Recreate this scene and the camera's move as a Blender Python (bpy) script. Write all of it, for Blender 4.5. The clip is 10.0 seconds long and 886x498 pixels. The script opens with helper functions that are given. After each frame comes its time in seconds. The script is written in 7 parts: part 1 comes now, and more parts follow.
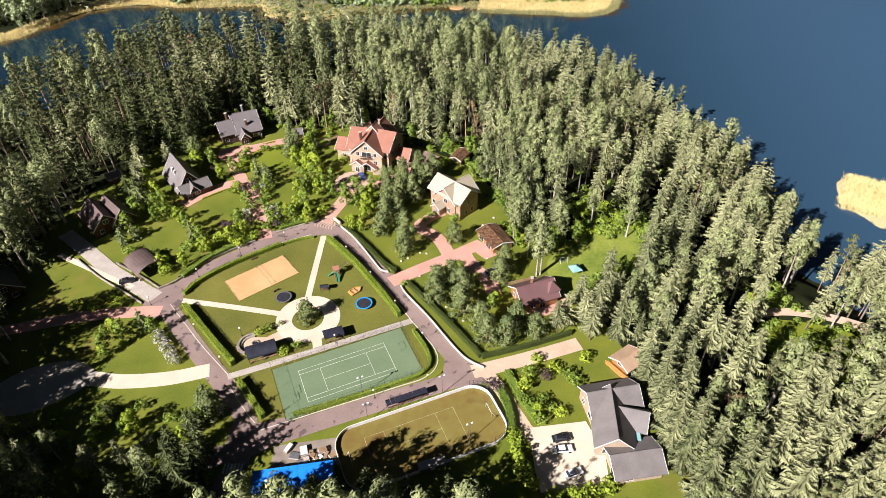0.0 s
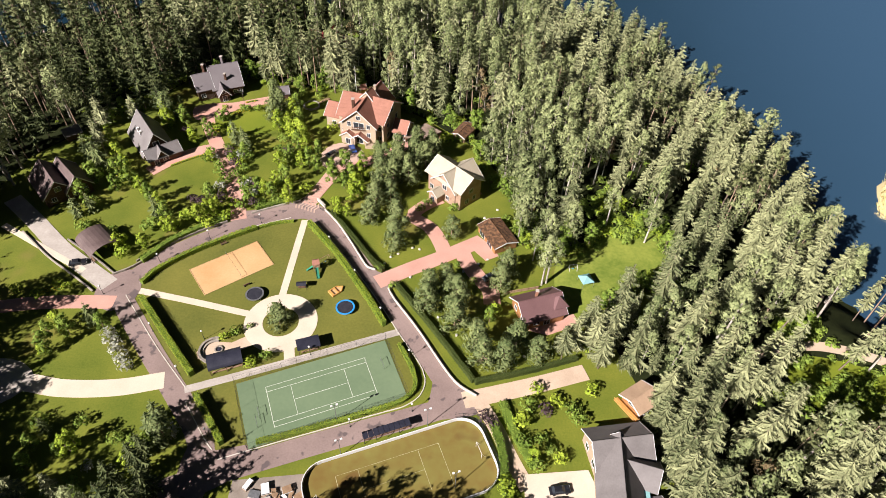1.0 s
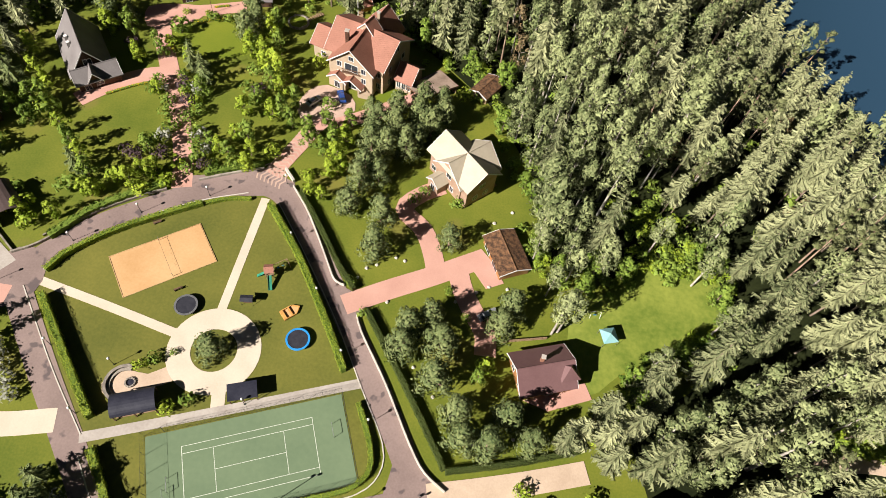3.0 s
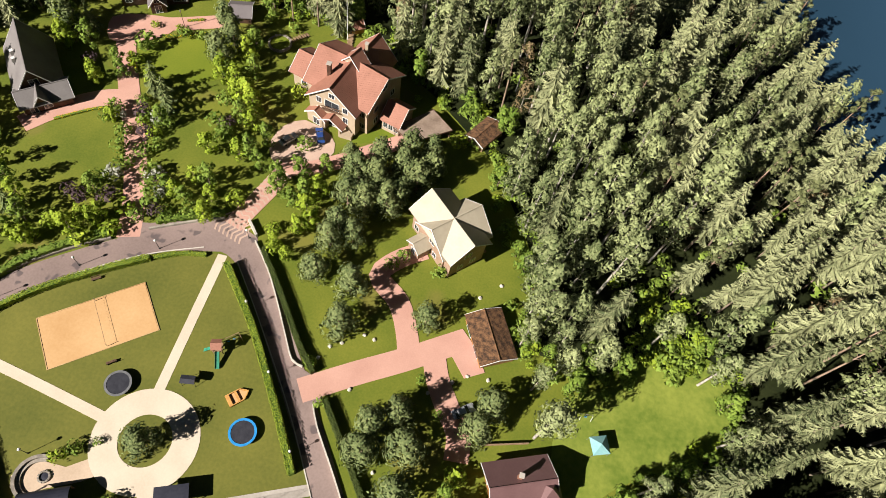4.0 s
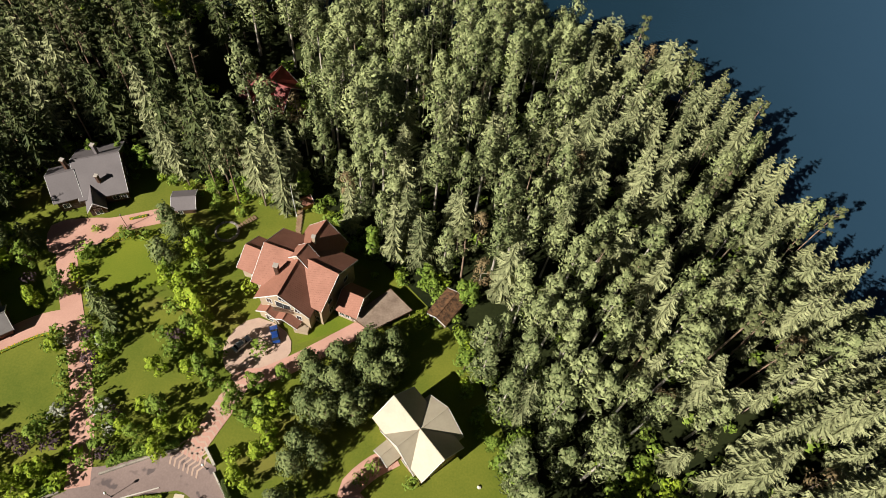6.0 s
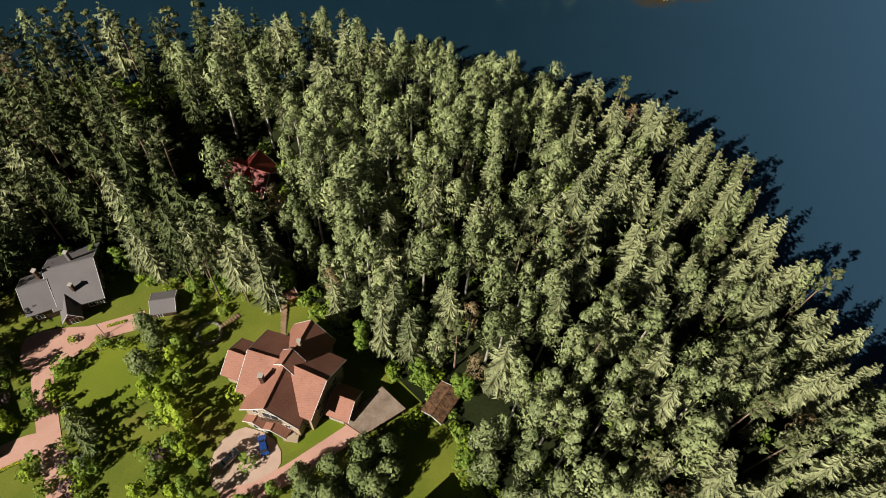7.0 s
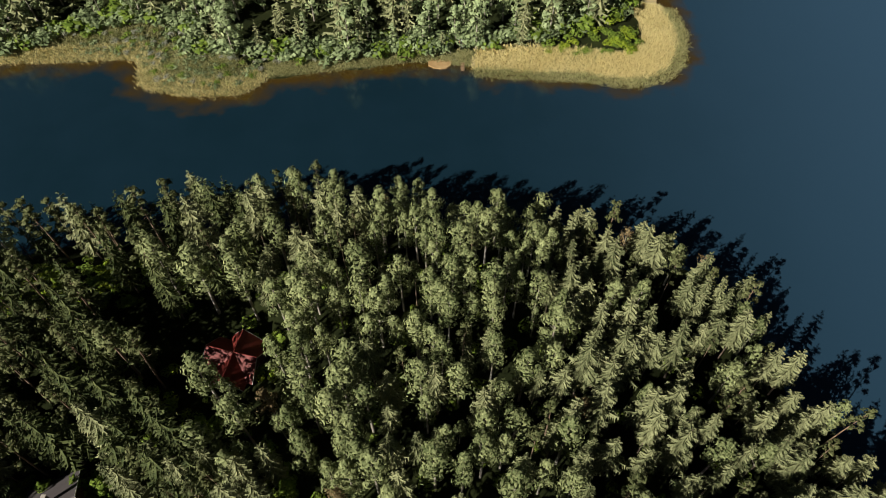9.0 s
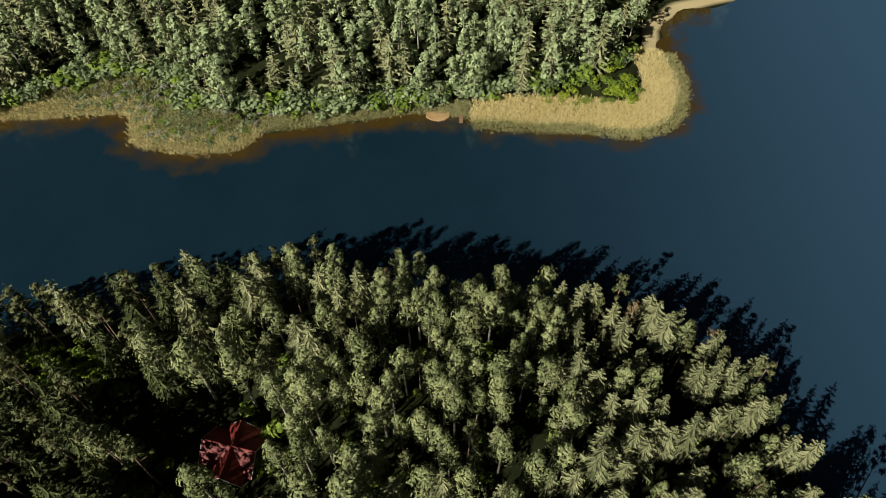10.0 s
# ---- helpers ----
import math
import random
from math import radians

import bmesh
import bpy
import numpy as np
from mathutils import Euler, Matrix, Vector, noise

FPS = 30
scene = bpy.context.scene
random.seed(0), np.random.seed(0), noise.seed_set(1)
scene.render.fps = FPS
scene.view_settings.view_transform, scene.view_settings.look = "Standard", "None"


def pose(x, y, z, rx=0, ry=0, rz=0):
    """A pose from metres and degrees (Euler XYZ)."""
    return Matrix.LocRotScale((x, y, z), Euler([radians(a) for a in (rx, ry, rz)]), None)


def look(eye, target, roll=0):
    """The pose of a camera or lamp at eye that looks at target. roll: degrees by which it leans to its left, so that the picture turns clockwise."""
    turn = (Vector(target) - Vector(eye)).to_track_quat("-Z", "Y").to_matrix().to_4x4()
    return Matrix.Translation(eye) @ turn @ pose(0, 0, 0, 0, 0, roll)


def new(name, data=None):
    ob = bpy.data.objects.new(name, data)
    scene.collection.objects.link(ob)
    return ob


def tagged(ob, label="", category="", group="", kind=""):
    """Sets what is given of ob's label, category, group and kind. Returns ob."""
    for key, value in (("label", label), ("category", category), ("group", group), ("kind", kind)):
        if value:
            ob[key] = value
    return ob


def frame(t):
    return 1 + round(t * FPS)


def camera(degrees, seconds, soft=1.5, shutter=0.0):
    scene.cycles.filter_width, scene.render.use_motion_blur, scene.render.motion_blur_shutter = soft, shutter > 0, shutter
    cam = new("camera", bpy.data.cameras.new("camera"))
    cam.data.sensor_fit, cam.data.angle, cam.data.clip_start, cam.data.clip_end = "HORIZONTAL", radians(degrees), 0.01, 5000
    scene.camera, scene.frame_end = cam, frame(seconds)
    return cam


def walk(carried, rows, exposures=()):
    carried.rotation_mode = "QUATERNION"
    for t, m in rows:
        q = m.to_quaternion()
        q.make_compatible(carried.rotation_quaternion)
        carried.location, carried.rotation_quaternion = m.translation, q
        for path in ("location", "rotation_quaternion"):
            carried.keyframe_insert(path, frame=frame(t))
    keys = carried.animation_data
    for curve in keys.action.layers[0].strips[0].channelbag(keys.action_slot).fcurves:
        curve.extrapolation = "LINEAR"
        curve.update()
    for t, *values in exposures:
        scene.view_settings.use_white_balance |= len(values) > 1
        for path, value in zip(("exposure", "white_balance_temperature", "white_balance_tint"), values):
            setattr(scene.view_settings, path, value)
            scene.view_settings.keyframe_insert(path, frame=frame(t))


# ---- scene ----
cam = camera(70.5, 10.0, 0.8)
PATH = [
    (0, (9.102, 7.88, 131.377), (8.984, 9.405, 130.088), -1.3),
    (0.5, (8.073, 22.326, 129.738), (7.967, 23.791, 128.38), 0.3),
    (1, (6.561, 36.185, 128.394), (6.472, 37.582, 126.966), 2.7),
    (1.5, (5.182, 49.94, 126.768), (5.11, 51.264, 125.271), 5.1),
    (2, (4.47, 63.645, 125.073), (4.406, 64.891, 123.51), 7.2),
    (2.2, (3.946, 69.014, 124.714), (3.888, 70.226, 123.124), 8.2),
    (3.3, (3.92, 99.182, 120.313), (3.859, 100.191, 118.587), 11.4),
    (3.5, (3.74, 104.426, 119.233), (3.681, 105.424, 117.501), 12.2),
    (4, (3.401, 117.793, 117.6), (3.34, 118.785, 115.865), 14.0),
    (4.3, (3.73, 122.642, 119.523), (3.664, 123.651, 117.797), 13.1),
    (4.5, (3.349, 124.881, 121.027), (3.284, 125.906, 119.311), 12.5),
    (5, (2.996, 132.151, 124.526), (2.93, 133.206, 122.828), 10.8),
    (5.5, (2.397, 140.6, 127.013), (2.333, 141.679, 125.33), 9.3),
    (5.7, (2.603, 144.61, 128.362), (2.532, 145.691, 126.68), 8.3),
    (6.8, (0.67, 162.191, 134.082), (0.612, 163.333, 132.442), 5.4),
    (7, (0.709, 165.203, 134.896), (0.649, 166.359, 133.265), 4.6),
    (7.5, (-0.196, 173.594, 137.969), (-0.252, 174.771, 136.353), 3.2),
    (8, (-1.099, 182.218, 141.318), (-1.15, 183.415, 139.716), 1.9),
    (8.3, (-1.904, 188.414, 143.501), (-1.95, 189.619, 141.906), 0.9),
    (8.5, (-2.359, 190.627, 144.894), (-2.403, 191.843, 143.307), 0.6),
    (9, (-4.104, 199.846, 149.143), (-4.134, 201.073, 147.565), -0.5),
    (9.5, (-4.895, 209.152, 153.595), (-4.921, 210.389, 152.024), -1.1),
    (10, (-6.37, 219.24, 157.825), (-6.385, 220.482, 156.257), -0.7),
]
walk(cam, [(t, look(eye, target, roll)) for t, eye, target, roll in PATH], [(0.0, 1.37, 6150, 16), (2.0, 1.29, 6350, 14), (3.5, 1.22, 6400, 10), (5.5, 1.04, 6450, 8), (7.5, 0.66, 6500, 5), (10.0, 0.38, 6500, 6)])

# ---- world and sun ----
SUN_AZ, SUN_EL = 47.0, 33.8          # the way shadows fall (from +x towards +y), and the sun's height
world = bpy.data.worlds.new("sky")
scene.world = world
world.use_nodes = True
wn = world.node_tree.nodes
sky = wn.new("ShaderNodeTexSky")
sky.sky_type, sky.sun_disc = "NISHITA", False
sky.sun_elevation, sky.sun_rotation = radians(SUN_EL), radians(270 - SUN_AZ)
sky.air_density, sky.dust_density = 1.0, 0.4
wn["Background"].inputs["Strength"].default_value = 0.0056
world.node_tree.links.new(sky.outputs[0], wn["Background"].inputs["Color"])
sun_data = bpy.data.lights.new("sun", "SUN")
sun_data.energy, sun_data.angle, sun_data.color = 5.0, radians(0.53), (1.0, 0.94, 0.88)
sun = new("sun", sun_data)
sun.matrix_world = look((0, 0, 300), (math.cos(radians(SUN_AZ)), math.sin(radians(SUN_AZ)), 300 - math.tan(radians(SUN_EL))))

# ---- materials ----
WATER_Z = -14.0


def surface(name, dark, light, scale=1.0, rough=0.8, bump=0.2, metal=0.0, fine=None, spread=0.5, island=0.0, thing_random=0.0, spec=0.3):
    """A material whose colour runs from dark to light by noise at two scales, with fine relief."""
    m = bpy.data.materials.new(name)
    m.use_nodes = True
    nt = m.node_tree
    n, l = nt.nodes, nt.links
    bsdf = n["Principled BSDF"]
    geo = n.new("ShaderNodeNewGeometry")
    big, small = n.new("ShaderNodeTexNoise"), n.new("ShaderNodeTexNoise")
    big.inputs["Scale"].default_value, big.inputs["Detail"].default_value = scale, 4
    small.inputs["Scale"].default_value, small.inputs["Detail"].default_value = fine or scale * 9, 3
    l.new(geo.outputs["Position"], big.inputs["Vector"])
    l.new(geo.outputs["Position"], small.inputs["Vector"])
    add = n.new("ShaderNodeMath")
    add.operation = "MULTIPLY_ADD"
    l.new(small.outputs[0], add.inputs[0])
    add.inputs[1].default_value = 0.5
    l.new(big.outputs[0], add.inputs[2])
    value = add.outputs[0]
    for weight, node, socket in ((island, geo, "Random Per Island"), (thing_random, n.new("ShaderNodeObjectInfo"), "Random")):
        if weight:
            more = n.new("ShaderNodeMath")
            more.operation = "MULTIPLY_ADD"
            l.new(node.outputs[socket], more.inputs[0])
            more.inputs[1].default_value = weight
            l.new(value, more.inputs[2])
            value = more.outputs[0]
    ramp = n.new("ShaderNodeMapRange")
    mid = 0.75 + island / 2 + thing_random / 2
    ramp.inputs["From Min"].default_value, ramp.inputs["From Max"].default_value = mid - spread / 2, mid + spread / 2
    l.new(value, ramp.inputs["Value"])
    mix = n.new("ShaderNodeMix")
    mix.data_type = "RGBA"
    mix.inputs["A"].default_value, mix.inputs["B"].default_value = (*dark, 1), (*light, 1)
    l.new(ramp.outputs["Result"], mix.inputs["Factor"])
    l.new(mix.outputs["Result"], bsdf.inputs["Base Color"])
    bsdf.inputs["Roughness"].default_value, bsdf.inputs["Metallic"].default_value = rough, metal
    bsdf.inputs["Specular IOR Level"].default_value = spec
    if bump:
        rise = n.new("ShaderNodeBump")
        rise.inputs["Strength"].default_value, rise.inputs["Distance"].default_value = bump, 0.05
        l.new(small.outputs[0], rise.inputs["Height"])
        l.new(rise.outputs[0], bsdf.inputs["Normal"])
    return m


def foliage(name, dark, light, scale=0.16, through_light=0.25, island=0.7, thing_random=0.5):
    """Leaves or needles: a matt surface that lets some light through."""
    m = surface(name, dark, light, scale, 0.75, 0, fine=1.2, spread=1.2, island=island, thing_random=thing_random, spec=0.15)
    nt = m.node_tree
    n, l = nt.nodes, nt.links
    bsdf, out = n["Principled BSDF"], n["Material Output"]
    glow, mixer = n.new("ShaderNodeBsdfTranslucent"), n.new("ShaderNodeMixShader")
    l.new(bsdf.inputs["Base Color"].links[0].from_socket, glow.inputs["Color"])
    mixer.inputs[0].default_value = through_light
    l.new(bsdf.outputs[0], mixer.inputs[1])
    l.new(glow.outputs[0], mixer.inputs[2])
    l.new(mixer.outputs[0], out.inputs["Surface"])
    return m


def rows_of(m, spacing, angle, depth=0.6, axis_z=False):
    """Adds relief in straight rows (tile courses, boards) to a material. angle: the way the rows run, in degrees from +x."""
    nt = m.node_tree
    n, l = nt.nodes, nt.links
    geo, turn, wave, rise = n.new("ShaderNodeNewGeometry"), n.new("ShaderNodeMapping"), n.new("ShaderNodeTexWave"), n.new("ShaderNodeBump")
    turn.inputs["Rotation"].default_value = (0, 0, radians(-angle))
    wave.wave_type, wave.bands_direction, wave.wave_profile = "BANDS", "Z" if axis_z else "Y", "SAW"
    wave.inputs["Scale"].default_value, wave.inputs["Distortion"].default_value = 0.314 / spacing, 0.1
    rise.inputs["Strength"].default_value, rise.inputs["Distance"].default_value = depth, 0.08
    l.new(geo.outputs["Position"], turn.inputs["Vector"])
    l.new(turn.outputs[0], wave.inputs["Vector"])
    l.new(wave.outputs["Fac"], rise.inputs["Height"])
    bsdf = n["Principled BSDF"]
    if bsdf.inputs["Normal"].is_linked:
        l.new(bsdf.inputs["Normal"].links[0].from_socket, rise.inputs["Normal"])
    l.new(rise.outputs[0], bsdf.inputs["Normal"])
    return m


# darker than bare soil: shade between the trees is put into this colour
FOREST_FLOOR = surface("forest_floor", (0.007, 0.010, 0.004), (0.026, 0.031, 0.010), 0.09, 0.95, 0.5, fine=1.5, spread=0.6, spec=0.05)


def blotched(m, colour, scale, amount):
    """Adds blotches of a given colour, shaped by noise, to a material."""
    nt = m.node_tree
    n, l = nt.nodes, nt.links
    geo, spots_, cut, mix = n.new("ShaderNodeNewGeometry"), n.new("ShaderNodeTexNoise"), n.new("ShaderNodeMapRange"), n.new("ShaderNodeMix")
    spots_.inputs["Scale"].default_value, spots_.inputs["Detail"].default_value = scale, 2
    l.new(geo.outputs["Position"], spots_.inputs["Vector"])
    cut.inputs["From Min"].default_value, cut.inputs["From Max"].default_value, cut.inputs["To Max"].default_value = 0.60, 0.66, amount
    l.new(spots_.outputs[0], cut.inputs["Value"])
    mix.data_type = "RGBA"
    bsdf = n["Principled BSDF"]
    l.new(bsdf.inputs["Base Color"].links[0].from_socket, mix.inputs["A"])
    mix.inputs["B"].default_value = (*colour, 1)
    l.new(cut.outputs["Result"], mix.inputs["Factor"])
    l.new(mix.outputs["Result"], bsdf.inputs["Base Color"])
    return m


def zoned(m, attribute, other):
    """Mixes the colour of another material in by a vertex attribute of the ground."""
    n, l = m.node_tree.nodes, m.node_tree.links
    bsdf = n["Principled BSDF"]
    zone, mix, noise, edge = n.new("ShaderNodeAttribute"), n.new("ShaderNodeMix"), n.new("ShaderNodeTexNoise"), n.new("ShaderNodeMapRange")
    zone.attribute_name = attribute
    noise.inputs["Scale"].default_value = 0.25
    blend = n.new("ShaderNodeMath")
    blend.operation = "MULTIPLY_ADD"
    l.new(noise.outputs[0], blend.inputs[0])
    blend.inputs[1].default_value = 0.8
    l.new(zone.outputs["Fac"], blend.inputs[2])
    edge.inputs["From Min"].default_value, edge.inputs["From Max"].default_value = 0.75, 1.05
    l.new(blend.outputs[0], edge.inputs["Value"])
    mix.data_type = "RGBA"
    l.new(bsdf.inputs["Base Color"].links[0].from_socket, mix.inputs["A"])
    mix.inputs["B"].default_value = (*other, 1)
    l.new(edge.outputs["Result"], mix.inputs["Factor"])
    l.new(mix.outputs["Result"], bsdf.inputs["Base Color"])
    return m


zoned(FOREST_FLOOR, "straw", (0.44, 0.36, 0.19))
LAWN = surface("lawn_grass", (0.072, 0.100, 0.005), (0.152, 0.158, 0.015), 0.085, 0.9, 0.5, fine=2.2, spread=0.55)
PARK = surface("mown_grass", (0.072, 0.082, 0.010), (0.150, 0.140, 0.022), 0.06, 0.9, 0.4, fine=1.6, spread=0.6)
LUSH = surface("lush_grass", (0.085, 0.125, 0.004), (0.155, 0.175, 0.010), 0.07, 0.9, 0.4, fine=3.0, spread=0.6)
WILD = surface("rough_grass", (0.07, 0.115, 0.008), (0.21, 0.235, 0.035), 0.11, 0.95, 0.6, fine=0.9, spread=0.55)
ROAD = surface("rose_grey_paving", (0.165, 0.118, 0.102), (0.265, 0.192, 0.166), 0.10, 0.85, 0.25, fine=2.5, spread=0.6)
blotched(LAWN, (0.17, 0.135, 0.03), 0.055, 0.5)
# darker blotches scattered over the road paving
blotched(ROAD, (0.07, 0.055, 0.055), 0.33, 0.75)
PINK = surface("pink_paving", (0.39, 0.207, 0.156), (0.515, 0.296, 0.226), 0.14, 0.85, 0.25, fine=4.0, spread=0.7)
PALE = surface("pale_concrete", (0.47, 0.385, 0.285), (0.59, 0.50, 0.385), 0.2, 0.85, 0.2, fine=3.0, spread=0.8)
ROSE = surface("cream_rose_paving", (0.38, 0.26, 0.20), (0.47, 0.33, 0.25), 0.3, 0.85, 0.2, fine=3.0)
CONCRETE = surface("grey_concrete", (0.281, 0.242, 0.203), (0.429, 0.382, 0.328), 0.25, 0.9, 0.3, fine=2.0, spread=0.7)
SANDY = surface("sandy_rose_paving", (0.40, 0.295, 0.205), (0.51, 0.39, 0.28), 0.2, 0.9, 0.25, fine=3.0)
KERB = surface("pale_stone", (0.374, 0.335, 0.281), (0.53, 0.484, 0.406), 0.4, 0.85, 0.3)
STONE = surface("rough_stone", (0.156, 0.133, 0.109), (0.328, 0.289, 0.234), 0.8, 0.9, 0.6, fine=4.0, thing_random=0.3)
BRICK = surface("red_brown_brick", (0.172, 0.078, 0.0468), (0.281, 0.14, 0.0858), 0.6, 0.9, 0.4, fine=5.0)
GRAVEL = surface("taupe_gravel", (0.156, 0.125, 0.0975), (0.265, 0.222, 0.179), 0.35, 0.95, 0.5, fine=6.0, spread=0.7)
SAND = surface("orange_sand", (0.43, 0.245, 0.10), (0.535, 0.335, 0.16), 0.12, 0.95, 0.3, fine=2.0, spread=0.7)
SHORE_SAND = surface("ochre_sand", (0.273, 0.156, 0.0585), (0.484, 0.328, 0.156), 0.2, 0.95, 0.3)
COURT = surface("green_court", (0.098, 0.142, 0.076), (0.145, 0.193, 0.104), 0.08, 0.85, 0.15, fine=1.0, spread=0.8)
RINK = surface("worn_olive_turf", (0.140, 0.088, 0.018), (0.168, 0.150, 0.034), 0.05, 0.9, 0.4, fine=0.4, spread=0.5)
# brown stains on the rink turf
blotched(RINK, (0.10, 0.048, 0.012), 0.11, 0.55)
LINE = surface("white_line_paint", (0.40, 0.42, 0.33), (0.52, 0.54, 0.44), 1.0, 0.8, 0.1)
WHITE = surface("white_paint", (0.515, 0.499, 0.468), (0.624, 0.608, 0.577), 0.5, 0.6, 0.1)
CREAM = surface("cream_plaster", (0.281, 0.211, 0.140), (0.359, 0.278, 0.192), 0.5, 0.85, 0.2)
LOG = rows_of(surface("amber_log_wall", (0.26, 0.115, 0.036), (0.40, 0.19, 0.066), 0.6, 0.7, 0.2, fine=5.0), 0.28, 0, 1.0, True)
PALE_LOG = rows_of(surface("pale_rose_log_wall", (0.27, 0.17, 0.11), (0.40, 0.27, 0.19), 0.6, 0.7, 0.2, fine=5.0), 0.28, 0, 1.0, True)
DARK_LOG = rows_of(surface("dark_log_wall", (0.05, 0.028, 0.018), (0.12, 0.06, 0.035), 0.6, 0.7, 0.2, fine=5.0), 0.28, 0, 1.0, True)
WOOD = surface("weathered_wood", (0.172, 0.101, 0.0546), (0.281, 0.187, 0.109), 0.8, 0.8, 0.3, fine=7.0)
BROWN_WOOD = surface("brown_wood", (0.0702, 0.039, 0.0234), (0.14, 0.078, 0.0468), 0.8, 0.8, 0.3, fine=7.0)
BRIGHT_WOOD = surface("orange_wood", (0.39, 0.187, 0.0468), (0.53, 0.281, 0.078), 1.5, 0.7, 0.2)
ROOF_RED = rows_of(surface("terracotta_tile", (0.185, 0.077, 0.048), (0.305, 0.140, 0.095), 0.22, 0.75, 0.3, fine=2.0, spread=0.8), 0.42, 0, 0.5)
ROOF_BROWN = surface("brown_metal_tile", (0.105, 0.055, 0.053), (0.155, 0.086, 0.082), 0.25, 0.5, 0.15, fine=3.0, spread=0.8)
ROOF_RUST = surface("rust_brown_shingle", (0.03, 0.016, 0.009), (0.16, 0.08, 0.036), 1.2, 0.9, 0.7, fine=4.0, spread=0.35)
ROOF_GREY = surface("mauve_grey_shingle", (0.105, 0.0897, 0.0897), (0.156, 0.136, 0.134), 0.2, 0.7, 0.2, fine=3.0, spread=0.8)
ROOF_SLATE = surface("grey_slate", (0.105, 0.092, 0.086), (0.175, 0.158, 0.148), 0.3, 0.7, 0.2, fine=3.0, spread=0.8)
ROOF_CREAM = surface("cream_roof_sheet", (0.312, 0.265, 0.191), (0.406, 0.351, 0.257), 0.35, 0.55, 0.15, fine=2.0, spread=0.8)
ROOF_TAUPE = surface("taupe_felt", (0.15, 0.105, 0.075), (0.27, 0.20, 0.15), 0.5, 0.9, 0.3, fine=2.5, spread=0.5)
ROOF_TAN = surface("tan_roof_sheet", (0.30, 0.20, 0.125), (0.40, 0.275, 0.175), 0.4, 0.6, 0.15, fine=2.0)
ROOF_BLACK = surface("black_bitumen", (0.012, 0.013, 0.022), (0.030, 0.030, 0.042), 0.3, 0.5, 0.2, fine=3.0)
ROOF_DOME = surface("brown_felt", (0.075, 0.05, 0.045), (0.125, 0.09, 0.08), 0.3, 0.6, 0.2, fine=3.0)
ROOF_CRIMSON = surface("crimson_metal_tile", (0.13, 0.018, 0.015), (0.21, 0.034, 0.024), 0.3, 0.6, 0.2)
TEAL = surface("teal_canvas", (0.125, 0.281, 0.281), (0.211, 0.374, 0.367), 0.6, 0.8, 0.2)
TARP = surface("bright_blue_sheet", (0.005, 0.12, 0.55), (0.015, 0.22, 0.80), 0.2, 0.5, 0.3, fine=1.2)
BLUE = surface("blue_plastic", (0.0156, 0.172, 0.429), (0.039, 0.273, 0.585), 1.0, 0.4, 0.05)
GREEN_PLASTIC = surface("green_plastic", (0.0156, 0.125, 0.078), (0.039, 0.218, 0.133), 1.0, 0.4, 0.05)
BLACK_NET = surface("black_mesh_fabric", (0.012, 0.012, 0.018), (0.03, 0.03, 0.038), 1.0, 0.7, 0.1)
METAL = surface("grey_metal", (0.195, 0.195, 0.195), (0.328, 0.328, 0.328), 1.5, 0.45, 0.05, metal=0.7)
DARK_METAL = surface("dark_metal", (0.0234, 0.0273, 0.0234), (0.0546, 0.0585, 0.0546), 1.5, 0.5, 0.05, metal=0.4)
RUBBER = surface("black_rubber", (0.012, 0.012, 0.012), (0.03, 0.03, 0.03), 3.0, 0.8, 0.1)
GLASS = surface("dark_glazing", (0.015, 0.018, 0.022), (0.04, 0.045, 0.05), 0.5, 0.06, 0, spec=0.6)
BARK = surface("grey_brown_bark", (0.10, 0.07, 0.05), (0.24, 0.18, 0.13), 0.8, 0.95, 0.6, fine=5.0)
BIRCH_BARK = surface("pale_birch_bark", (0.16, 0.135, 0.11), (0.46, 0.41, 0.34), 0.9, 0.85, 0.3, fine=3.0, spread=0.5)
PINE_BARK = surface("rusty_pine_bark", (0.15, 0.098, 0.066), (0.32, 0.225, 0.155), 0.7, 0.9, 0.5, fine=4.0)
SPRUCE = foliage("spruce_needles", (0.055, 0.068, 0.026), (0.31, 0.315, 0.155), through_light=0.04)
# darker copy of the spruce needles: the western wood's self-shade is in the colour
SHADED_FIR = foliage("dark_fir_needles", (0.026, 0.040, 0.013), (0.116, 0.130, 0.044), through_light=0.05)
BROADLEAF = foliage("birch_leaves", (0.046, 0.065, 0.019), (0.295, 0.32, 0.14), through_light=0.05)
PINE = foliage("pine_needles", (0.045, 0.058, 0.020), (0.15, 0.157, 0.064), through_light=0.06)
# grey-green leaves, with some distance haze mixed into the colour
FAR_LEAF = foliage("hazy_grey_green_leaves", (0.05, 0.075, 0.028), (0.37, 0.44, 0.215), through_light=0.08)
RUSTY_LEAF = foliage("rusty_leaves", (0.12, 0.085, 0.04), (0.27, 0.20, 0.10), through_light=0.1)
BLUE_SPRUCE = foliage("blue_green_needles", (0.046, 0.072, 0.022), (0.215, 0.24, 0.088), thing_random=0.2, through_light=0.1)
LIME_LEAF = foliage("yellow_green_leaves", (0.13, 0.20, 0.012), (0.34, 0.405, 0.04), thing_random=0.3, through_light=0.2)
MID_LEAF = foliage("mid_green_leaves", (0.065, 0.115, 0.012), (0.235, 0.31, 0.05), thing_random=0.3, through_light=0.2)
HEDGE_LEAF = foliage("hedge_leaves", (0.13, 0.185, 0.014), (0.34, 0.39, 0.045), thing_random=0.0, through_light=0.25)
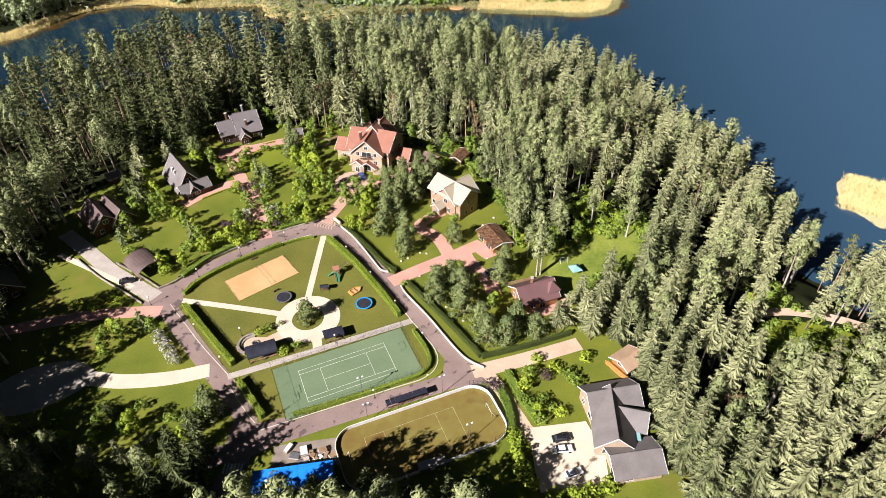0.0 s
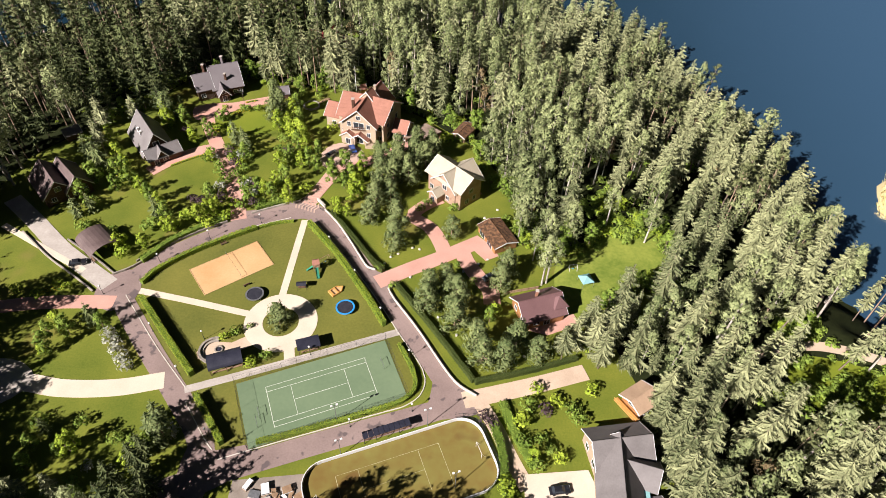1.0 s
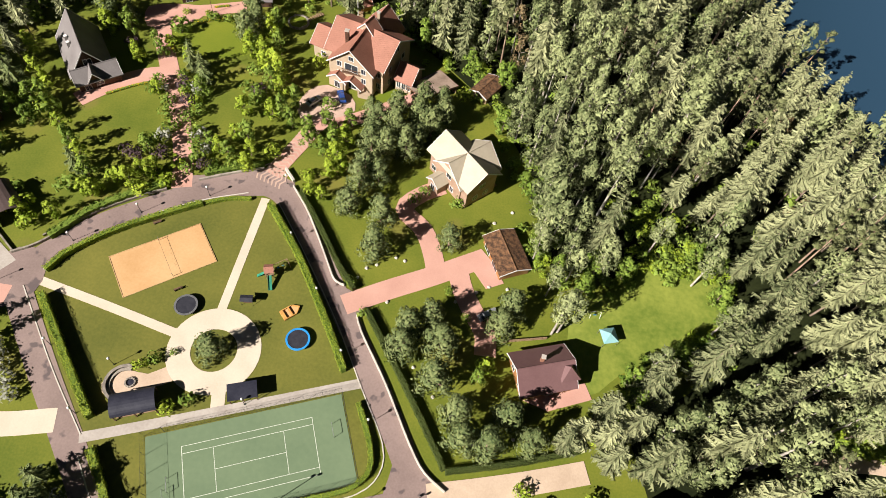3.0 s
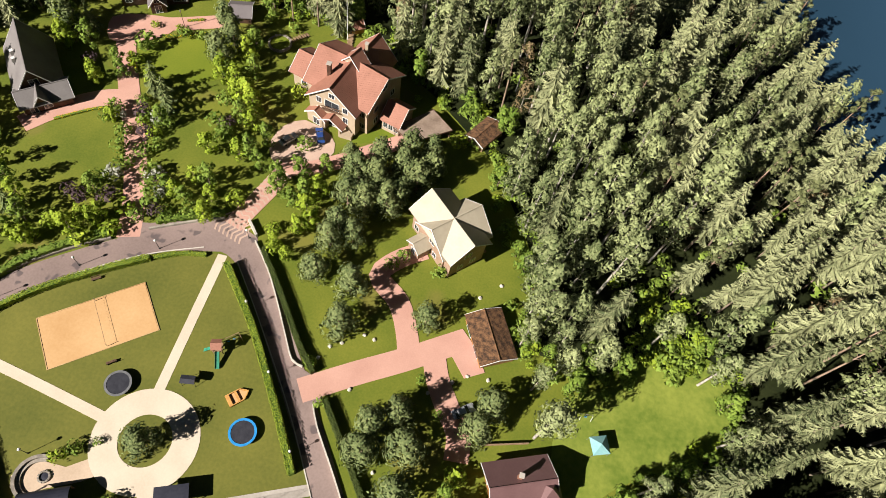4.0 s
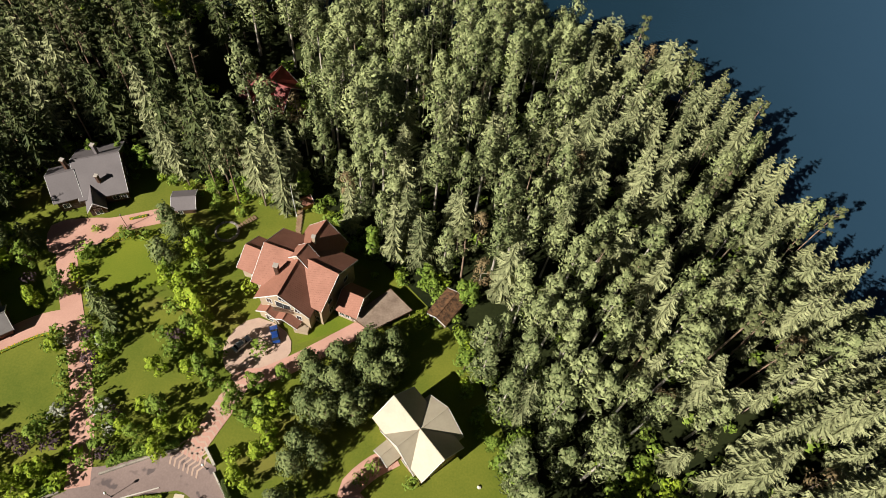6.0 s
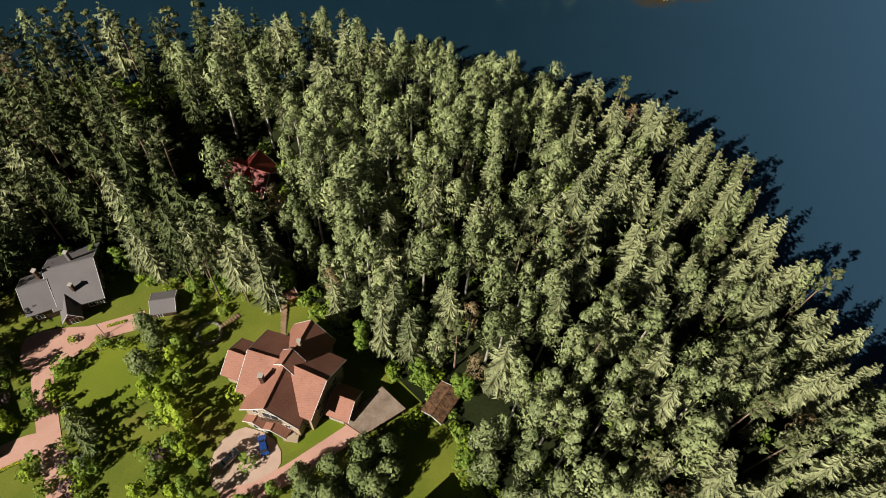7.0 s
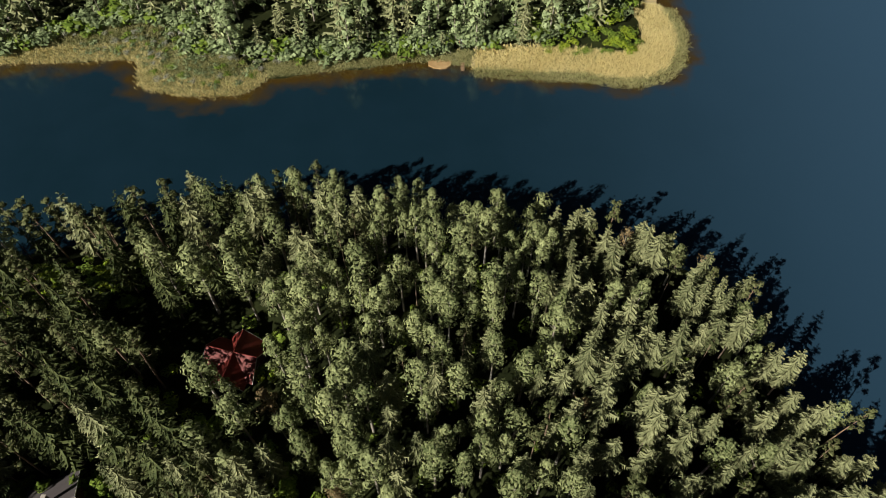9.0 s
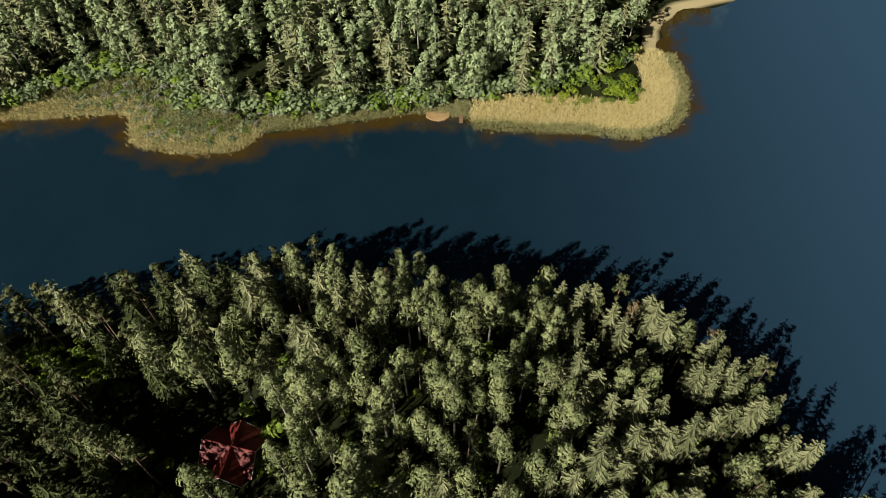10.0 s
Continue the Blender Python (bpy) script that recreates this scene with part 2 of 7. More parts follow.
DARK_HEDGE = foliage("dark_hedge_leaves", (0.035, 0.055, 0.012), (0.10, 0.12, 0.03), thing_random=0.0)
PLUM_LEAF = foliage("plum_leaves", (0.045, 0.028, 0.035), (0.13, 0.085, 0.085), thing_random=0.2)
SILVER_LEAF = foliage("silver_leaves", (0.22, 0.23, 0.17), (0.46, 0.45, 0.36), thing_random=0.2)
REED = foliage("straw_reed", (0.60, 0.49, 0.20), (0.88, 0.77, 0.40), scale=0.08, thing_random=0.0)
GREEN_REED = foliage("green_reed", (0.20, 0.21, 0.075), (0.48, 0.44, 0.21), scale=0.08, thing_random=0.0)
FLOWER = foliage("yellow_flowers", (0.45, 0.30, 0.01), (0.75, 0.55, 0.03), thing_random=0.0)

WATER = surface("lake_water", (0.0052, 0.0180, 0.0275), (0.0082, 0.0240, 0.0385), 0.006, 0.12, 0, fine=0.05, spread=0.5, spec=0.5)
wn_, wl_ = WATER.node_tree.nodes, WATER.node_tree.links
wb = wn_["Principled BSDF"]
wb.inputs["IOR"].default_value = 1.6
wt, wr, wg = wn_.new("ShaderNodeTexNoise"), wn_.new("ShaderNodeBump"), wn_.new("ShaderNodeNewGeometry")
wt.inputs["Scale"].default_value, wt.inputs["Detail"].default_value = 0.7, 5
wr.inputs["Strength"].default_value, wr.inputs["Distance"].default_value = 0.25, 0.08
wl_.new(wg.outputs["Position"], wt.inputs["Vector"])
wl_.new(wt.outputs[0], wr.inputs["Height"])
wl_.new(wr.outputs[0], wb.inputs["Normal"])
# reflected sky painted into the base colour: paler and bluer towards the east
across, pale, sky_mix = wn_.new("ShaderNodeSeparateXYZ"), wn_.new("ShaderNodeMapRange"), wn_.new("ShaderNodeMix")
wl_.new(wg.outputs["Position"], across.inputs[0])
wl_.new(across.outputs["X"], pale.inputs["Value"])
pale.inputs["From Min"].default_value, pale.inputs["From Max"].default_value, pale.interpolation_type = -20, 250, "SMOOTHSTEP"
sky_mix.data_type = "RGBA"
wl_.new(wb.inputs["Base Color"].links[0].from_socket, sky_mix.inputs["A"])
sky_mix.inputs["B"].default_value = (0.034, 0.076, 0.128, 1)
wl_.new(pale.outputs["Result"], sky_mix.inputs["Factor"])
wl_.new(sky_mix.outputs["Result"], wb.inputs["Base Color"])
# peat-brown shallows: the bed shows through where the water is not deep
deep, bed, wobble, blend, sum_ = wn_.new("ShaderNodeAttribute"), wn_.new("ShaderNodeMapRange"), wn_.new("ShaderNodeTexNoise"), wn_.new("ShaderNodeMix"), wn_.new("ShaderNodeMath")
deep.attribute_name = "depth"
wobble.inputs["Scale"].default_value, wobble.inputs["Detail"].default_value = 0.12, 3
wl_.new(wg.outputs["Position"], wobble.inputs["Vector"])
sum_.operation = "MULTIPLY_ADD"
wl_.new(wobble.outputs[0], sum_.inputs[0])
sum_.inputs[1].default_value = 2.4
wl_.new(deep.outputs["Fac"], sum_.inputs[2])
bed.inputs["From Min"].default_value, bed.inputs["From Max"].default_value = 1.55, 2.8
wl_.new(sum_.outputs[0], bed.inputs["Value"])
blend.data_type = "RGBA"
blend.inputs["A"].default_value = (0.052, 0.031, 0.006, 1)
wl_.new(wb.inputs["Base Color"].links[0].from_socket, blend.inputs["B"])
wl_.new(bed.outputs["Result"], blend.inputs["Factor"])
wl_.new(blend.outputs["Result"], wb.inputs["Base Color"])


# ---- building blocks ----
def part(name, bm, material, parent=None, label=""):
    """One bmesh as one mesh object, under a thing or a part."""
    me = bpy.data.meshes.new(name)
    bmesh.ops.recalc_face_normals(bm, faces=bm.faces)
    bm.to_mesh(me)
    bm.free()
    me.materials.append(material)
    ob = new(name, me)
    ob.parent = parent
    return tagged(ob, label)


def thing(name, label, category, m=None, group="", kind=""):
    ob = new(name)
    ob.empty_display_size = 0.5
    if m is not None:
        ob.matrix_world = m
    return tagged(ob, label, category, group, kind)


def turned(x, y, degrees, z=0.0):
    return pose(x, y, z, 0, 0, degrees)


def slab(bm, outline, low, high):
    """An upright prism over an outline in plan."""
    low_ring = [bm.verts.new((x, y, low)) for x, y in outline]
    high_ring = [bm.verts.new((x, y, high)) for x, y in outline]
    bm.faces.new(high_ring)
    bm.faces.new(low_ring[::-1])
    for i in range(len(outline)):
        j = (i + 1) % len(outline)
        bm.faces.new((low_ring[i], low_ring[j], high_ring[j], high_ring[i]))
    return bm


def box(bm, x0, x1, y0, y1, z0, z1, bevel=0.0):
    made = slab(bmesh.new(), [(x0, y0), (x1, y0), (x1, y1), (x0, y1)], z0, z1)
    if bevel:
        bmesh.ops.bevel(made, geom=made.edges[:], offset=bevel, segments=2, affect="EDGES", profile=0.6)
    me = bpy.data.meshes.new("block")
    made.to_mesh(me)
    made.free()
    bm.from_mesh(me)
    bpy.data.meshes.remove(me)
    return bm


def sheet(bm, points, thick):
    """A flat plate of any slope: the given corners form its top, and it is thick downwards."""
    top = [bm.verts.new(p) for p in points]
    low = [bm.verts.new((p[0], p[1], p[2] - thick)) for p in points]
    bm.faces.new(top)
    bm.faces.new(low[::-1])
    for i in range(len(points)):
        j = (i + 1) % len(points)
        bm.faces.new((low[i], low[j], top[j], top[i]))
    return bm


def rod(bm, a, b, r0, r1=None, sides=8):
    """A tapered round bar from a to b."""
    a, b = Vector(a), Vector(b)
    r1 = r0 if r1 is None else r1
    q = (b - a).to_track_quat("Z", "Y").to_matrix()
    rings = []
    for p, r in ((a, r0), (b, r1)):
        rings.append([bm.verts.new(p + q @ Vector((r * math.cos(2 * math.pi * k / sides), r * math.sin(2 * math.pi * k / sides), 0))) for k in range(sides)])
    for k in range(sides):
        j = (k + 1) % sides
        bm.faces.new((rings[0][k], rings[0][j], rings[1][j], rings[1][k]))
    bm.faces.new(rings[0][::-1])
    bm.faces.new(rings[1])
    return bm


def lathe(bm, profile, sides=20, start=0.0, sweep=2 * math.pi):
    """A body of revolution about z from (radius, height) pairs."""
    rings = [[bm.verts.new((r * math.cos(start + sweep * k / sides), r * math.sin(start + sweep * k / sides), z)) for k in range(sides)] for r, z in profile]
    for a, b in zip(rings, rings[1:]):
        for k in range(sides):
            j = (k + 1) % sides
            bm.faces.new((a[k], a[j], b[j], b[k]))
    bm.faces.new(rings[0][::-1])
    bm.faces.new(rings[-1])
    return bm


def smooth_line(points, step=1.5, closed=False):
    """A curve through the given points, sampled about every step metres."""
    pts = [Vector((*p, 0)) for p in points]
    out = []
    n = len(pts)
    for i in range(n if closed else n - 1):
        p1, p2 = pts[i], pts[(i + 1) % n]
        p0 = pts[i - 1] if closed or i else p1 + (p1 - p2)
        p3 = pts[(i + 2) % n] if closed or i + 2 < n else p2 + (p2 - p1)
        k = max(2, int((p2 - p1).length / step))
        for s in range(k):
            t = s / k
            out.append(0.5 * (2 * p1 + (p2 - p0) * t + (2 * p0 - 5 * p1 + 4 * p2 - p3) * t * t + (3 * p1 - p0 - 3 * p2 + p3) * t ** 3))
    if not closed:
        out.append(pts[-1])
    return [(p.x, p.y) for p in out]


def sides_of(line, left, right, closed=False):
    """The two lines that run at these distances to the left and right of a line."""
    a, b = [], []
    n = len(line)
    for i, (x, y) in enumerate(line):
        p = line[i - 1] if i or closed else line[i]
        q = line[(i + 1) % n] if i + 1 < n or closed else line[i]
        d = Vector((q[0] - p[0], q[1] - p[1]))
        d.normalize()
        a.append((x - d.y * left, y + d.x * left))
        b.append((x + d.y * right, y - d.x * right))
    return a, b


def band(bm, line, left, right, low, high, closed=False):
    """A strip of even height along a line, with sides and ends."""
    a, b = sides_of(line, left, right, closed)
    rings = [[bm.verts.new((p[0], p[1], z)) for p, z in ((a[i], low), (a[i], high), (b[i], high), (b[i], low))] for i in range(len(line))]
    n = len(rings)
    for i in range(n if closed else n - 1):
        r, s = rings[i], rings[(i + 1) % n]
        for k in range(4):
            bm.faces.new((r[k], r[(k + 1) % 4], s[(k + 1) % 4], s[k]))
    if not closed:
        bm.faces.new(rings[0][::-1])
        bm.faces.new(rings[-1])
    return bm

# ---- the land and the lake ----
SHORE = [(-420, 150), (-300, 205), (-225, 250), (-203, 274), (-186, 299), (-160, 316), (-140, 323), (-127, 326), (-108, 327), (-92, 331), (-68, 335), (-44, 338), (-21, 339),
         (4, 338), (19, 334), (31, 332), (49, 330), (64, 320), (76, 315), (83, 306), (88, 292), (92, 277), (99, 259), (105, 244), (113, 219), (112, 198), (115, 178), (123, 162),
         (140, 140), (170, 112), (230, 70), (420, -40), (900, -300), (-900, -300), (-900, 100)]
FAR = [(-414.9, 315.9), (-331.7, 345.7), (-284.1, 366.4), (-273.1, 389.8), (-258.1, 417.9), (-231.3, 430.1), (-199.8, 426.9), (-170.1, 428.2), (-139.1, 428.3), (-131.8, 410.5), (-112, 405.1), (-92.1, 406.2),
       (-82.6, 417.4), (-62.4, 420.8), (-38.8, 425.4), (-15.1, 428.9), (8.6, 423.3), (42.3, 420), (71.9, 415.5), (87.9, 425.9), (95.6, 446.8), (92.4, 472.5), (95.4, 489.1), (109.8, 504.8),
       (142.5, 516.1), (202.5, 541.7), (367.7, 622), (660.5, 828.1), (500, 1500), (-900, 1500), (-900, 250)]
SPIT = [(148.6, 226.6), (157.8, 232.7), (173.2, 225.3), (195.7, 216.8), (236.5, 197.8), (307.3, 166.4), (307.6, 125.4), (236.7, 156.6), (195.9, 177.6), (170.3, 190.2), (154.9, 199.6), (147.6, 215.2)]


def distance_in(points, outline):
    """How far each point lies inside an outline; outside it is minus."""
    p, poly = np.asarray(points, float), np.asarray(outline, float)
    best, inside = np.full(len(p), 1e9), np.zeros(len(p), bool)
    for a, b in zip(poly, np.roll(poly, -1, 0)):
        d = b - a
        t = np.clip(((p - a) @ d) / (d @ d), 0, 1)
        best = np.minimum(best, np.hypot(*(p - a - t[:, None] * d).T))
        crosses = (a[1] > p[:, 1]) != (b[1] > p[:, 1])
        with np.errstate(divide="ignore", invalid="ignore"):
            inside ^= crosses & (p[:, 0] < a[0] + (p[:, 1] - a[1]) / (b[1] - a[1] + 1e-12) * d[0])
    return np.where(inside, best, -best)


def ease(t):
    t = np.clip(t, 0, 1)
    return t * t * (3 - 2 * t)


def height_at(points):
    """The height of the land, and of the lake's bed, at points in plan."""
    p = np.asarray(points, float)
    wave = 1.8 * np.sin(p[:, 0] * 0.21 + 1.7 * np.sin(p[:, 1] * 0.13)) + 1.2 * np.sin(p[:, 1] * 0.37 + p[:, 0] * 0.11)
    main, far, spit = (distance_in(p, o) + wave * k for o, k in ((SHORE, 1.0), (FAR, 0.8), (SPIT, 0.6)))
    z = np.full(len(p), WATER_Z - 2.6)
    bank = 26.0 + 54.0 * ease((p[:, 1] - 185) / 70) * ease((p[:, 0] + 15) / 60)          # the eastern bank falls more gently
    for d, top, reach, shelve in ((main, 0.0, bank, 0.22), (far, WATER_Z + 5.5, 45.0, 0.13), (spit, WATER_Z + 0.35, 8.0, 0.2)):
        land = np.where(d > 0, WATER_Z + (top - WATER_Z) * ease(d / reach) ** 0.8 + 0.25 * ease(d / 3.0) * (1 - ease(d / reach)), WATER_Z + np.maximum(d * shelve, -2.6))
        z = np.maximum(z, land)
    return z - 4.5 * np.exp(-((p[:, 0] + 62) ** 2 + (p[:, 1] - 279) ** 2) / 330)


def ground_z(x, y):
    return float(height_at([(x, y)])[0])


def grid_mesh(name, xs, ys, material, level=None):
    gx, gy = np.meshgrid(xs, ys)
    flat = np.stack([gx.ravel(), gy.ravel()], 1)
    land = height_at(flat)
    verts = np.column_stack([flat, land if level is None else np.full(len(flat), level)])
    w, hgt = len(xs), len(ys)
    i = (np.arange(hgt - 1)[:, None] * w + np.arange(w - 1)).ravel()
    faces = np.stack([i, i + 1, i + w + 1, i + w], 1)
    me = bpy.data.meshes.new(name)
    me.from_pydata(verts.tolist(), [], faces.tolist())
    me.materials.append(material)
    if level is not None:
        depth = me.attributes.new("depth", "FLOAT", "POINT")
        depth.data.foreach_set("value", np.where((distance_in(flat, SHORE) > -25) | (flat[:, 0] > 125), 3.0, np.clip(level - land, 0, 3)).astype(np.float32))
    else:
        belt = np.maximum((1 - np.abs(distance_in(flat, FAR) - 4) / 8) * np.where((flat[:, 0] > -86) & (flat[:, 0] < 4), 0.4, 1.0), (distance_in(flat, SPIT) > -2) * 1.0)
        straw = me.attributes.new("straw", "FLOAT", "POINT")
        straw.data.foreach_set("value", np.clip(belt, 0, 1).astype(np.float32))
    for poly in me.polygons:
        poly.use_smooth = True
    return new(name, me)


xs = np.concatenate([[-4000, -2000, -1000, -700, -520], np.arange(-420, 421, 4.0), [520, 700, 1000, 2000, 4000]])
ys = np.concatenate([[-3000, -1500, -700, -350, -200], np.arange(-100, 621, 4.0), [700, 850, 1100, 1500, 2500, 5000]])
ground = tagged(grid_mesh("ground", xs, ys, FOREST_FLOOR), "dark green and brown forest floor, darkened for tree shade, sloping to the lake", "ground", kind="structure")
wx = np.concatenate([[-4000, -1000], np.arange(-420, 421, 4.0), [1000, 4000]])
wy = np.concatenate([[-3000, -300], np.arange(60, 561, 4.0), [900, 5000]])
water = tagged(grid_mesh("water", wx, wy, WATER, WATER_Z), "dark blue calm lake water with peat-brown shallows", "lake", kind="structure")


def flat_area(name, outline, material, label, category, top, low=-0.1, curved=False, step=2.5):
    line = smooth_line(outline, step, True) if curved else outline
    return tagged(part(name, slab(bmesh.new(), line, low, top), material), label, category, kind="structure")


def strip(name, points, width, material, label, category, top, low=-0.1):
    return tagged(part(name, band(bmesh.new(), smooth_line(points), width / 2, width / 2, low, top), material), label, category, kind="structure")


VILLAGE = [(-150, 40), (-60, 35), (40, 40), (60, 70), (56, 105), (44, 135), (62, 150), (66, 172), (48, 178), (38, 168), (24, 168), (21, 186), (12, 200),
           (4, 212), (-14, 226), (-28, 234), (-36, 242), (-62, 240), (-80, 244), (-103, 244), (-112, 226), (-125, 208), (-138, 186), (-140, 150), (-150, 100)]
flat_area("village_lawn", VILLAGE, LAWN, "yellow-green village lawn between houses and drives", "lawn", 0.02, -0.3)
flat_area("meadow", [(31, 160), (40, 166), (48, 176), (60, 178), (66, 168), (62, 158), (50, 152), (42, 146), (36, 140), (31, 146)], WILD, "rough green meadow at the forest edge", "meadow", 0.05, -0.3, True)
flat_area("garden_lawn", [(-86.5, 213), (-80, 219), (-74, 225), (-66, 226), (-60, 219), (-66, 210.5), (-76, 207), (-82, 207.4)], LUSH, "lush green garden lawn before the grey house", "lawn", 0.05, curved=True)
flat_area("garden_lawn", [(-31, 203), (-26, 206), (-19, 210.5), (-18, 214), (-24, 211), (-28, 207)], LUSH, "lush green lawn beside the terracotta house", "lawn", 0.05, curved=True)
flat_area("garden_lawn", [(-95, 186), (-82, 198), (-76, 190), (-75, 181), (-82, 172), (-92, 176)], LAWN, "trimmed yellow-green lawn beside the pink drive", "lawn", 0.045, curved=True)
PARK_EDGE = [(-80.5, 135.5), (-79, 141.5), (-74, 148.5), (-66, 156), (-56, 163.5), (-47, 168), (-41.5, 168.6), (-30.5, 157.5), (-18.5, 143.5), (-9.5, 131), (-7, 127), (-3, 120), (-2.6, 114.5), (-6, 110.2), (-12, 107.2), (-34, 97), (-43, 93.5), (-53.5, 107), (-66, 119.5)]
flat_area("park_lawn", PARK_EDGE, PARK, "close-mown olive green park lawn", "lawn", 0.06)

flat_area("forest_glade", [(86, 132), (92, 136), (101, 135.5), (112, 132), (116, 124), (108, 116), (98, 116), (90, 122)], LUSH, "lush bright grass glade beside the forest track", "meadow", 0.03, -9, True)
flat_area("forest_glade", [(86, 145), (92, 149), (100, 147), (98, 141.5), (90, 141)], WILD, "sunny rough grass glade under tall trees", "meadow", 0.03, -9, True)

# roads and paths
strip("road", [(-85, 134), (-82.5, 141.5), (-76, 151), (-68, 158.6), (-60, 165), (-51, 170), (-44, 171.6), (-38.5, 169.6), (-34, 165.2), (-28.2, 158.4), (-17, 144.6), (-7, 131.7), (1, 121), (5.5, 114), (7, 111)], 5.2, ROAD, "rose-grey paved road round the park", "road", 0.10)
strip("road", [(9, 113), (3, 110.5), (-2, 108.2), (-18.6, 101), (-33.1, 94.4), (-45.4, 88.6), (-60, 81)], 5.2, ROAD, "rose-grey paved road between tennis court and rink", "road", 0.104)
strip("road", [(-86, 136.5), (-80, 130), (-69, 118.5), (-57.4, 107), (-49.5, 98.6), (-46.2, 92), (-46, 84), (-49, 66), (-50, 45)], 5.4, ROAD, "rose-grey paved road along the park hedge", "road", 0.108)
flat_area("road_corner", [(-50, 97), (-44, 95), (-38, 97), (-36, 93), (-40, 88), (-49, 84)], ROAD, "rose-grey paved road corner", "road", 0.112, curved=True)
flat_area("road_corner", [(1, 121), (6, 118.5), (10, 115.5), (14, 113.5), (12.5, 110.6), (4, 108), (-3, 107.8), (0, 112)], ROAD, "rose-grey paved road corner", "road", 0.112, curved=True)
flat_area("road_corner", [(-90, 140), (-85, 143), (-80, 139), (-79.5, 133), (-84, 128.5), (-90, 132)], ROAD, "rose-grey paved crossing", "road", 0.114, curved=True)
flat_area("road_corner", [(-22.5, 148), (-19.5, 151), (-14, 149.5), (-13.5, 145), (-16.5, 142.5)], ROAD, "rose-grey paved junction", "road", 0.116)
flat_area("road_corner", [(-64, 163), (-65, 169), (-60, 170.5), (-46, 177), (-38.5, 174.5), (-36, 170), (-44, 169), (-56, 165)], ROAD, "rose-grey paved junction with cream bands", "road", 0.118)
strip("drive", [(-62.6, 166), (-66.2, 175), (-73.3, 188.4), (-80, 198.5), (-86, 208), (-90, 215.5), (-88, 221.5), (-81, 225.2), (-72, 230)], 4.6, PINK, "pink paved garden drive", "drive", 0.12)
flat_area("drive", [(-97, 221), (-91, 224.5), (-82, 226), (-82, 221), (-88, 215), (-94, 214)], PINK, "pink paved forecourt", "drive", 0.124, curved=True)
strip("drive", [(-79, 199.5), (-86, 196.6), (-93, 190.2), (-97.5, 184)], 5.0, PINK, "pink paved side drive", "drive", 0.126)
strip("drive", [(-18, 146.8), (-9.5, 153), (-1, 158.8), (9.5, 166.6)], 4.8, PINK, "pink paved drive to the shed", "drive", 0.12)
strip("drive", [(-0.6, 159.6), (-2.6, 164.5), (-6, 170), (-11.6, 174.4), (-9, 179.4), (-4.2, 183.4)], 4.4, PINK, "pink paved drive to the cream-roofed house", "drive", 0.124)
flat_area("drive", [(5.8, 164), (8.2, 168.4), (11.6, 165.4), (14.6, 161), (11, 158.6)], PINK, "pink paved apron", "drive", 0.128)
strip("drive", [(4, 161.5), (6, 157), (9, 152.6), (12.6, 148), (13.5, 143)], 4.6, PINK, "pink paved shaded drive", "drive", 0.13)
strip("drive", [(-44.4, 175.4), (-42.8, 181), (-41, 187), (-39.5, 194)], 4.4, PINK, "pink and cream paved sloping path", "drive", 0.134)
strip("drive", [(-40, 193.5), (-36, 194.2), (-30, 198.6), (-24, 204), (-17, 210.5)], 4.0, PINK, "pink and cream paved approach", "drive", 0.138)
flat_area("forecourt", [(-46, 199), (-45, 204), (-41, 207.5), (-34, 205.5), (-31.5, 201), (-34, 196), (-40, 193.4), (-44, 194.5)], ROSE, "rose-cream paved forecourt beside the house", "forecourt", 0.13, curved=True)
strip("drive", [(-88, 137), (-96, 141.6), (-107, 148), (-120, 157.6), (-132, 166)], 5.0, CONCRETE, "pale paved lane to the log house", "lane", 0.12)
strip("drive", [(-84, 131.5), (-96, 130.2), (-109, 127.4), (-128, 121)], 4.4, PINK, "pink paved lane", "lane", 0.124)
strip("path", [(-97, 141), (-107, 145.4), (-117, 150), (-128, 155)], 1.8, PALE, "pale garden path", "path", 0.128)
strip("drive", [(-62, 110.6), (-72, 107.4), (-84, 105.8), (-98, 106), (-118, 100)], 4.6, PALE, "pale concrete lane", "lane", 0.12)
flat_area("yard", [(-92, 108), (-100, 112), (-112, 108), (-118, 98), (-106, 94), (-94, 102)], CONCRETE, "pale concrete yard", "yard", 0.124, curved=True)
strip("drive", [(8, 113.4), (16, 116.2), (26, 120), (37, 124.6)], 4.4, SANDY, "pale sandy drive", "drive", 0.12)
strip("drive", [(12, 113), (16, 107), (19, 101), (23, 94)], 3.4, SANDY, "pale rose paved drive", "drive", 0.124)
flat_area("yard", [(22, 97), (36, 99.6), (39.5, 91), (39.5, 83), (24, 80.4), (23, 86)], PALE, "pale concrete yard with parked cars", "yard", 0.128)
strip("forest_track", [(76, 133.5), (86, 137.5), (97, 139.6), (110, 137.4), (122, 132)], 3.0, SANDY, "pale sandy forest track", "track", 0.1, -3)
flat_area("terrace", [(22.8, 135.6), (34.8, 142.4), (36.6, 139.2), (28, 134.6)], PINK, "pink paved terrace", "terrace", 0.14)

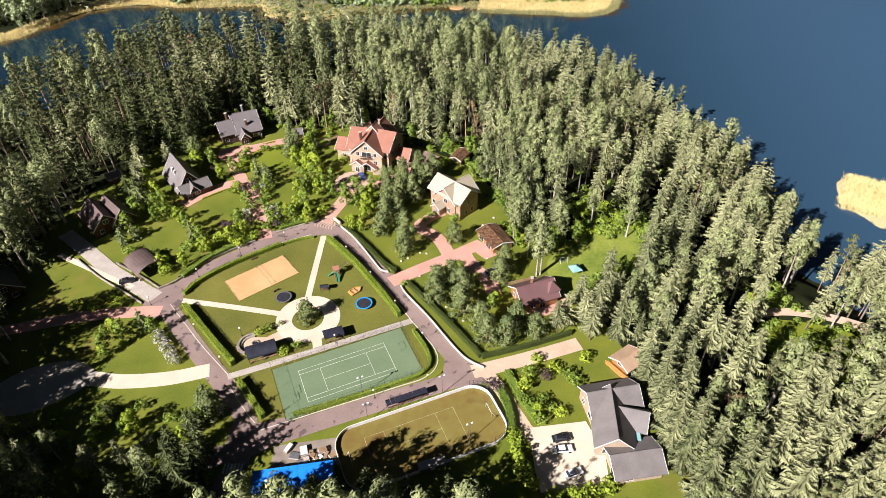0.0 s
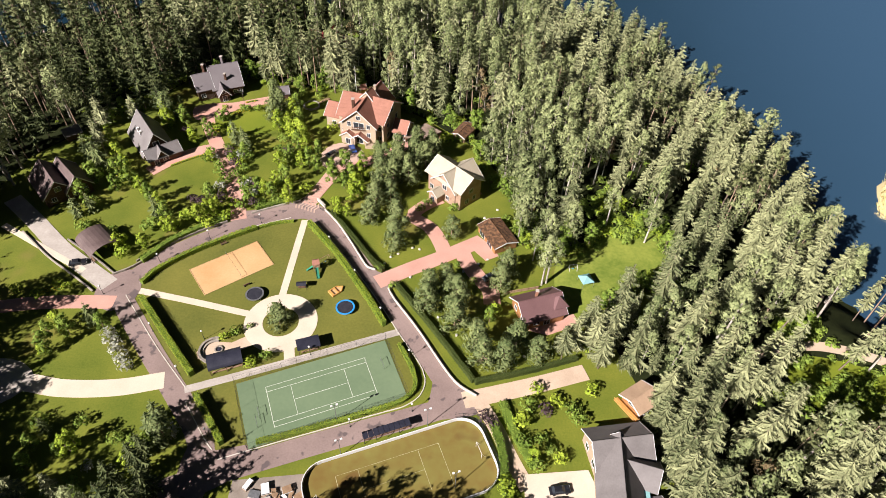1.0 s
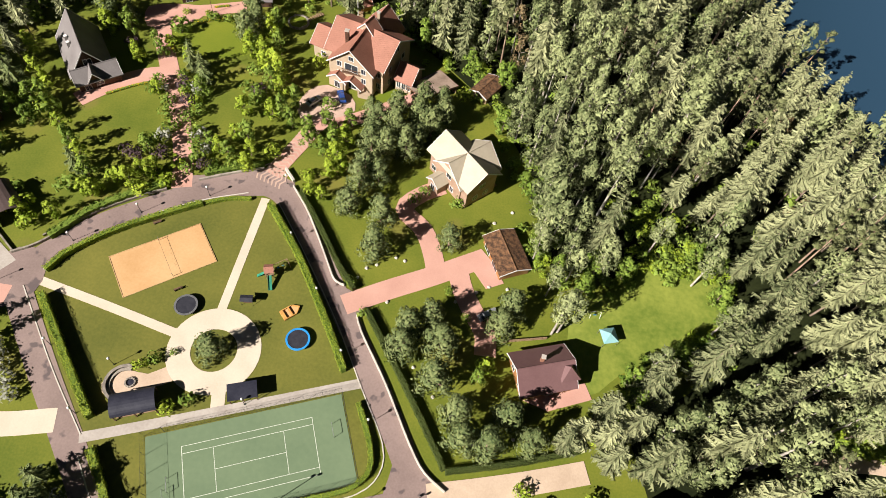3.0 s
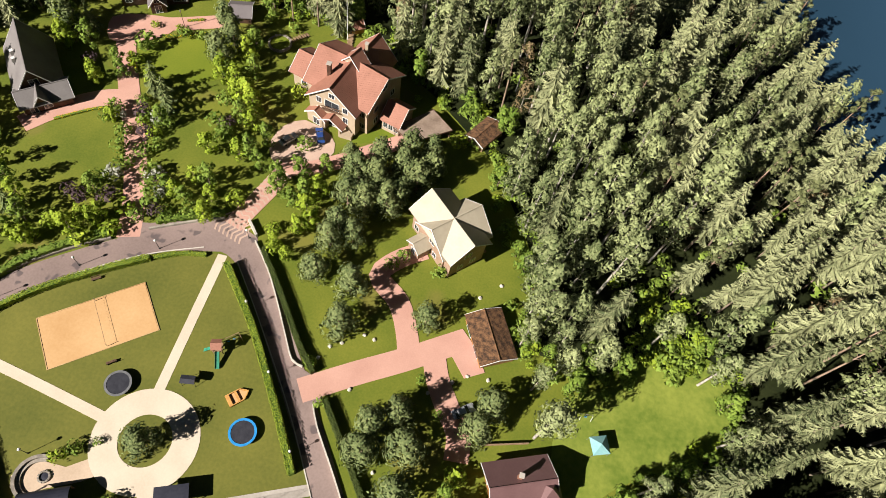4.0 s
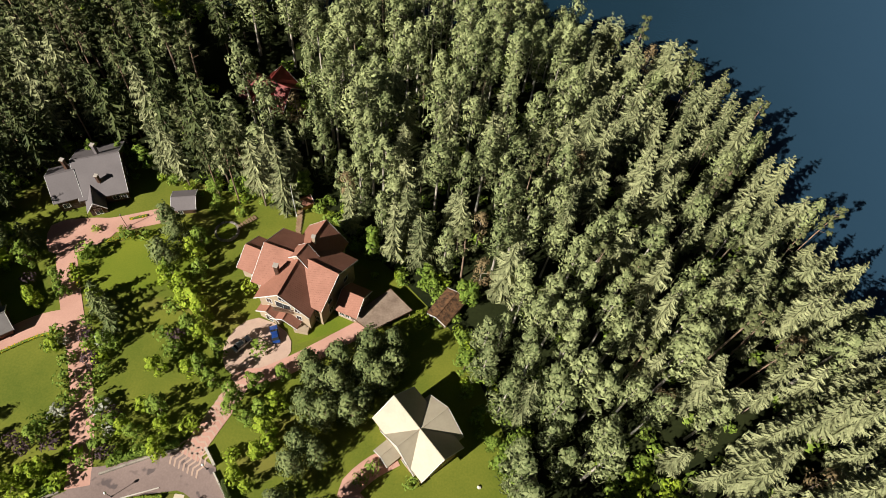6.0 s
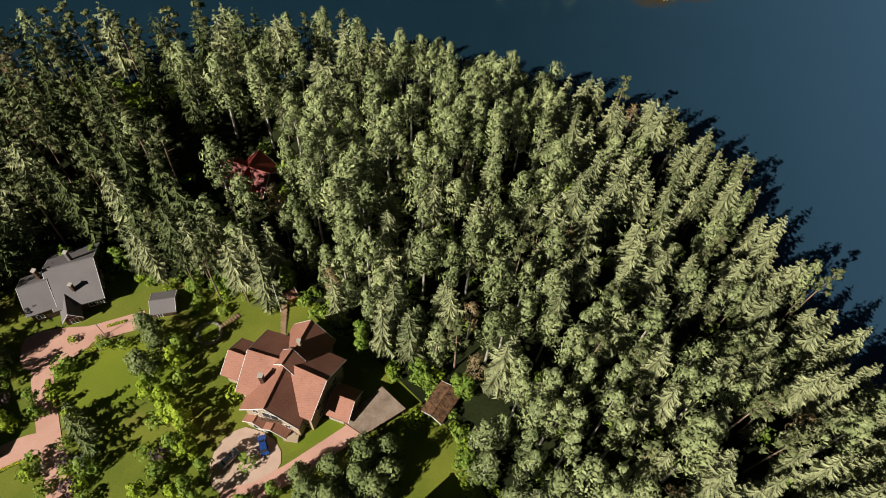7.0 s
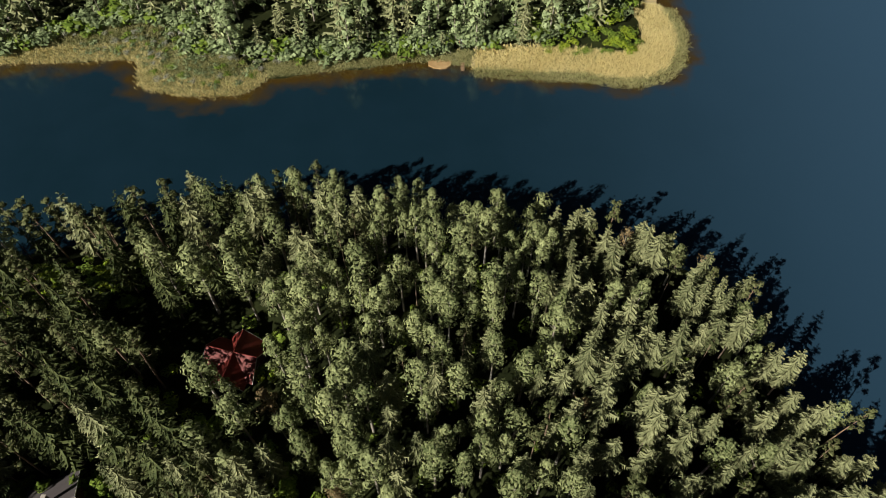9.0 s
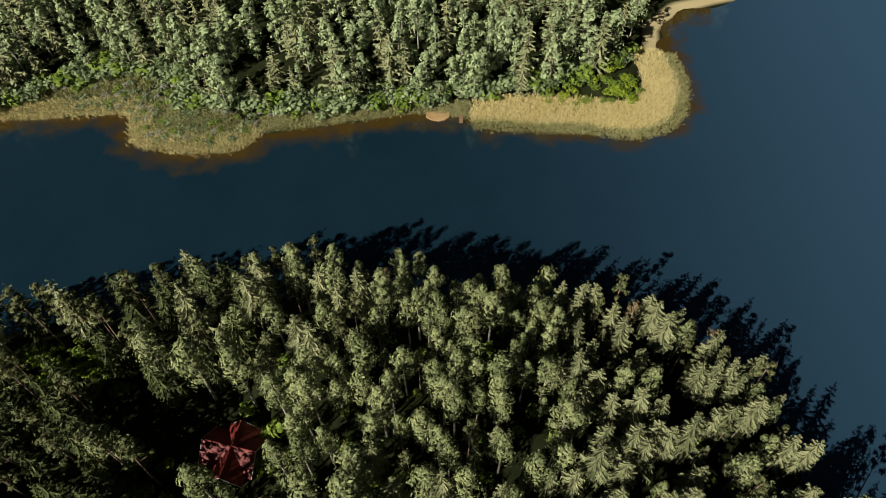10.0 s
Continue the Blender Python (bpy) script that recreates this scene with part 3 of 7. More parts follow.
# park paths
strip("path", [(-43.3, 168.4), (-42.6, 153), (-41.8, 137)], 1.9, PALE, "pale concrete park path", "path", 0.10)
strip("path", [(-80.2, 136.2), (-64, 134.2), (-47, 131.8)], 1.9, PALE, "pale concrete park path", "path", 0.104)
RING_C = (-39.9, 130.5)
bm = bmesh.new()
ring_line = [(RING_C[0] + 6.9 * math.cos(a), RING_C[1] + 6.9 * math.sin(a)) for a in np.linspace(0, 2 * math.pi, 48, endpoint=False)]
band(bm, ring_line, 2.35, 2.35, -0.1, 0.112, True)
tagged(part("ring_path", bm, PALE), "round pale concrete path with a grass island", "path", kind="structure")
strip("path", [(-36.2, 124.6), (-34.4, 118.6)], 2.6, PALE, "short pale concrete path", "path", 0.108)
flat_area("fire_place", [(-57.5, 119), (-55, 122.5), (-50, 122.8), (-46.5, 125.6), (-44.5, 123.6), (-46.5, 121.4), (-51, 119), (-55, 116.6)], SANDY, "pale rose paved fire place", "terrace", 0.11, curved=True)
strip("path", [(-56.4, 108.6), (-42, 115.4), (-25, 123.6), (-9.8, 131)], 2.0, CONCRETE, "grey concrete walk along the tennis court", "path", 0.116)

# ---- houses ----
def window(parent, x, y, z, w, hgt, facing, frame_mat=WHITE, door=False):
    """A window or door on a wall, facing an angle in degrees from +x, in the parent's own axes."""
    m = turned(x, y, facing - 90, z)
    bm = bmesh.new()
    t, d = 0.11, 0.07
    for x0, x1, z0, z1 in ((-w / 2 - t, -w / 2, -t, hgt + t), (w / 2, w / 2 + t, -t, hgt + t), (-w / 2, w / 2, hgt, hgt + t), (-w / 2, w / 2, -t, 0), (-0.03, 0.03, 0, hgt)):
        box(bm, x0, x1, -0.05, d, z0, z1)
    bm.transform(m)
    ob = part("door" if door else "window", bm, frame_mat, parent)
    bm = box(bmesh.new(), -w / 2, w / 2, -0.04, 0.03, 0, hgt)
    bm.transform(m)
    part("pane", bm, GLASS, ob)
    return ob


def wing(house, a, b, width, eave, ridge, wall_mat, roof_mat, over=0.7, verge=0.8, trim=WHITE, windows=(), walls=True, thick=0.22):
    """A gabled wing whose ridge runs from a to b in plan: walls with gables, two roof planes and their verge boards."""
    a, b = Vector((*a, 0)), Vector((*b, 0))
    length = (b - a).length
    angle = math.degrees(math.atan2(b.y - a.y, b.x - a.x))
    m = turned(a.x, a.y, angle)
    half = width / 2
    if walls:
        bm = bmesh.new()
        rise = ridge - 0.3
        ring = [(-half, 0), (half, 0), (half, eave), (0, rise), (-half, eave)]
        ends = [[bm.verts.new((x, y, z)) for y, z in ring] for x in (0, length)]
        bm.faces.new(ends[0][::-1])
        bm.faces.new(ends[1])
        for k in range(5):
            j = (k + 1) % 5
            bm.faces.new((ends[0][k], ends[0][j], ends[1][j], ends[1][k]))
        bm.transform(m)
        wall = part("wall", bm, wall_mat, house)
        for along, side, z, w, hgt, *door in windows:
            if side in ("left", "right"):
                y = half if side == "left" else -half
                window(house, *(m @ Vector((along, y, 0))).xy, z, w, hgt, angle + (90 if y > 0 else -90), trim, bool(door))
            else:
                x = length if side == "end" else 0
                window(house, *(m @ Vector((x, along, 0))).xy, z, w, hgt, angle + (0 if x else 180), trim, bool(door))
    slope = (ridge - eave) / half
    low = eave - slope * over
    for s in (1, -1):
        bm = bmesh.new()
        y = s * (half + over)
        sheet(bm, [(-verge, 0, ridge + 0.05), (length + verge, 0, ridge + 0.05), (length + verge, y, low + 0.05), (-verge, y, low + 0.05)], thick)
        bm.transform(m)
        roof = part("roof", bm, roof_mat, house)
        for x in (-verge - 0.06, length + verge - 0.02):
            q = [(x, 0, ridge + 0.09), (x + 0.08, 0, ridge + 0.09), (x + 0.08, y, low + 0.09), (x, y, low + 0.09)]
            bm = sheet(bmesh.new(), q, thick + 0.12)
            bm.transform(m)
            part("verge_board", bm, trim, roof)
    bm = bmesh.new()
    rod(bm, (-verge, 0, ridge + 0.06), (length + verge, 0, ridge + 0.06), 0.13, sides=6)
    bm.transform(m)
    part("ridge_cap", bm, roof_mat, house)
    return m, length


def chimney(house, x, y, z0, z1, size=0.9, material=BRICK):
    bm = box(bmesh.new(), x - size / 2, x + size / 2, y - size / 2, y + size / 2, z0, z1, 0.03)
    c = part("chimney", bm, material, house)
    bm = box(bmesh.new(), x - size / 2 - 0.12, x + size / 2 + 0.12, y - size / 2 - 0.12, y + size / 2 + 0.12, z1, z1 + 0.18, 0.03)
    part("chimney_cap", bm, CONCRETE, c)


def posts(house, spots, z0, z1, size, material, name="post"):
    for x, y in spots:
        part(name, box(bmesh.new(), x - size / 2, x + size / 2, y - size / 2, y + size / 2, z0, z1), material, house)


# the terracotta house with many gables
h = thing("house", "many-gabled house with terracotta tile roofs and cream walls", "house")
wing(h, (-32.7, 217.4), (-34.4, 208.1), 11.8, 8.3, 13.5, CREAM, ROOF_RED, over=0.8, windows=((-3.4, "end", 3.4, 1.2, 1.6), (0, "end", 6.1, 3.6, 2.3), (0, "end", 9.6, 1.4, 1.3), (3.4, "end", 3.4, 1.2, 1.6), (3.4, "end", 6.6, 1.2, 1.6), (-3.4, "end", 6.6, 1.2, 1.6), (0, "end", 0.4, 2.4, 2.1)))
wing(h, (-32.9, 217.9), (-24.3, 215.3), 13.6, 8.8, 13.1, CREAM, ROOF_RED, over=0.8, windows=((0, "end", 9.2, 1.8, 1.6), (-3.4, "end", 1.2, 1.4, 1.6), (3.2, "end", 5.0, 1.4, 1.6), (-3.4, "end", 5.0, 1.4, 1.6), (7.4, "right", 1.3, 1.5, 1.6), (7.4, "right", 5.0, 1.5, 1.6)))
wing(h, (-33.4, 218.2), (-40.8, 219.5), 13.8, 8.6, 12.9, CREAM, ROOF_RED, over=0.8, windows=((0, "end", 9.0, 1.6, 1.6), (3, "end", 4.6, 1.4, 1.6), (-3, "end", 4.6, 1.4, 1.6), (6, "left", 4.4, 1.4, 1.6), (6, "left", 1.2, 1.4, 1.6)))
wing(h, (-32.4, 219.6), (-30.3, 227.9), 9.2, 7.6, 12.6, CREAM, ROOF_RED, windows=((0, "end", 9.0, 1.6, 1.6), (-2, "end", 4.6, 1.4, 1.6), (2, "end", 4.6, 1.4, 1.6)))
wing(h, (-41, 220), (-46.8, 221.3), 8.2, 4.8, 7.4, CREAM, ROOF_RED, windows=((-1.6, "end", 1.2, 1.3, 1.4), (1.6, "end", 1.2, 1.3, 1.4), (3, "left", 1.2, 1.3, 1.4)))
wing(h, (-31.9, 219.9), (-33.0, 216.8), 4.8, 12.4, 15.0, CREAM, ROOF_RED, over=0.5, verge=0.3)
wing(h, (-37.2, 211), (-38.2, 207.4), 5.0, 3.4, 5.2, CREAM, ROOF_RED, over=0.5, verge=0.5, windows=((0, "end", 0.3, 1.6, 2.1, 1),))
wing(h, (-33.4, 210), (-34.2, 206.4), 5.6, 3.2, 5.0, CREAM, ROOF_RED, over=0.5, verge=0.5, walls=False)
posts(h, ((-36.6, 206.9), (-32.0, 205.9), (-36.1, 208.6), (-31.6, 208.4)), 0, 3.2, 0.4, CREAM)
bm = bmesh.new()
box(bm, -32.0, -29.0, 205.6, 207.9, 0, 1.1)
part("terrace_wall", bm, CREAM, h)
bm = bmesh.new()
for k in range(8):
    box(bm, -36.4 + 0.55 * k, -36.3 + 0.55 * k, 207.5, 207.6, 6.0, 6.9)
box(bm, -36.8, -32.0, 207.45, 207.65, 6.9, 7.0)
box(bm, -36.8, -32.0, 207.3, 208.0, 5.8, 6.0)
part("balcony", bm, BROWN_WOOD, h)
chimney(h, -37.1, 214.1, 9.5, 13.6, 0.9, DARK_LOG)
chimney(h, -31.2, 222.6, 10, 14.2, 0.7, CREAM)

h = thing("garden_kiosk", "small timber garden kiosk with terracotta roof and open front", "garden building")
wing(h, (-22.8, 214.9), (-18.4, 213.9), 6.6, 4.2, 6.8, CREAM, ROOF_RED, over=0.6, verge=0.5, windows=((0.9, "right", 1.2, 1.0, 2.2), (2.3, "right", 1.2, 1.0, 2.2), (3.7, "right", 1.2, 1.0, 2.2)))

# the cream-roofed house on a cross of ridges
h = thing("house", "log house with crossing cream sheet-metal gables", "house")
wing(h, (-5.8, 191.4), (4.9, 182.2), 8.8, 7.6, 10.7, PALE_LOG, ROOF_CREAM, over=0.9, windows=((-1.6, "end", 1.2, 1.3, 1.5), (1.6, "end", 1.2, 1.3, 1.5), (0, "end", 4.6, 1.6, 1.5), (0, "start", 4.6, 1.6, 1.5), (1.6, "right", 1.2, 1.4, 1.5)))
wing(h, (-3.2, 183.0), (4.0, 191.1), 9.2, 6.6, 10.6, PALE_LOG, ROOF_CREAM, over=0.9, windows=((-1.5, "start", 1.0, 1.2, 1.5), (1.5, "start", 1.0, 1.2, 1.5), (0, "start", 4.4, 1.7, 1.5)))
wing(h, (-4.6, 184.2), (-6.6, 181.8), 3.6, 3.2, 4.6, PALE_LOG, ROOF_CREAM, over=0.4, verge=0.4, windows=((0, "end", 0.2, 1.2, 2.0, 1),))
part("porch_deck", slab(bmesh.new(), [(0.6, 179.6), (8.4, 187.4), (7.2, 188.6), (-0.6, 180.8)], 0, 0.45), WOOD, h)

# the shingled garage
h = thing("garage", "timber garage with a mossy rust-brown shingle roof", "garage")
wing(h, (11.2, 172.2), (16.4, 163.3), 7.0, 2.6, 3.6, LOG, ROOF_RUST, over=0.4, verge=0.4, windows=((2.5, "right", 0.1, 2.6, 2.1, 1), (7, "right", 0.1, 2.6, 2.1, 1)))

# the grey-roofed house
h = thing("house", "long timber house with mauve-grey shingle roof and white trim", "house")
wing(h, (-95.0, 234.7), (-86.2, 239.4), 15.6, 4.2, 9.0, DARK_LOG, ROOF_GREY, over=0.8, verge=0.6, windows=((1.4, "right", 1.0, 1.4, 1.4), (7.2, "right", 1.0, 1.4, 1.4), (9.0, "right", 1.0, 1.2, 1.4), (0, "end", 1.2, 1.6, 1.5), (-3, "end", 1.2, 1.4, 1.5), (0, "end", 4.8, 1.6, 1.4)))
wing(h, (-99.2, 229.6), (-94.6, 232.6), 10.4, 4.6, 7.9, DARK_LOG, ROOF_GREY, over=0.7, verge=0.5, windows=((0, "start", 1.2, 1.6, 1.5), (1.6, "right", 1.2, 1.4, 1.4)))
wing(h, (-90.4, 231.4), (-87.4, 226.6), 3.6, 3.2, 5.4, DARK_LOG, ROOF_GREY, over=0.5, verge=0.8, windows=((0, "end", 0.2, 1.5, 2.1, 1), (0, "end", 3.2, 1.2, 1.1)))
chimney(h, -96.4, 233.4, 6, 10.2, 0.8, DARK_LOG)
chimney(h, -91.2, 238.8, 7, 11.0, 0.8, ROOF_GREY)
chimney(h, -88.2, 232.2, 5, 8.0, 0.7, DARK_LOG)
h = thing("shed", "small timber shed with mauve-grey shingle roof", "shed")
wing(h, (-71.0, 233.0), (-66.2, 234.6), 5.4, 2.2, 3.4, DARK_LOG, ROOF_GREY, over=0.4, verge=0.4, windows=((1.5, "right", 0.1, 1.0, 1.9, 1),))

# the steep slate house with its low porch
h = thing("house", "steep-roofed dark house with grey slate slopes and open porch", "house")
wing(h, (-107.4, 203.6), (-97.4, 192.2), 9.6, 2.6, 9.2, DARK_LOG, ROOF_SLATE, over=0.6, windows=((0, "end", 4.2, 1.8, 1.6), (-2, "end", 1, 1.2, 1.4), (2, "end", 1, 1.2, 1.4)))
wing(h, (-99.8, 188.6), (-92.4, 195.4), 6.0, 2.6, 4.6, DARK_LOG, ROOF_SLATE, over=0.5, verge=0.6, windows=((2, "right", 0.2, 1.4, 2.0, 1), (5, "right", 0.9, 1.6, 1.2)))
wing(h, (-97.6, 192.6), (-94.8, 189.2), 3.0, 2.9, 5.0, DARK_LOG, ROOF_SLATE, over=0.4, verge=0.6, windows=((0, "end", 0.6, 1.3, 1.6),))
for x, y in ((-105.2, 197.2), (-103.6, 195.4)):
    part("roof_window", slab(bmesh.new(), [(x - 0.5, y), (x, y + 0.6), (x + 0.6, y), (x + 0.1, y - 0.6)], 5.2, 7.0), WHITE, h)

# the log house in the trees' shade, which its darker roof colour imitates too
h = thing("house", "dark log house with white-trimmed dull rose gables, roofs darkened for tree shade", "house")
wing(h, (-125.4, 175.2), (-116.4, 166.8), 8.6, 4.0, 8.2, DARK_LOG, ROOF_DOME, windows=((-2, "end", 1.2, 1.2, 1.4), (2, "end", 1.2, 1.2, 1.4), (0, "end", 4.2, 1.6, 1.5)))
wing(h, (-121, 177.5), (-112.2, 170.2), 7.0, 4.0, 8.0, DARK_LOG, ROOF_DOME, windows=((-1.6, "end", 1.2, 1.2, 1.4), (1.6, "end", 1.2, 1.2, 1.4), (0, "end", 4.4, 1.4, 1.4)))
h = thing("shed", "small grey-roofed shed among dark trees", "shed")
wing(h, (-131.5, 196.6), (-128.2, 200), 4.0, 2.4, 4.0, DARK_LOG, ROOF_GREY, over=0.4, verge=0.4, windows=((0, "end", 0.2, 1.1, 1.9, 1),))
h = thing("house", "dark log house with white trim under tall firs", "house")
wing(h, (-140, 141), (-131, 133), 9.0, 4.0, 8.0, DARK_LOG, ROOF_BLACK, windows=((-2, "end", 1.2, 1.3, 1.4), (2, "end", 1.2, 1.3, 1.4), (0, "end", 4.2, 1.6, 1.5)))


def barrel_shelter(name, label, x, y, angle, length, width, eave, rise, roof=ROOF_BLACK):
    """An open shelter with a roof bent to an arc, on posts."""
    s = thing(name, label, "shelter")
    m = turned(x, y, angle)
    n = 12
    bm = bmesh.new()
    arcs = []
    for dz in (0, -0.12):
        arcs.append([[bm.verts.new((lx, width / 2 * math.cos(math.pi * k / n), eave + dz + rise * math.sin(math.pi * k / n))) for k in range(n + 1)] for lx in (-length / 2, length / 2)])
    for k in range(n):
        bm.faces.new((arcs[0][0][k], arcs[0][1][k], arcs[0][1][k + 1], arcs[0][0][k + 1]))
        bm.faces.new((arcs[1][0][k + 1], arcs[1][1][k + 1], arcs[1][1][k], arcs[1][0][k]))
        for e in (0, 1):
            bm.faces.new((arcs[0][e][k], arcs[0][e][k + 1], arcs[1][e][k + 1], arcs[1][e][k]))
    for k in (0, n):
        bm.faces.new((arcs[0][0][k], arcs[1][0][k], arcs[1][1][k], arcs[0][1][k]))
    bm.transform(m)
    part("roof", bm, roof, s)
    for lx in np.linspace(-length / 2 + 0.3, length / 2 - 0.3, 3):
        for ly in (-width / 2 + 0.15, width / 2 - 0.15):
            bm = box(bmesh.new(), lx - 0.09, lx + 0.09, ly - 0.09, ly + 0.09, 0, eave)
            bm.transform(m)
            part("post", bm, BROWN_WOOD, s)
    bm = box(bmesh.new(), -length / 2 + 0.5, length / 2 - 0.5, -width / 2 + 0.4, -width / 2 + 0.9, 0.4, 0.48)
    for lx in (-length / 2 + 0.8, length / 2 - 0.8):
        box(bm, lx, lx + 0.1, -width / 2 + 0.45, -width / 2 + 0.85, 0, 0.4)
    bm.transform(m)
    part("bench", bm, WOOD, s)
    return s


barrel_shelter("arched_shelter", "open shelter with a black arched roof on timber posts", -49.2, 116.6, 26, 8.0, 4.6, 2.2, 1.3)
barrel_shelter("arched_shelter", "open shelter with a dull brown arched roof beside the lane", -96.6, 150, -38, 9.6, 8.8, 2.0, 2.4, ROOF_DOME)

s = thing("pavilion", "small square pavilion with a flat black roof on posts", "pavilion")
bm = box(bmesh.new(), -2.8, 2.8, -1.7, 1.7, 2.35, 2.55, 0.03)
bm.transform(turned(-30.8, 123.4, 24))
part("roof", bm, ROOF_BLACK, s)
for lx in (-2.5, 0, 2.5):
    for ly in (-1.45, 1.45):
        bm = box(bmesh.new(), lx - 0.07, lx + 0.07, ly - 0.07, ly + 0.07, 0, 2.35)
        bm.transform(turned(-30.8, 123.4, 24))
        part("post", bm, BROWN_WOOD, s)
for ly in (-0.8, 0.8):
    bm = box(bmesh.new(), -2, 2, ly - 0.2, ly + 0.2, 0.42, 0.5)
    for lx in (-1.8, 1.7):
        box(bm, lx, lx + 0.1, ly - 0.15, ly + 0.15, 0, 0.42)
    bm.transform(turned(-30.8, 123.4, 24))
    part("bench", bm, WOOD, s)

# the brown-roofed house at the meadow
h = thing("house", "amber log house with a brown metal-tile roof", "house")
wing(h, (20.4, 139.5), (30.2, 143.9), 8.6, 3.4, 6.4, LOG, ROOF_BROWN, over=0.6, windows=((-2, "start", 1.1, 1.3, 1.4), (2, "start", 1.1, 1.3, 1.4), (0, "start", 3.8, 1.5, 1.3), (3, "right", 1.1, 1.5, 1.4), (6, "right", 0.2, 1.6, 2.1, 1), (0, "end", 1.1, 1.6, 1.4)))
bm = bmesh.new()
eave = [bm.verts.new((*p, 4.4)) for p in ((27.5, 143.2), (31.3, 144.9), (33.0, 141.1), (29.2, 139.4))]
peak = bm.verts.new((30.2, 142.2, 6.9))
for k in range(4):
    bm.faces.new((eave[k], eave[(k + 1) % 4], peak))
bm.faces.new(eave[::-1])
part("turret_roof", bm, ROOF_BROWN, h)
turret = part("turret", slab(bmesh.new(), [(28.0, 143.0), (31.1, 144.4), (32.5, 141.3), (29.4, 139.9)], 0, 4.4), LOG, h)
for k, (x, y) in enumerate(((31.9, 142.9), (31.0, 140.65))):
    bm = box(bmesh.new(), -0.6, 0.6, -0.05, 0.05, 1.2, 2.7)
    bm.transform(turned(x, y, (114, 24)[k]))
    part("turret_window", bm, GLASS, turret)
chimney(h, 24.4, 142.6, 5, 7.6, 0.7)

# the large slate-roofed house by the yard
h = thing("house", "large house with grey slate roofs and cream walls", "house")
wing(h, (36.2, 102.2), (47.6, 105), 9.0, 4.6, 8.0, CREAM, ROOF_SLATE, windows=((-2, "start", 1.2, 1.4, 1.5), (2, "start", 1.2, 1.4, 1.5), (0, "start", 4.8, 1.6, 1.4)))
wing(h, (41.4, 104), (41.2, 90.4), 8.4, 4.6, 8.2, CREAM, ROOF_SLATE, windows=((-2, "end", 1.2, 1.4, 1.5), (2, "end", 1.2, 1.4, 1.5), (9, "right", 1.2, 1.6, 1.5), (9, "left", 1.2, 1.6, 1.5)))
wing(h, (40, 87.4), (50.4, 89.6), 8.4, 3.0, 5.2, CREAM, ROOF_SLATE, windows=((-2, "start", 0.1, 2.6, 2.2, 1), (3, "right", 0.9, 1.6, 1.4)))
wing(h, (42, 99.4), (49, 98), 6.0, 4.2, 7.0, CREAM, ROOF_SLATE)
part("pool_cover", box(bmesh.new(), 44.5, 47.5, 92.6, 95.4, 3.4, 3.6, 0.05), TEAL, h)

h = thing("house", "two-storey orange log house with balcony among firs", "house")
wing(h, (45.8, 114.4), (50.2, 117.9), 5.2, 4.8, 6.0, LOG, ROOF_TAN, windows=((-1.6, "start", 1.0, 1.2, 1.4), (1.6, "start", 1.0, 1.2, 1.4), (0, "start", 3.8, 1.6, 1.6, 1), (3, "right", 1.0, 1.5, 1.4)))
bm = bmesh.new()
box(bm, -1.5, 0, -3.4, 3.4, 2.6, 2.75)
for y in np.linspace(-3.3, 3.3, 12):
    box(bm, -1.48, -1.42, y - 0.03, y + 0.03, 2.75, 3.6)
box(bm, -1.52, -1.38, -3.4, 3.4, 3.6, 3.68)
bm.transform(turned(45.6, 114.3, 38.6))
part("balcony", bm, BRIGHT_WOOD, h)

h = thing("house", "hidden house with crimson metal-tile roofs in the forest", "house")
gz = ground_z(-61, 279) + 0.2
h.location.z = gz
wing(h, (-68.4, 280.2), (-55.6, 277.2), 9.6, 3.0, 7.2, DARK_LOG, ROOF_CRIMSON, windows=((0, "end", 1, 1.4, 1.3), (-2, "start", 1, 1.2, 1.3)))
wing(h, (-60.2, 284.6), (-62.4, 271.2), 7.8, 3.2, 7.3, DARK_LOG, ROOF_CRIMSON, windows=((0, "end", 1, 1.4, 1.3),))
h = thing("house", "log house with a red roof half hidden beside the yard", "house")
wing(h, (-128, 99), (-121, 93), 7, 3.2, 5.6, LOG, ROOF_CRIMSON, windows=((0, "end", 1, 1.4, 1.3),))
h = thing("hut", "yellow timber hut with pale roof at the forest edge", "hut")
wing(h, (20.6, 181), (24, 183.4), 3.4, 2.2, 3.2, BRIGHT_WOOD, ROOF_CREAM, over=0.3, verge=0.3, windows=((0, "start", 0.1, 0.9, 1.8, 1),))
h = thing("hut", "little orange timber hut behind the terracotta house", "hut")
wing(h, (-41.2, 239.2), (-38.8, 241.4), 2.6, 1.9, 3.0, BRIGHT_WOOD, ROOF_RED, over=0.3, verge=0.3, windows=((0, "start", 0.1, 0.8, 1.7, 1),))

h = thing("carport", "low carport with a flat taupe felt roof and leaf litter", "carport")
flat = [(-13.2, 219.6), (-7.2, 215.2), (-15.2, 208.2), (-20.6, 210.8)]
part("roof", slab(bmesh.new(), flat, 2.5, 2.72), ROOF_TAUPE, h)
part("fascia", band(bmesh.new(), flat, 0.06, 0.06, 2.42, 2.78, True), BROWN_WOOD, h)
posts(h, ((-13.3, 219), (-7.9, 215.2), (-15.2, 208.9), (-20, 210.9), (-11.4, 212), (-16.8, 215.2)), 0, 2.5, 0.2, BROWN_WOOD)
part("wall", slab(bmesh.new(), [(-13.3, 219.3), (-7.6, 215.1), (-7.7, 214.9), (-13.4, 219.1)], 0, 2.5), WOOD, h)
h = thing("deck_shelter", "weathered timber outbuilding with a sagging grey roof", "outbuilding")
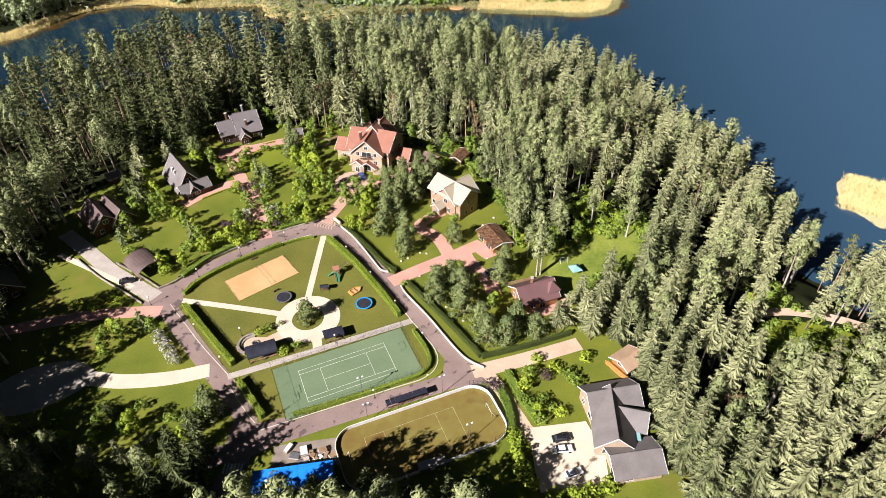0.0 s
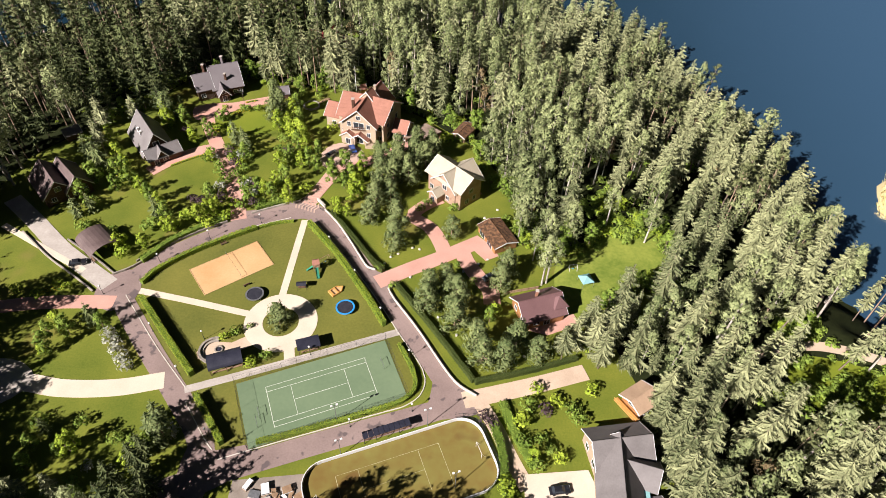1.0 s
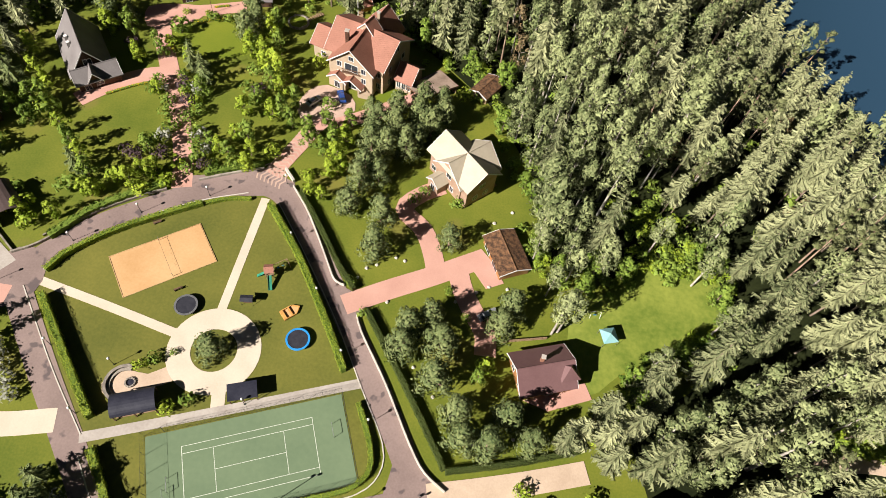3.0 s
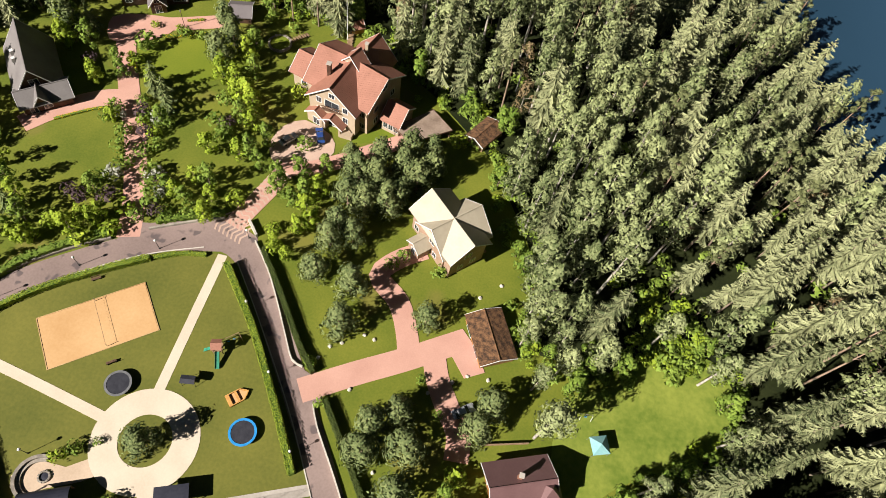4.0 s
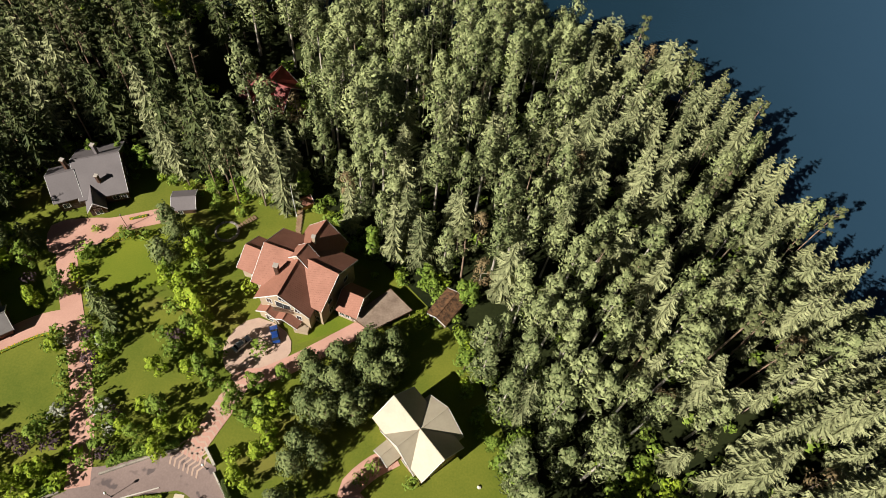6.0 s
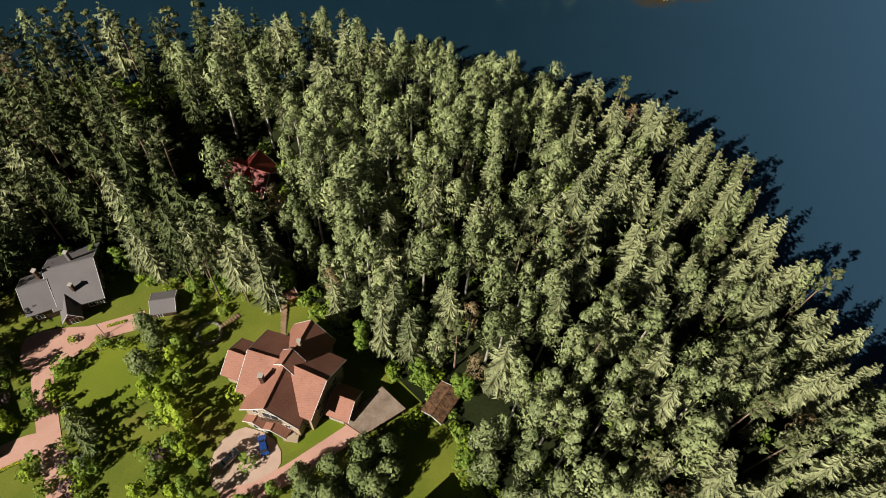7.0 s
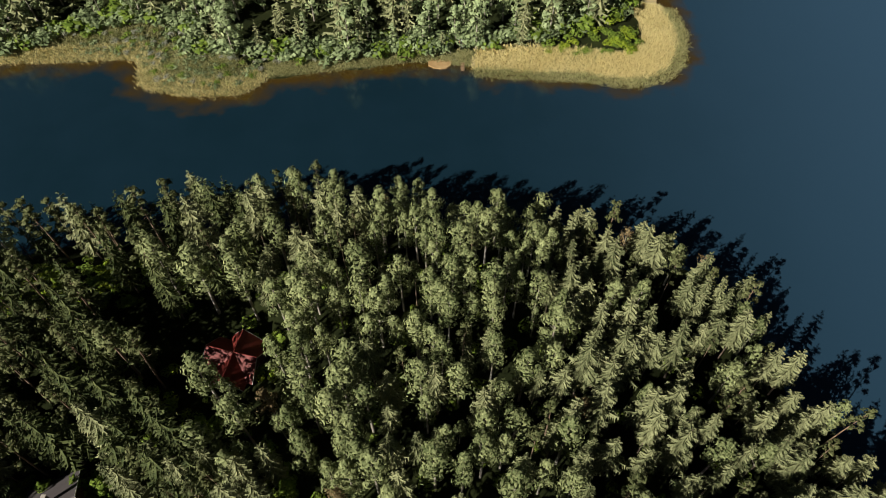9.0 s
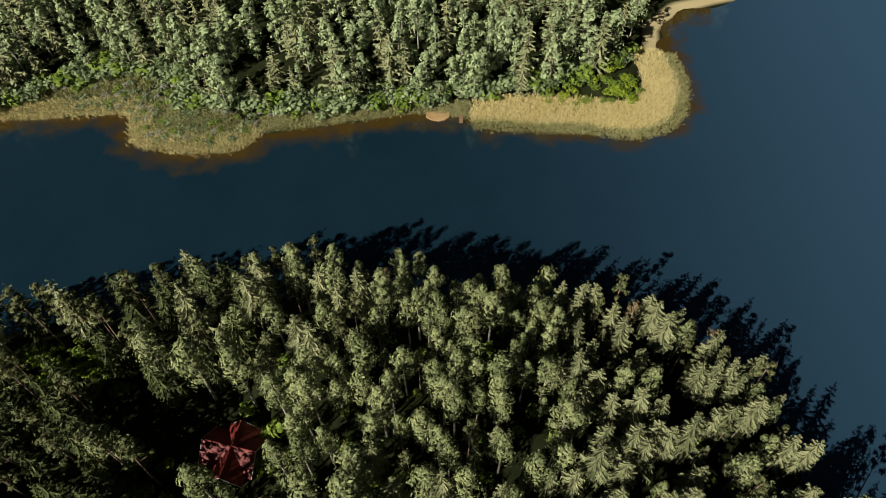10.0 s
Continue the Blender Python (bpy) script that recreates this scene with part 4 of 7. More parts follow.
wing(h, (-1.4, 214.6), (2.0, 221.4), 5.0, 2.2, 3.2, WOOD, ROOF_RUST, over=0.3, verge=0.4, windows=((2, "left", 0.1, 1.2, 1.8, 1),))

# ---- trees ----
def tufts(rng, centres, outward, size, stretch=1.0, droop=0.0):
    """Bent leaf sprays, two triangles each, at the centres, lying roughly across the outward ways."""
    n = len(centres)
    ax = rng.normal(size=(n, 3)) + 0.0
    ax -= (ax * outward).sum(1, keepdims=True) * outward * 0.9
    ax /= np.linalg.norm(ax, axis=1, keepdims=True) + 1e-9
    ay = np.cross(outward, ax)
    ay /= np.linalg.norm(ay, axis=1, keepdims=True) + 1e-9
    s = size * rng.uniform(0.6, 1.3, (n, 1))
    fold = outward * s * rng.uniform(0.0, 0.4, (n, 1))
    tip = ax * s * stretch
    tip[:, 2] -= droop * s[:, 0]
    a, b = centres - tip * 0.6, centres + tip
    c, d = centres + ay * s * 0.55 - fold, centres - ay * s * 0.5 - fold
    verts = np.stack([a, c, b, d], 1).reshape(-1, 3)
    i = np.arange(n)[:, None] * 4
    tris = np.concatenate([i + [0, 1, 2], i + [0, 2, 3]], 0)
    return verts, tris


def tube(points, radii, sides=5):
    """A round stem through points."""
    verts, tris = [], []
    for p, r in zip(points, radii):
        for k in range(sides):
            a = 2 * math.pi * k / sides
            verts.append((p[0] + r * math.cos(a), p[1] + r * math.sin(a), p[2]))
    for i in range(len(points) - 1):
        for k in range(sides):
            a, b = i * sides + k, i * sides + (k + 1) % sides
            tris += [(a, b, b + sides), (a, b + sides, a + sides)]
    return np.array(verts), np.array(tris)


def joined(pieces):
    verts, tris, at = [], [], 0
    for v, t in pieces:
        verts.append(v)
        tris.append(t + at)
        at += len(v)
    return np.concatenate(verts), np.concatenate(tris)


def spruce_form(seed, high=22.0, wide=2.9, whorls=11, bare=0.12, thick=7.0, lean=0.0, fringe=6):
    """A fir: thick ridged boughs in whorls that shorten to the tip, their ragged edges hanging down."""
    rng = np.random.default_rng(seed)
    sway = rng.normal(size=2) * lean
    trunk = tube([(0, 0, -0.5), (sway[0] * 0.5, sway[1] * 0.5, high * 0.5), (sway[0], sway[1], high * 0.97)], [0.26, 0.16, 0.03])
    pieces = []
    for w in range(whorls):
        f = w / (whorls - 1)
        z = high * (bare + (1 - bare) * f ** 0.9) - 0.3
        reach = wide * (1 - f) ** 0.6 * rng.uniform(0.8, 1.15) * (0.75 + 0.25 * min(1, 5 * f)) + 0.4
        boughs = int(thick - 2.4 * f)
        phase = rng.uniform(0, 6.28)
        for k in range(boughs):
            a = phase + 2 * math.pi * k / boughs + rng.uniform(-0.3, 0.3)
            r = reach * rng.uniform(0.6, 1.2)
            out, side = np.array([math.cos(a), math.sin(a), 0]), np.array([-math.sin(a), math.cos(a), 0])
            base = np.array([sway[0] * z / high, sway[1] * z / high, z + 0.1 * r + rng.uniform(-0.4, 0.4)])
            drop = rng.uniform(0.25, 0.7) * r

            def along(t):
                return base + out * r * t - np.array([0, 0, drop * (t ** 0.8) - 0.35 * r * max(0, t - 0.6)])

            w = 0.10 * r + 0.08
            verts = [along(0.02), along(0.45), along(1.0)]
            tris = []
            for sg in (1, -1):
                n = len(verts)
                for t, span in ((0.3, 1.0), (0.72, 0.8)):
                    verts.append(along(t) + side * sg * w * span * rng.uniform(0.8, 1.3) - np.array([0, 0, w * 0.8]))
                tris += [(0, n, 1), (1, n, n + 1), (1, n + 1, 2)]
                for q in range(fringe):
                    t = 0.18 + 0.78 * (q + 0.3 * rng.uniform()) / max(fringe - 0.7, 1)
                    span = 0.12 + 0.2 * math.sin(math.pi * min(0.95, 0.2 + 0.75 * t))
                    n = len(verts)
                    l = r * span * rng.uniform(0.6, 1.3) + 0.12
                    tip = along(min(t + 0.12, 1.0)) + side * sg * l - np.array([0, 0, l * rng.uniform(0.25, 1.1)])
                    verts += [along(t - 0.44 / fringe * 0.9), along(min(t + 0.44 / fringe * 0.9, 1.0)), tip]
                    tris.append((n, n + 1, n + 2))
            pieces.append((np.array(verts), np.array(tris)))
    return joined(pieces), trunk


def broad_form(seed, high=20.0, wide=3.0, base=0.30, lumps=15, per=26, size=0.62, stems=1, flat=1.0, stretch=1.0, limbs=True):
    """A leafy tree: lumps of leaf sprays on limbs, with gaps between them."""
    rng = np.random.default_rng(seed)
    stem = []
    lean = rng.uniform(-0.5, 0.5, 2)
    tops = []
    for s in range(stems):
        off = rng.uniform(-0.5, 0.5, 2) * (stems > 1)
        top = np.array([lean[0] + off[0] * 3, lean[1] + off[1] * 3, high * 0.86])
        tops.append(top)
        r = 0.02 * high * (0.6 if stems > 1 else 0.75)
        stem.append(tube([(off[0], off[1], -0.5), (off[0] + (top[0] - off[0]) * 0.4, off[1] + (top[1] - off[1]) * 0.4, high * 0.4), tuple(top)], [r, r * 0.7, r * 0.15]))
    crown = []
    z0, z1 = high * base, high
    for k in range(lumps):
        f = (k + rng.uniform(0.1, 0.9)) / lumps
        z = z0 + (z1 - z0) * f
        girth = wide * (math.sin(math.pi * min(0.97, 0.12 + 0.86 * f ** 0.8)) ** 0.7)
        a = k * 2.4 + rng.uniform(-0.5, 0.5)
        off = girth * rng.uniform(0.3, 0.85)
        c = np.array([lean[0] * f + off * math.cos(a), lean[1] * f + off * math.sin(a), z - 0.12 * high * 0.3])
        if f > 0.93:
            c[:2] *= 0.3
        rad = wide * rng.uniform(0.27, 0.46)
        way = rng.normal(size=(per, 3))
        way[:, 2] += 0.35
        way /= np.linalg.norm(way, axis=1, keepdims=True)
        spots = c + way * rad * rng.uniform(0.55, 1.1, (per, 1)) * [1, 1, flat * 1.05]
        core = np.array([lean[0] * f, lean[1] * f, high * (base + (1 - base) * 0.45)])
        face = (spots - core) / [wide, wide, high * (1 - base) * 0.55]
        face = 0.85 * way + 0.65 * face / (np.linalg.norm(face, axis=1, keepdims=True) + 1e-9)
        face /= np.linalg.norm(face, axis=1, keepdims=True)
        crown.append(tufts(rng, spots, face, size, stretch, 0.25))
        if not limbs and k % 4:
            continue
        t = tops[k % stems]
        root = np.array([t[0] * f * 0.7, t[1] * f * 0.7, max(z - high * 0.12, high * 0.15)])
        limb = tube([tuple(root), tuple(c)], [0.05 + 0.002 * high, 0.02], 3)
        stem.append(limb)
    return joined(crown), joined(stem)


def pine_form(seed, high=22.0, wide=2.8):
    """A pine: a bare leaning stem with flat needle clouds in the top third."""
    rng = np.random.default_rng(seed)
    lean = rng.uniform(-0.9, 0.9, 2)
    stem = [tube([(0, 0, -0.5), (lean[0] * 0.4, lean[1] * 0.4, high * 0.5), (lean[0], lean[1], high * 0.95)], [0.24, 0.17, 0.05])]
    crown = []
    for k in range(13):
        f = (k + rng.uniform(0, 1)) / 13
        z = high * (0.56 + 0.42 * f)
        off = wide * (1 - 0.75 * f) * rng.uniform(0.3, 0.95)
        a = k * 2.4 + rng.uniform(-0.6, 0.6)
        c = np.array([lean[0] + off * math.cos(a), lean[1] + off * math.sin(a), z])
        way = rng.normal(size=(25, 3))
        way[:, 2] += 0.5
        way /= np.linalg.norm(way, axis=1, keepdims=True)
        crown.append(tufts(rng, c + way * rng.uniform(0.4, 1.0, (25, 1)) * [1.15, 1.15, 0.6], way, 0.46, 1.25))
        stem.append(tube([(lean[0] * 0.9, lean[1] * 0.9, z - 0.8), tuple(c)], [0.07, 0.025], 3))
    return joined(crown), joined(stem)


def bush_form(seed, high=2.2, wide=1.5, per=105, size=0.36):
    rng = np.random.default_rng(seed)
    lumps = []
    for k in range(5):
        a = k * 1.26 + rng.uniform(-0.4, 0.4)
        c = np.array([0.45 * wide * math.cos(a), 0.45 * wide * math.sin(a), high * rng.uniform(0.42, 0.62)])
        way = rng.normal(size=(per // 5, 3))
        way[:, 2] = np.abs(way[:, 2]) - 0.35
        way /= np.linalg.norm(way, axis=1, keepdims=True)
        lumps.append(tufts(rng, c + way * [0.55 * wide, 0.55 * wide, 0.45 * high] * rng.uniform(0.7, 1.1, (len(way), 1)), way, size, 1.0))
    stem = joined([tube([(0, 0, -0.2), (0.3 * math.cos(a), 0.3 * math.sin(a), high * 0.6)], [0.05, 0.02], 3) for a in (0, 2, 4)])
    return joined(lumps), stem


def mesh_of(name, form, material):
    verts, tris = form
    me = bpy.data.meshes.new(name)
    me.vertices.add(len(verts))
    me.vertices.foreach_set("co", np.asarray(verts, np.float32).ravel())
    me.loops.add(len(tris) * 3)
    me.loops.foreach_set("vertex_index", np.asarray(tris, np.int32).ravel())
    me.polygons.add(len(tris))
    me.polygons.foreach_set("loop_start", np.arange(0, len(tris) * 3, 3, dtype=np.int32))
    me.polygons.foreach_set("loop_total", np.full(len(tris), 3, np.int32))
    me.materials.append(material)
    me.update(calc_edges=True)
    return me


FORMS = {
    "spruce": ([spruce_form(10 + k, 24, 3.1 + 0.4 * (k % 3), 12 + k % 2, (0.34, 0.42, 0.26)[k % 3], 8.4, 0.7, 6) for k in range(8)], SPRUCE, BARK),
    "birch": ([broad_form(30 + k, 24, 3.2 + 0.45 * (k % 3), (0.42, 0.52, 0.47)[k % 3], 20, 38, 0.41, stretch=1.35, limbs=False) for k in range(8)], BROADLEAF, BIRCH_BARK),
    "dark_fir": ([spruce_form(20 + k, 24, 3.4, 12, 0.2, 7.0, 0.3, 4) for k in range(4)], SHADED_FIR, BARK),
    "pine": ([pine_form(50 + k, 24, 3.1) for k in range(4)], PINE, PINE_BARK),
    "edge_birch": ([broad_form(170 + k, 20, 3.4, 0.1, 24, 38, 0.44, stretch=1.3, limbs=False) for k in range(4)], BROADLEAF, BIRCH_BARK),
    "edge_spruce": ([spruce_form(180 + k, 22, 3.3, 16, 0.03, 8.0, 0.4) for k in range(3)], SPRUCE, BARK),
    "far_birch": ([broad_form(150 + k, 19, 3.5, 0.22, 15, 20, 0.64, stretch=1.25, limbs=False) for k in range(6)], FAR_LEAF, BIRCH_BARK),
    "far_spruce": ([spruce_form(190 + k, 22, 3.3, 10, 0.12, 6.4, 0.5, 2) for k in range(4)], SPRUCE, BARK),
    "willow": ([bush_form(210 + k, 2.2, 1.5, 55, 0.5) for k in range(3)], FAR_LEAF, BARK),
    "sapling": ([bush_form(200 + k, 2.2, 1.5, 55, 0.5) for k in range(3)], MID_LEAF, BARK),
    "rusty_birch": ([broad_form(160 + k, 18, 3.0, 0.4, 13, 30, 0.36, stretch=1.3) for k in range(2)], RUSTY_LEAF, BIRCH_BARK),
    "garden_pine": ([broad_form(60 + k, 10, 3.3, 0.06, 20, 60, 0.34, flat=0.9, stretch=1.3) for k in range(3)], BLUE_SPRUCE, PINE_BARK),
    "garden_tree": ([broad_form(70 + k, 8, 2.4, 0.2, 12, 34, 0.42) for k in range(3)], MID_LEAF, BARK),
    "lime_tree": ([broad_form(80 + k, 7, 2.2, 0.12, 12, 34, 0.42) for k in range(3)], LIME_LEAF, BARK),
    "blue_spruce": ([spruce_form(90 + k, 9, 2.2, 11, 0.03) for k in range(2)], BLUE_SPRUCE, BARK),
    "bush": ([bush_form(100 + k) for k in range(3)], MID_LEAF, BARK),
    "lime_bush": ([bush_form(110 + k) for k in range(3)], LIME_LEAF, BARK),
    "plum_bush": ([bush_form(120 + k, 2.6, 1.6) for k in range(2)], PLUM_LEAF, BARK),
    "silver_bush": ([bush_form(130 + k) for k in range(2)], SILVER_LEAF, BARK),
}
TALL = {"edge_birch": 20.0, "edge_spruce": 22.0, "spruce": 24.0, "dark_fir": 24.0, "birch": 24.0, "pine": 24.0, "far_birch": 19.0, "far_spruce": 22.0, "sapling": 2.2, "willow": 2.2, "rusty_birch": 18.0, "garden_pine": 10.0, "garden_tree": 8.0, "lime_tree": 7.0, "blue_spruce": 9.0, "bush": 2.2, "lime_bush": 2.2, "plum_bush": 2.6, "silver_bush": 2.2}
WORDS = {
    "dark_fir": ("tall dark green fir with drooping boughs, darkened for forest shade", "fir tree", "dark firs of the forest"),
    "spruce": ("tall olive-green spruce with drooping boughs", "spruce tree", "spruces of the forest"),
    "edge_birch": ("leafy birch with a low full crown beside the gardens", "birch tree", "birches of the forest"),
    "edge_spruce": ("full olive-green spruce with boughs to the ground", "spruce tree", "spruces of the forest"),
    "birch": ("tall pale-stemmed birch with a grey-green crown", "birch tree", "birches of the forest"),
    "pine": ("tall pine with a bare rusty stem and sparse top", "pine tree", "pines of the forest"),
    "far_birch": ("grey-green leafy tree of the far shore, paled for haze", "tree", "far trees"),
    "rusty_birch": ("thin birch with a rusty dying crown", "birch tree", "rusty birches"),
    "garden_pine": ("bushy grey-green garden pine on the lawn", "pine tree", "garden pines"),
    "garden_tree": ("small mid-green leafy garden tree", "tree", "garden trees"),
    "lime_tree": ("small sunlit yellow-green leafy tree", "tree", "yellow-green garden trees"),
    "blue_spruce": ("small blue-green garden spruce", "spruce tree", "garden spruces"),
    "bush": ("round mid-green garden bush", "bush", "green bushes"),
    "lime_bush": ("round bright yellow-green garden bush", "bush", "yellow-green bushes"),
    "plum_bush": ("dark plum-leaved garden bush", "bush", "plum bushes"),
    "silver_bush": ("pale silvery garden bush", "bush", "silvery bushes"),
}
MESHES = {}
for kind_name, (forms, leaf_mat, bark_mat) in FORMS.items():
    MESHES[kind_name] = [(mesh_of("crown", crown, leaf_mat), mesh_of("trunk", stem, bark_mat)) for crown, stem in forms]
tree_rng = np.random.default_rng(7)


def plant(kind_name, x, y, high=None, wide=1.0, z=None):
    """One tree or bush as a thing of its own: trunk and crown."""
    crown, trunk = MESHES[kind_name][int(tree_rng.integers(len(MESHES[kind_name])))]
    label, category, group = WORDS[kind_name]
    s = (high or TALL[kind_name]) / TALL[kind_name]
    z = ground_z(x, y) if z is None else z
    root = thing(kind_name.replace("edge_", "").replace("lime_tree", "garden_tree").replace("lime_bush", "bush"), label, category, None, group)
    root.matrix_world = Matrix.Translation((x, y, z)) @ Matrix.Rotation(float(tree_rng.uniform(0, 6.28)), 4, "Z") @ Matrix.Diagonal((s * wide, s * wide, s, 1))
    for name, me in (("trunk", trunk), ("crown", crown)):
        ob = new(name, me)
        ob.parent = root
    return root


def grove(name, label, spots):
    """A wood as one mesh a kind: spots are (kind, x, y, z, height, width factor)."""
    batches = {}
    for kind_name, x, y, z, high, wide in spots:
        forms = FORMS[kind_name][0]
        crown, stem = forms[int(tree_rng.integers(len(forms)))]
        s, a = high / TALL[kind_name], tree_rng.uniform(0, 6.28)
        c, n = math.cos(a) * s * wide, math.sin(a) * s * wide
        turn = np.array([[c, -n, 0], [n, c, 0], [0, 0, s]])
        for key, (v, t) in (("crown", crown), ("trunk", stem)):
            batches.setdefault((kind_name, key), []).append((v @ turn.T + (x, y, z), t))
    root = thing(name, label, "forest", kind="stuff")
    for (kind_name, key), pieces in batches.items():
        me = mesh_of(key, joined(pieces), FORMS[kind_name][1] if key == "crown" else FORMS[kind_name][2])
        ob = new(kind_name + "_" + key + "s", me)
        ob.parent = root
        tagged(ob, kind="stuff")


WOODS = [(-190, 30), (-110, 30), (-109, 66), (-112, 80), (-117, 90), (-125, 106), (-134, 122), (-129, 148), (-136, 164), (-134, 186), (-124, 206), (-113, 228), (-105, 246), (-80, 246), (-62, 242), (-36, 244),
         (-27, 234), (-14, 225), (-6, 224), (4, 212), (9, 200), (18, 188), (21, 170), (28, 163), (40, 168), (50, 178), (64, 178), (68, 168), (62, 156), (52, 150),
         (42, 140), (40, 128), (54, 122), (56, 105), (56, 80), (58, 40), (120, 0), (210, 60), (165, 105), (136, 137), (120, 158), (111, 177), (108, 197), (109, 218), (101, 243), (95, 257),
         (88, 275), (84, 290), (79, 303), (73, 311), (62, 316), (47, 326), (30, 328), (18, 330), (3, 335), (-21, 337), (-44, 336), (-67, 333), (-91, 329), (-107, 325), (-126, 324), (-138, 321), (-158, 313), (-184, 296), (-201, 272),
         (-222, 246), (-290, 205), (-300, 60)]
FAR_WOODS = [(-332.7, 366.7), (-279.8, 382.4), (-267.6, 402.7), (-251.3, 425.6), (-228.4, 436.7), (-201.9, 432.4), (-169.2, 447.1), (-125.5, 449.7), (-110.9, 426), (-89.8, 426), (-62.3, 426), (-29, 431.5), (8, 434), (44.4, 440), (69.4, 460.6), (83.8, 481.9), (91.5, 500.9), (108.1, 515.5), (143.2, 528.2), (160.1, 615.2), (-393.3, 597)]
CLEARINGS = [(-44, 66, 6), (-61, 279, 10.5), (-54, 271, 7), (-50, 265, 4.5), (-71, 271, 6), (-78, 263, 5), (-118, 303, 7), (-106, 298, 6), (-76, 283, 8), (-87, 288, 7), (-73, 274, 6), (-92, 240, 9), (-88, 243, 6.5), (-70, 234, 4.5), (-47, 229, 5), (-30, 231, 4), (44, 183, 7), (47, 178, 6), (42, 176, 5), (40, 190, 4), (93, 127, 8), (99, 124, 8), (84, 118, 6), (89, 137, 5), (97, 141, 6), (105, 144, 5), (82, 119, 6), (87, 115, 6), (78, 126, 4), (-124, 299, 7), (-112, 304, 6), (100, 138.5, 4), (84, 135, 4), (92, 137, 3), (24, 182, 4), (-40, 241, 4), (0.5, 218, 5), (-66, 291, 4), (52, 162, 10), (-131, 199, 5), (-136, 137, 9), (-125, 97, 6), (-22, 214, 8), (110, 137, 4), (44, 181, 4), (39, 173, 4),
             (48, 116, 7), (44, 112, 5), (-100, 300, 5), (98, 127, 6), (108, 124, 6), (93, 145, 4)]


def scatter(outline, spacing, seed):
    """Spots over an area on a shaken grid, clear of the clearings."""
    rng = np.random.default_rng(seed)
    poly = np.array(outline, float)
    gx, gy = np.meshgrid(np.arange(poly[:, 0].min(), poly[:, 0].max(), spacing), np.arange(poly[:, 1].min(), poly[:, 1].max(), spacing * 0.87))
    gx = gx + (np.arange(len(gy))[:, None] % 2) * spacing / 2
    p = np.stack([gx.ravel(), gy.ravel()], 1) + rng.uniform(-0.36, 0.36, (gx.size, 2)) * spacing
    p = p[distance_in(p, outline) > 0]
    for x, y, r in CLEARINGS:
        p = p[np.hypot(p[:, 0] - x, p[:, 1] - y) > r]
    return p, rng


def tree_kind(x, y, rng, far=False):
    """Which tree stands where: firs along the eastern water, birches in the middle, pines to the west."""
    wobble = math.sin(x * 0.045 + 1.3) * math.cos(y * 0.05) * 0.25
    east, west = min(max((x - 20) / 50, 0), 1), min(max((-70 - x) / 50, 0), 1)
    spruce = 0.20 + 0.42 * east + 0.1 * west + wobble
    pine = 0.05 + 0.10 * east + 0.35 * west * (y > 255) + (0.12 if y > 300 else 0)
    if x > 25 and y > 235:
        spruce = 0.72
    u = rng.uniform()
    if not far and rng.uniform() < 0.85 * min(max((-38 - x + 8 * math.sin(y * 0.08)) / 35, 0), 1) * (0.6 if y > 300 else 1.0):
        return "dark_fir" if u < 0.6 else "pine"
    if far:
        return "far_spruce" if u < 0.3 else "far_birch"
    if rng.uniform() < 0.025:
        return "rusty_birch"
    return "spruce" if u < spruce else "pine" if u < spruce + pine else "birch"


spots, rng = scatter(WOODS, 6.1, 3)
heights, outside = height_at(spots), -distance_in(spots, VILLAGE)
forest = []
for (x, y), z, away in zip(spots, heights, outside):
    if x < -215 + max(0, 230 - y) * 0.4 or x > 150 or (x > 128 and y < 95) or y < 50 and x > -90:
        continue
    kind_name = tree_kind(x, y, rng)
    if away < 11 and x > -60 and kind_name in ("birch", "spruce", "pine"):
        kind_name = "edge_birch" if kind_name == "birch" else "edge_spruce"
    lift = (0.93 if x > 55 and y > 235 else 1.0) + 0.14 * min(max((-10 - x) / 50, 0), 1) * (y > 230)
    if rng.uniform() < (0.4 if x < -150 or x > 128 else 0.24 if y > 245 else 0.12 if x > 40 else 0.06):
        continue
    forest.append((kind_name, x, y, z, lift * TALL[kind_name] * (rng.uniform(0.84, 1.13) if rng.uniform() < 0.86 else rng.uniform(0.5, 0.8)), rng.uniform(0.86, 1.16)))
for x, y in scatter([(-78, 240), (-64, 236.5), (-56, 234), (-48, 236), (-38, 239), (-36, 247), (-78, 249)], 5.2, 51)[0]:
    forest.append((("dark_fir", "spruce", "edge_spruce", "pine")[int(rng.integers(4))], x, y, 0.0, rng.uniform(20, 27), rng.uniform(0.85, 1.05)))
for x, y in scatter([(-112, 232), (-103, 236), (-100, 246), (-90, 250), (-78, 248), (-78, 254), (-112, 254)], 5.0, 52)[0]:
    forest.append((("dark_fir", "spruce", "dark_fir", "pine")[int(rng.integers(4))], x, y, 0.0, rng.uniform(21, 28), rng.uniform(0.9, 1.1)))
NEAR = [t for t in forest if -62 < t[1] < 78 and 228 < t[2] < 312][:300]
near_keys = {(t[1], t[2]) for t in NEAR}
for kind_name, x, y, z, high, wide in NEAR:
    plant(kind_name, x, y, high, wide, z)
for x, y in scatter([(-112, 62), (-95, 58), (-60, 56), (-40, 58), (-30, 64), (14, 64), (30, 58), (44, 62), (50, 40), (-110, 30)], 8.0, 9)[0]:
    forest.append(("spruce" if rng.uniform() < 0.6 else "birch", x, y, 0.0, rng.uniform(14, 20), rng.uniform(0.95, 1.25)))
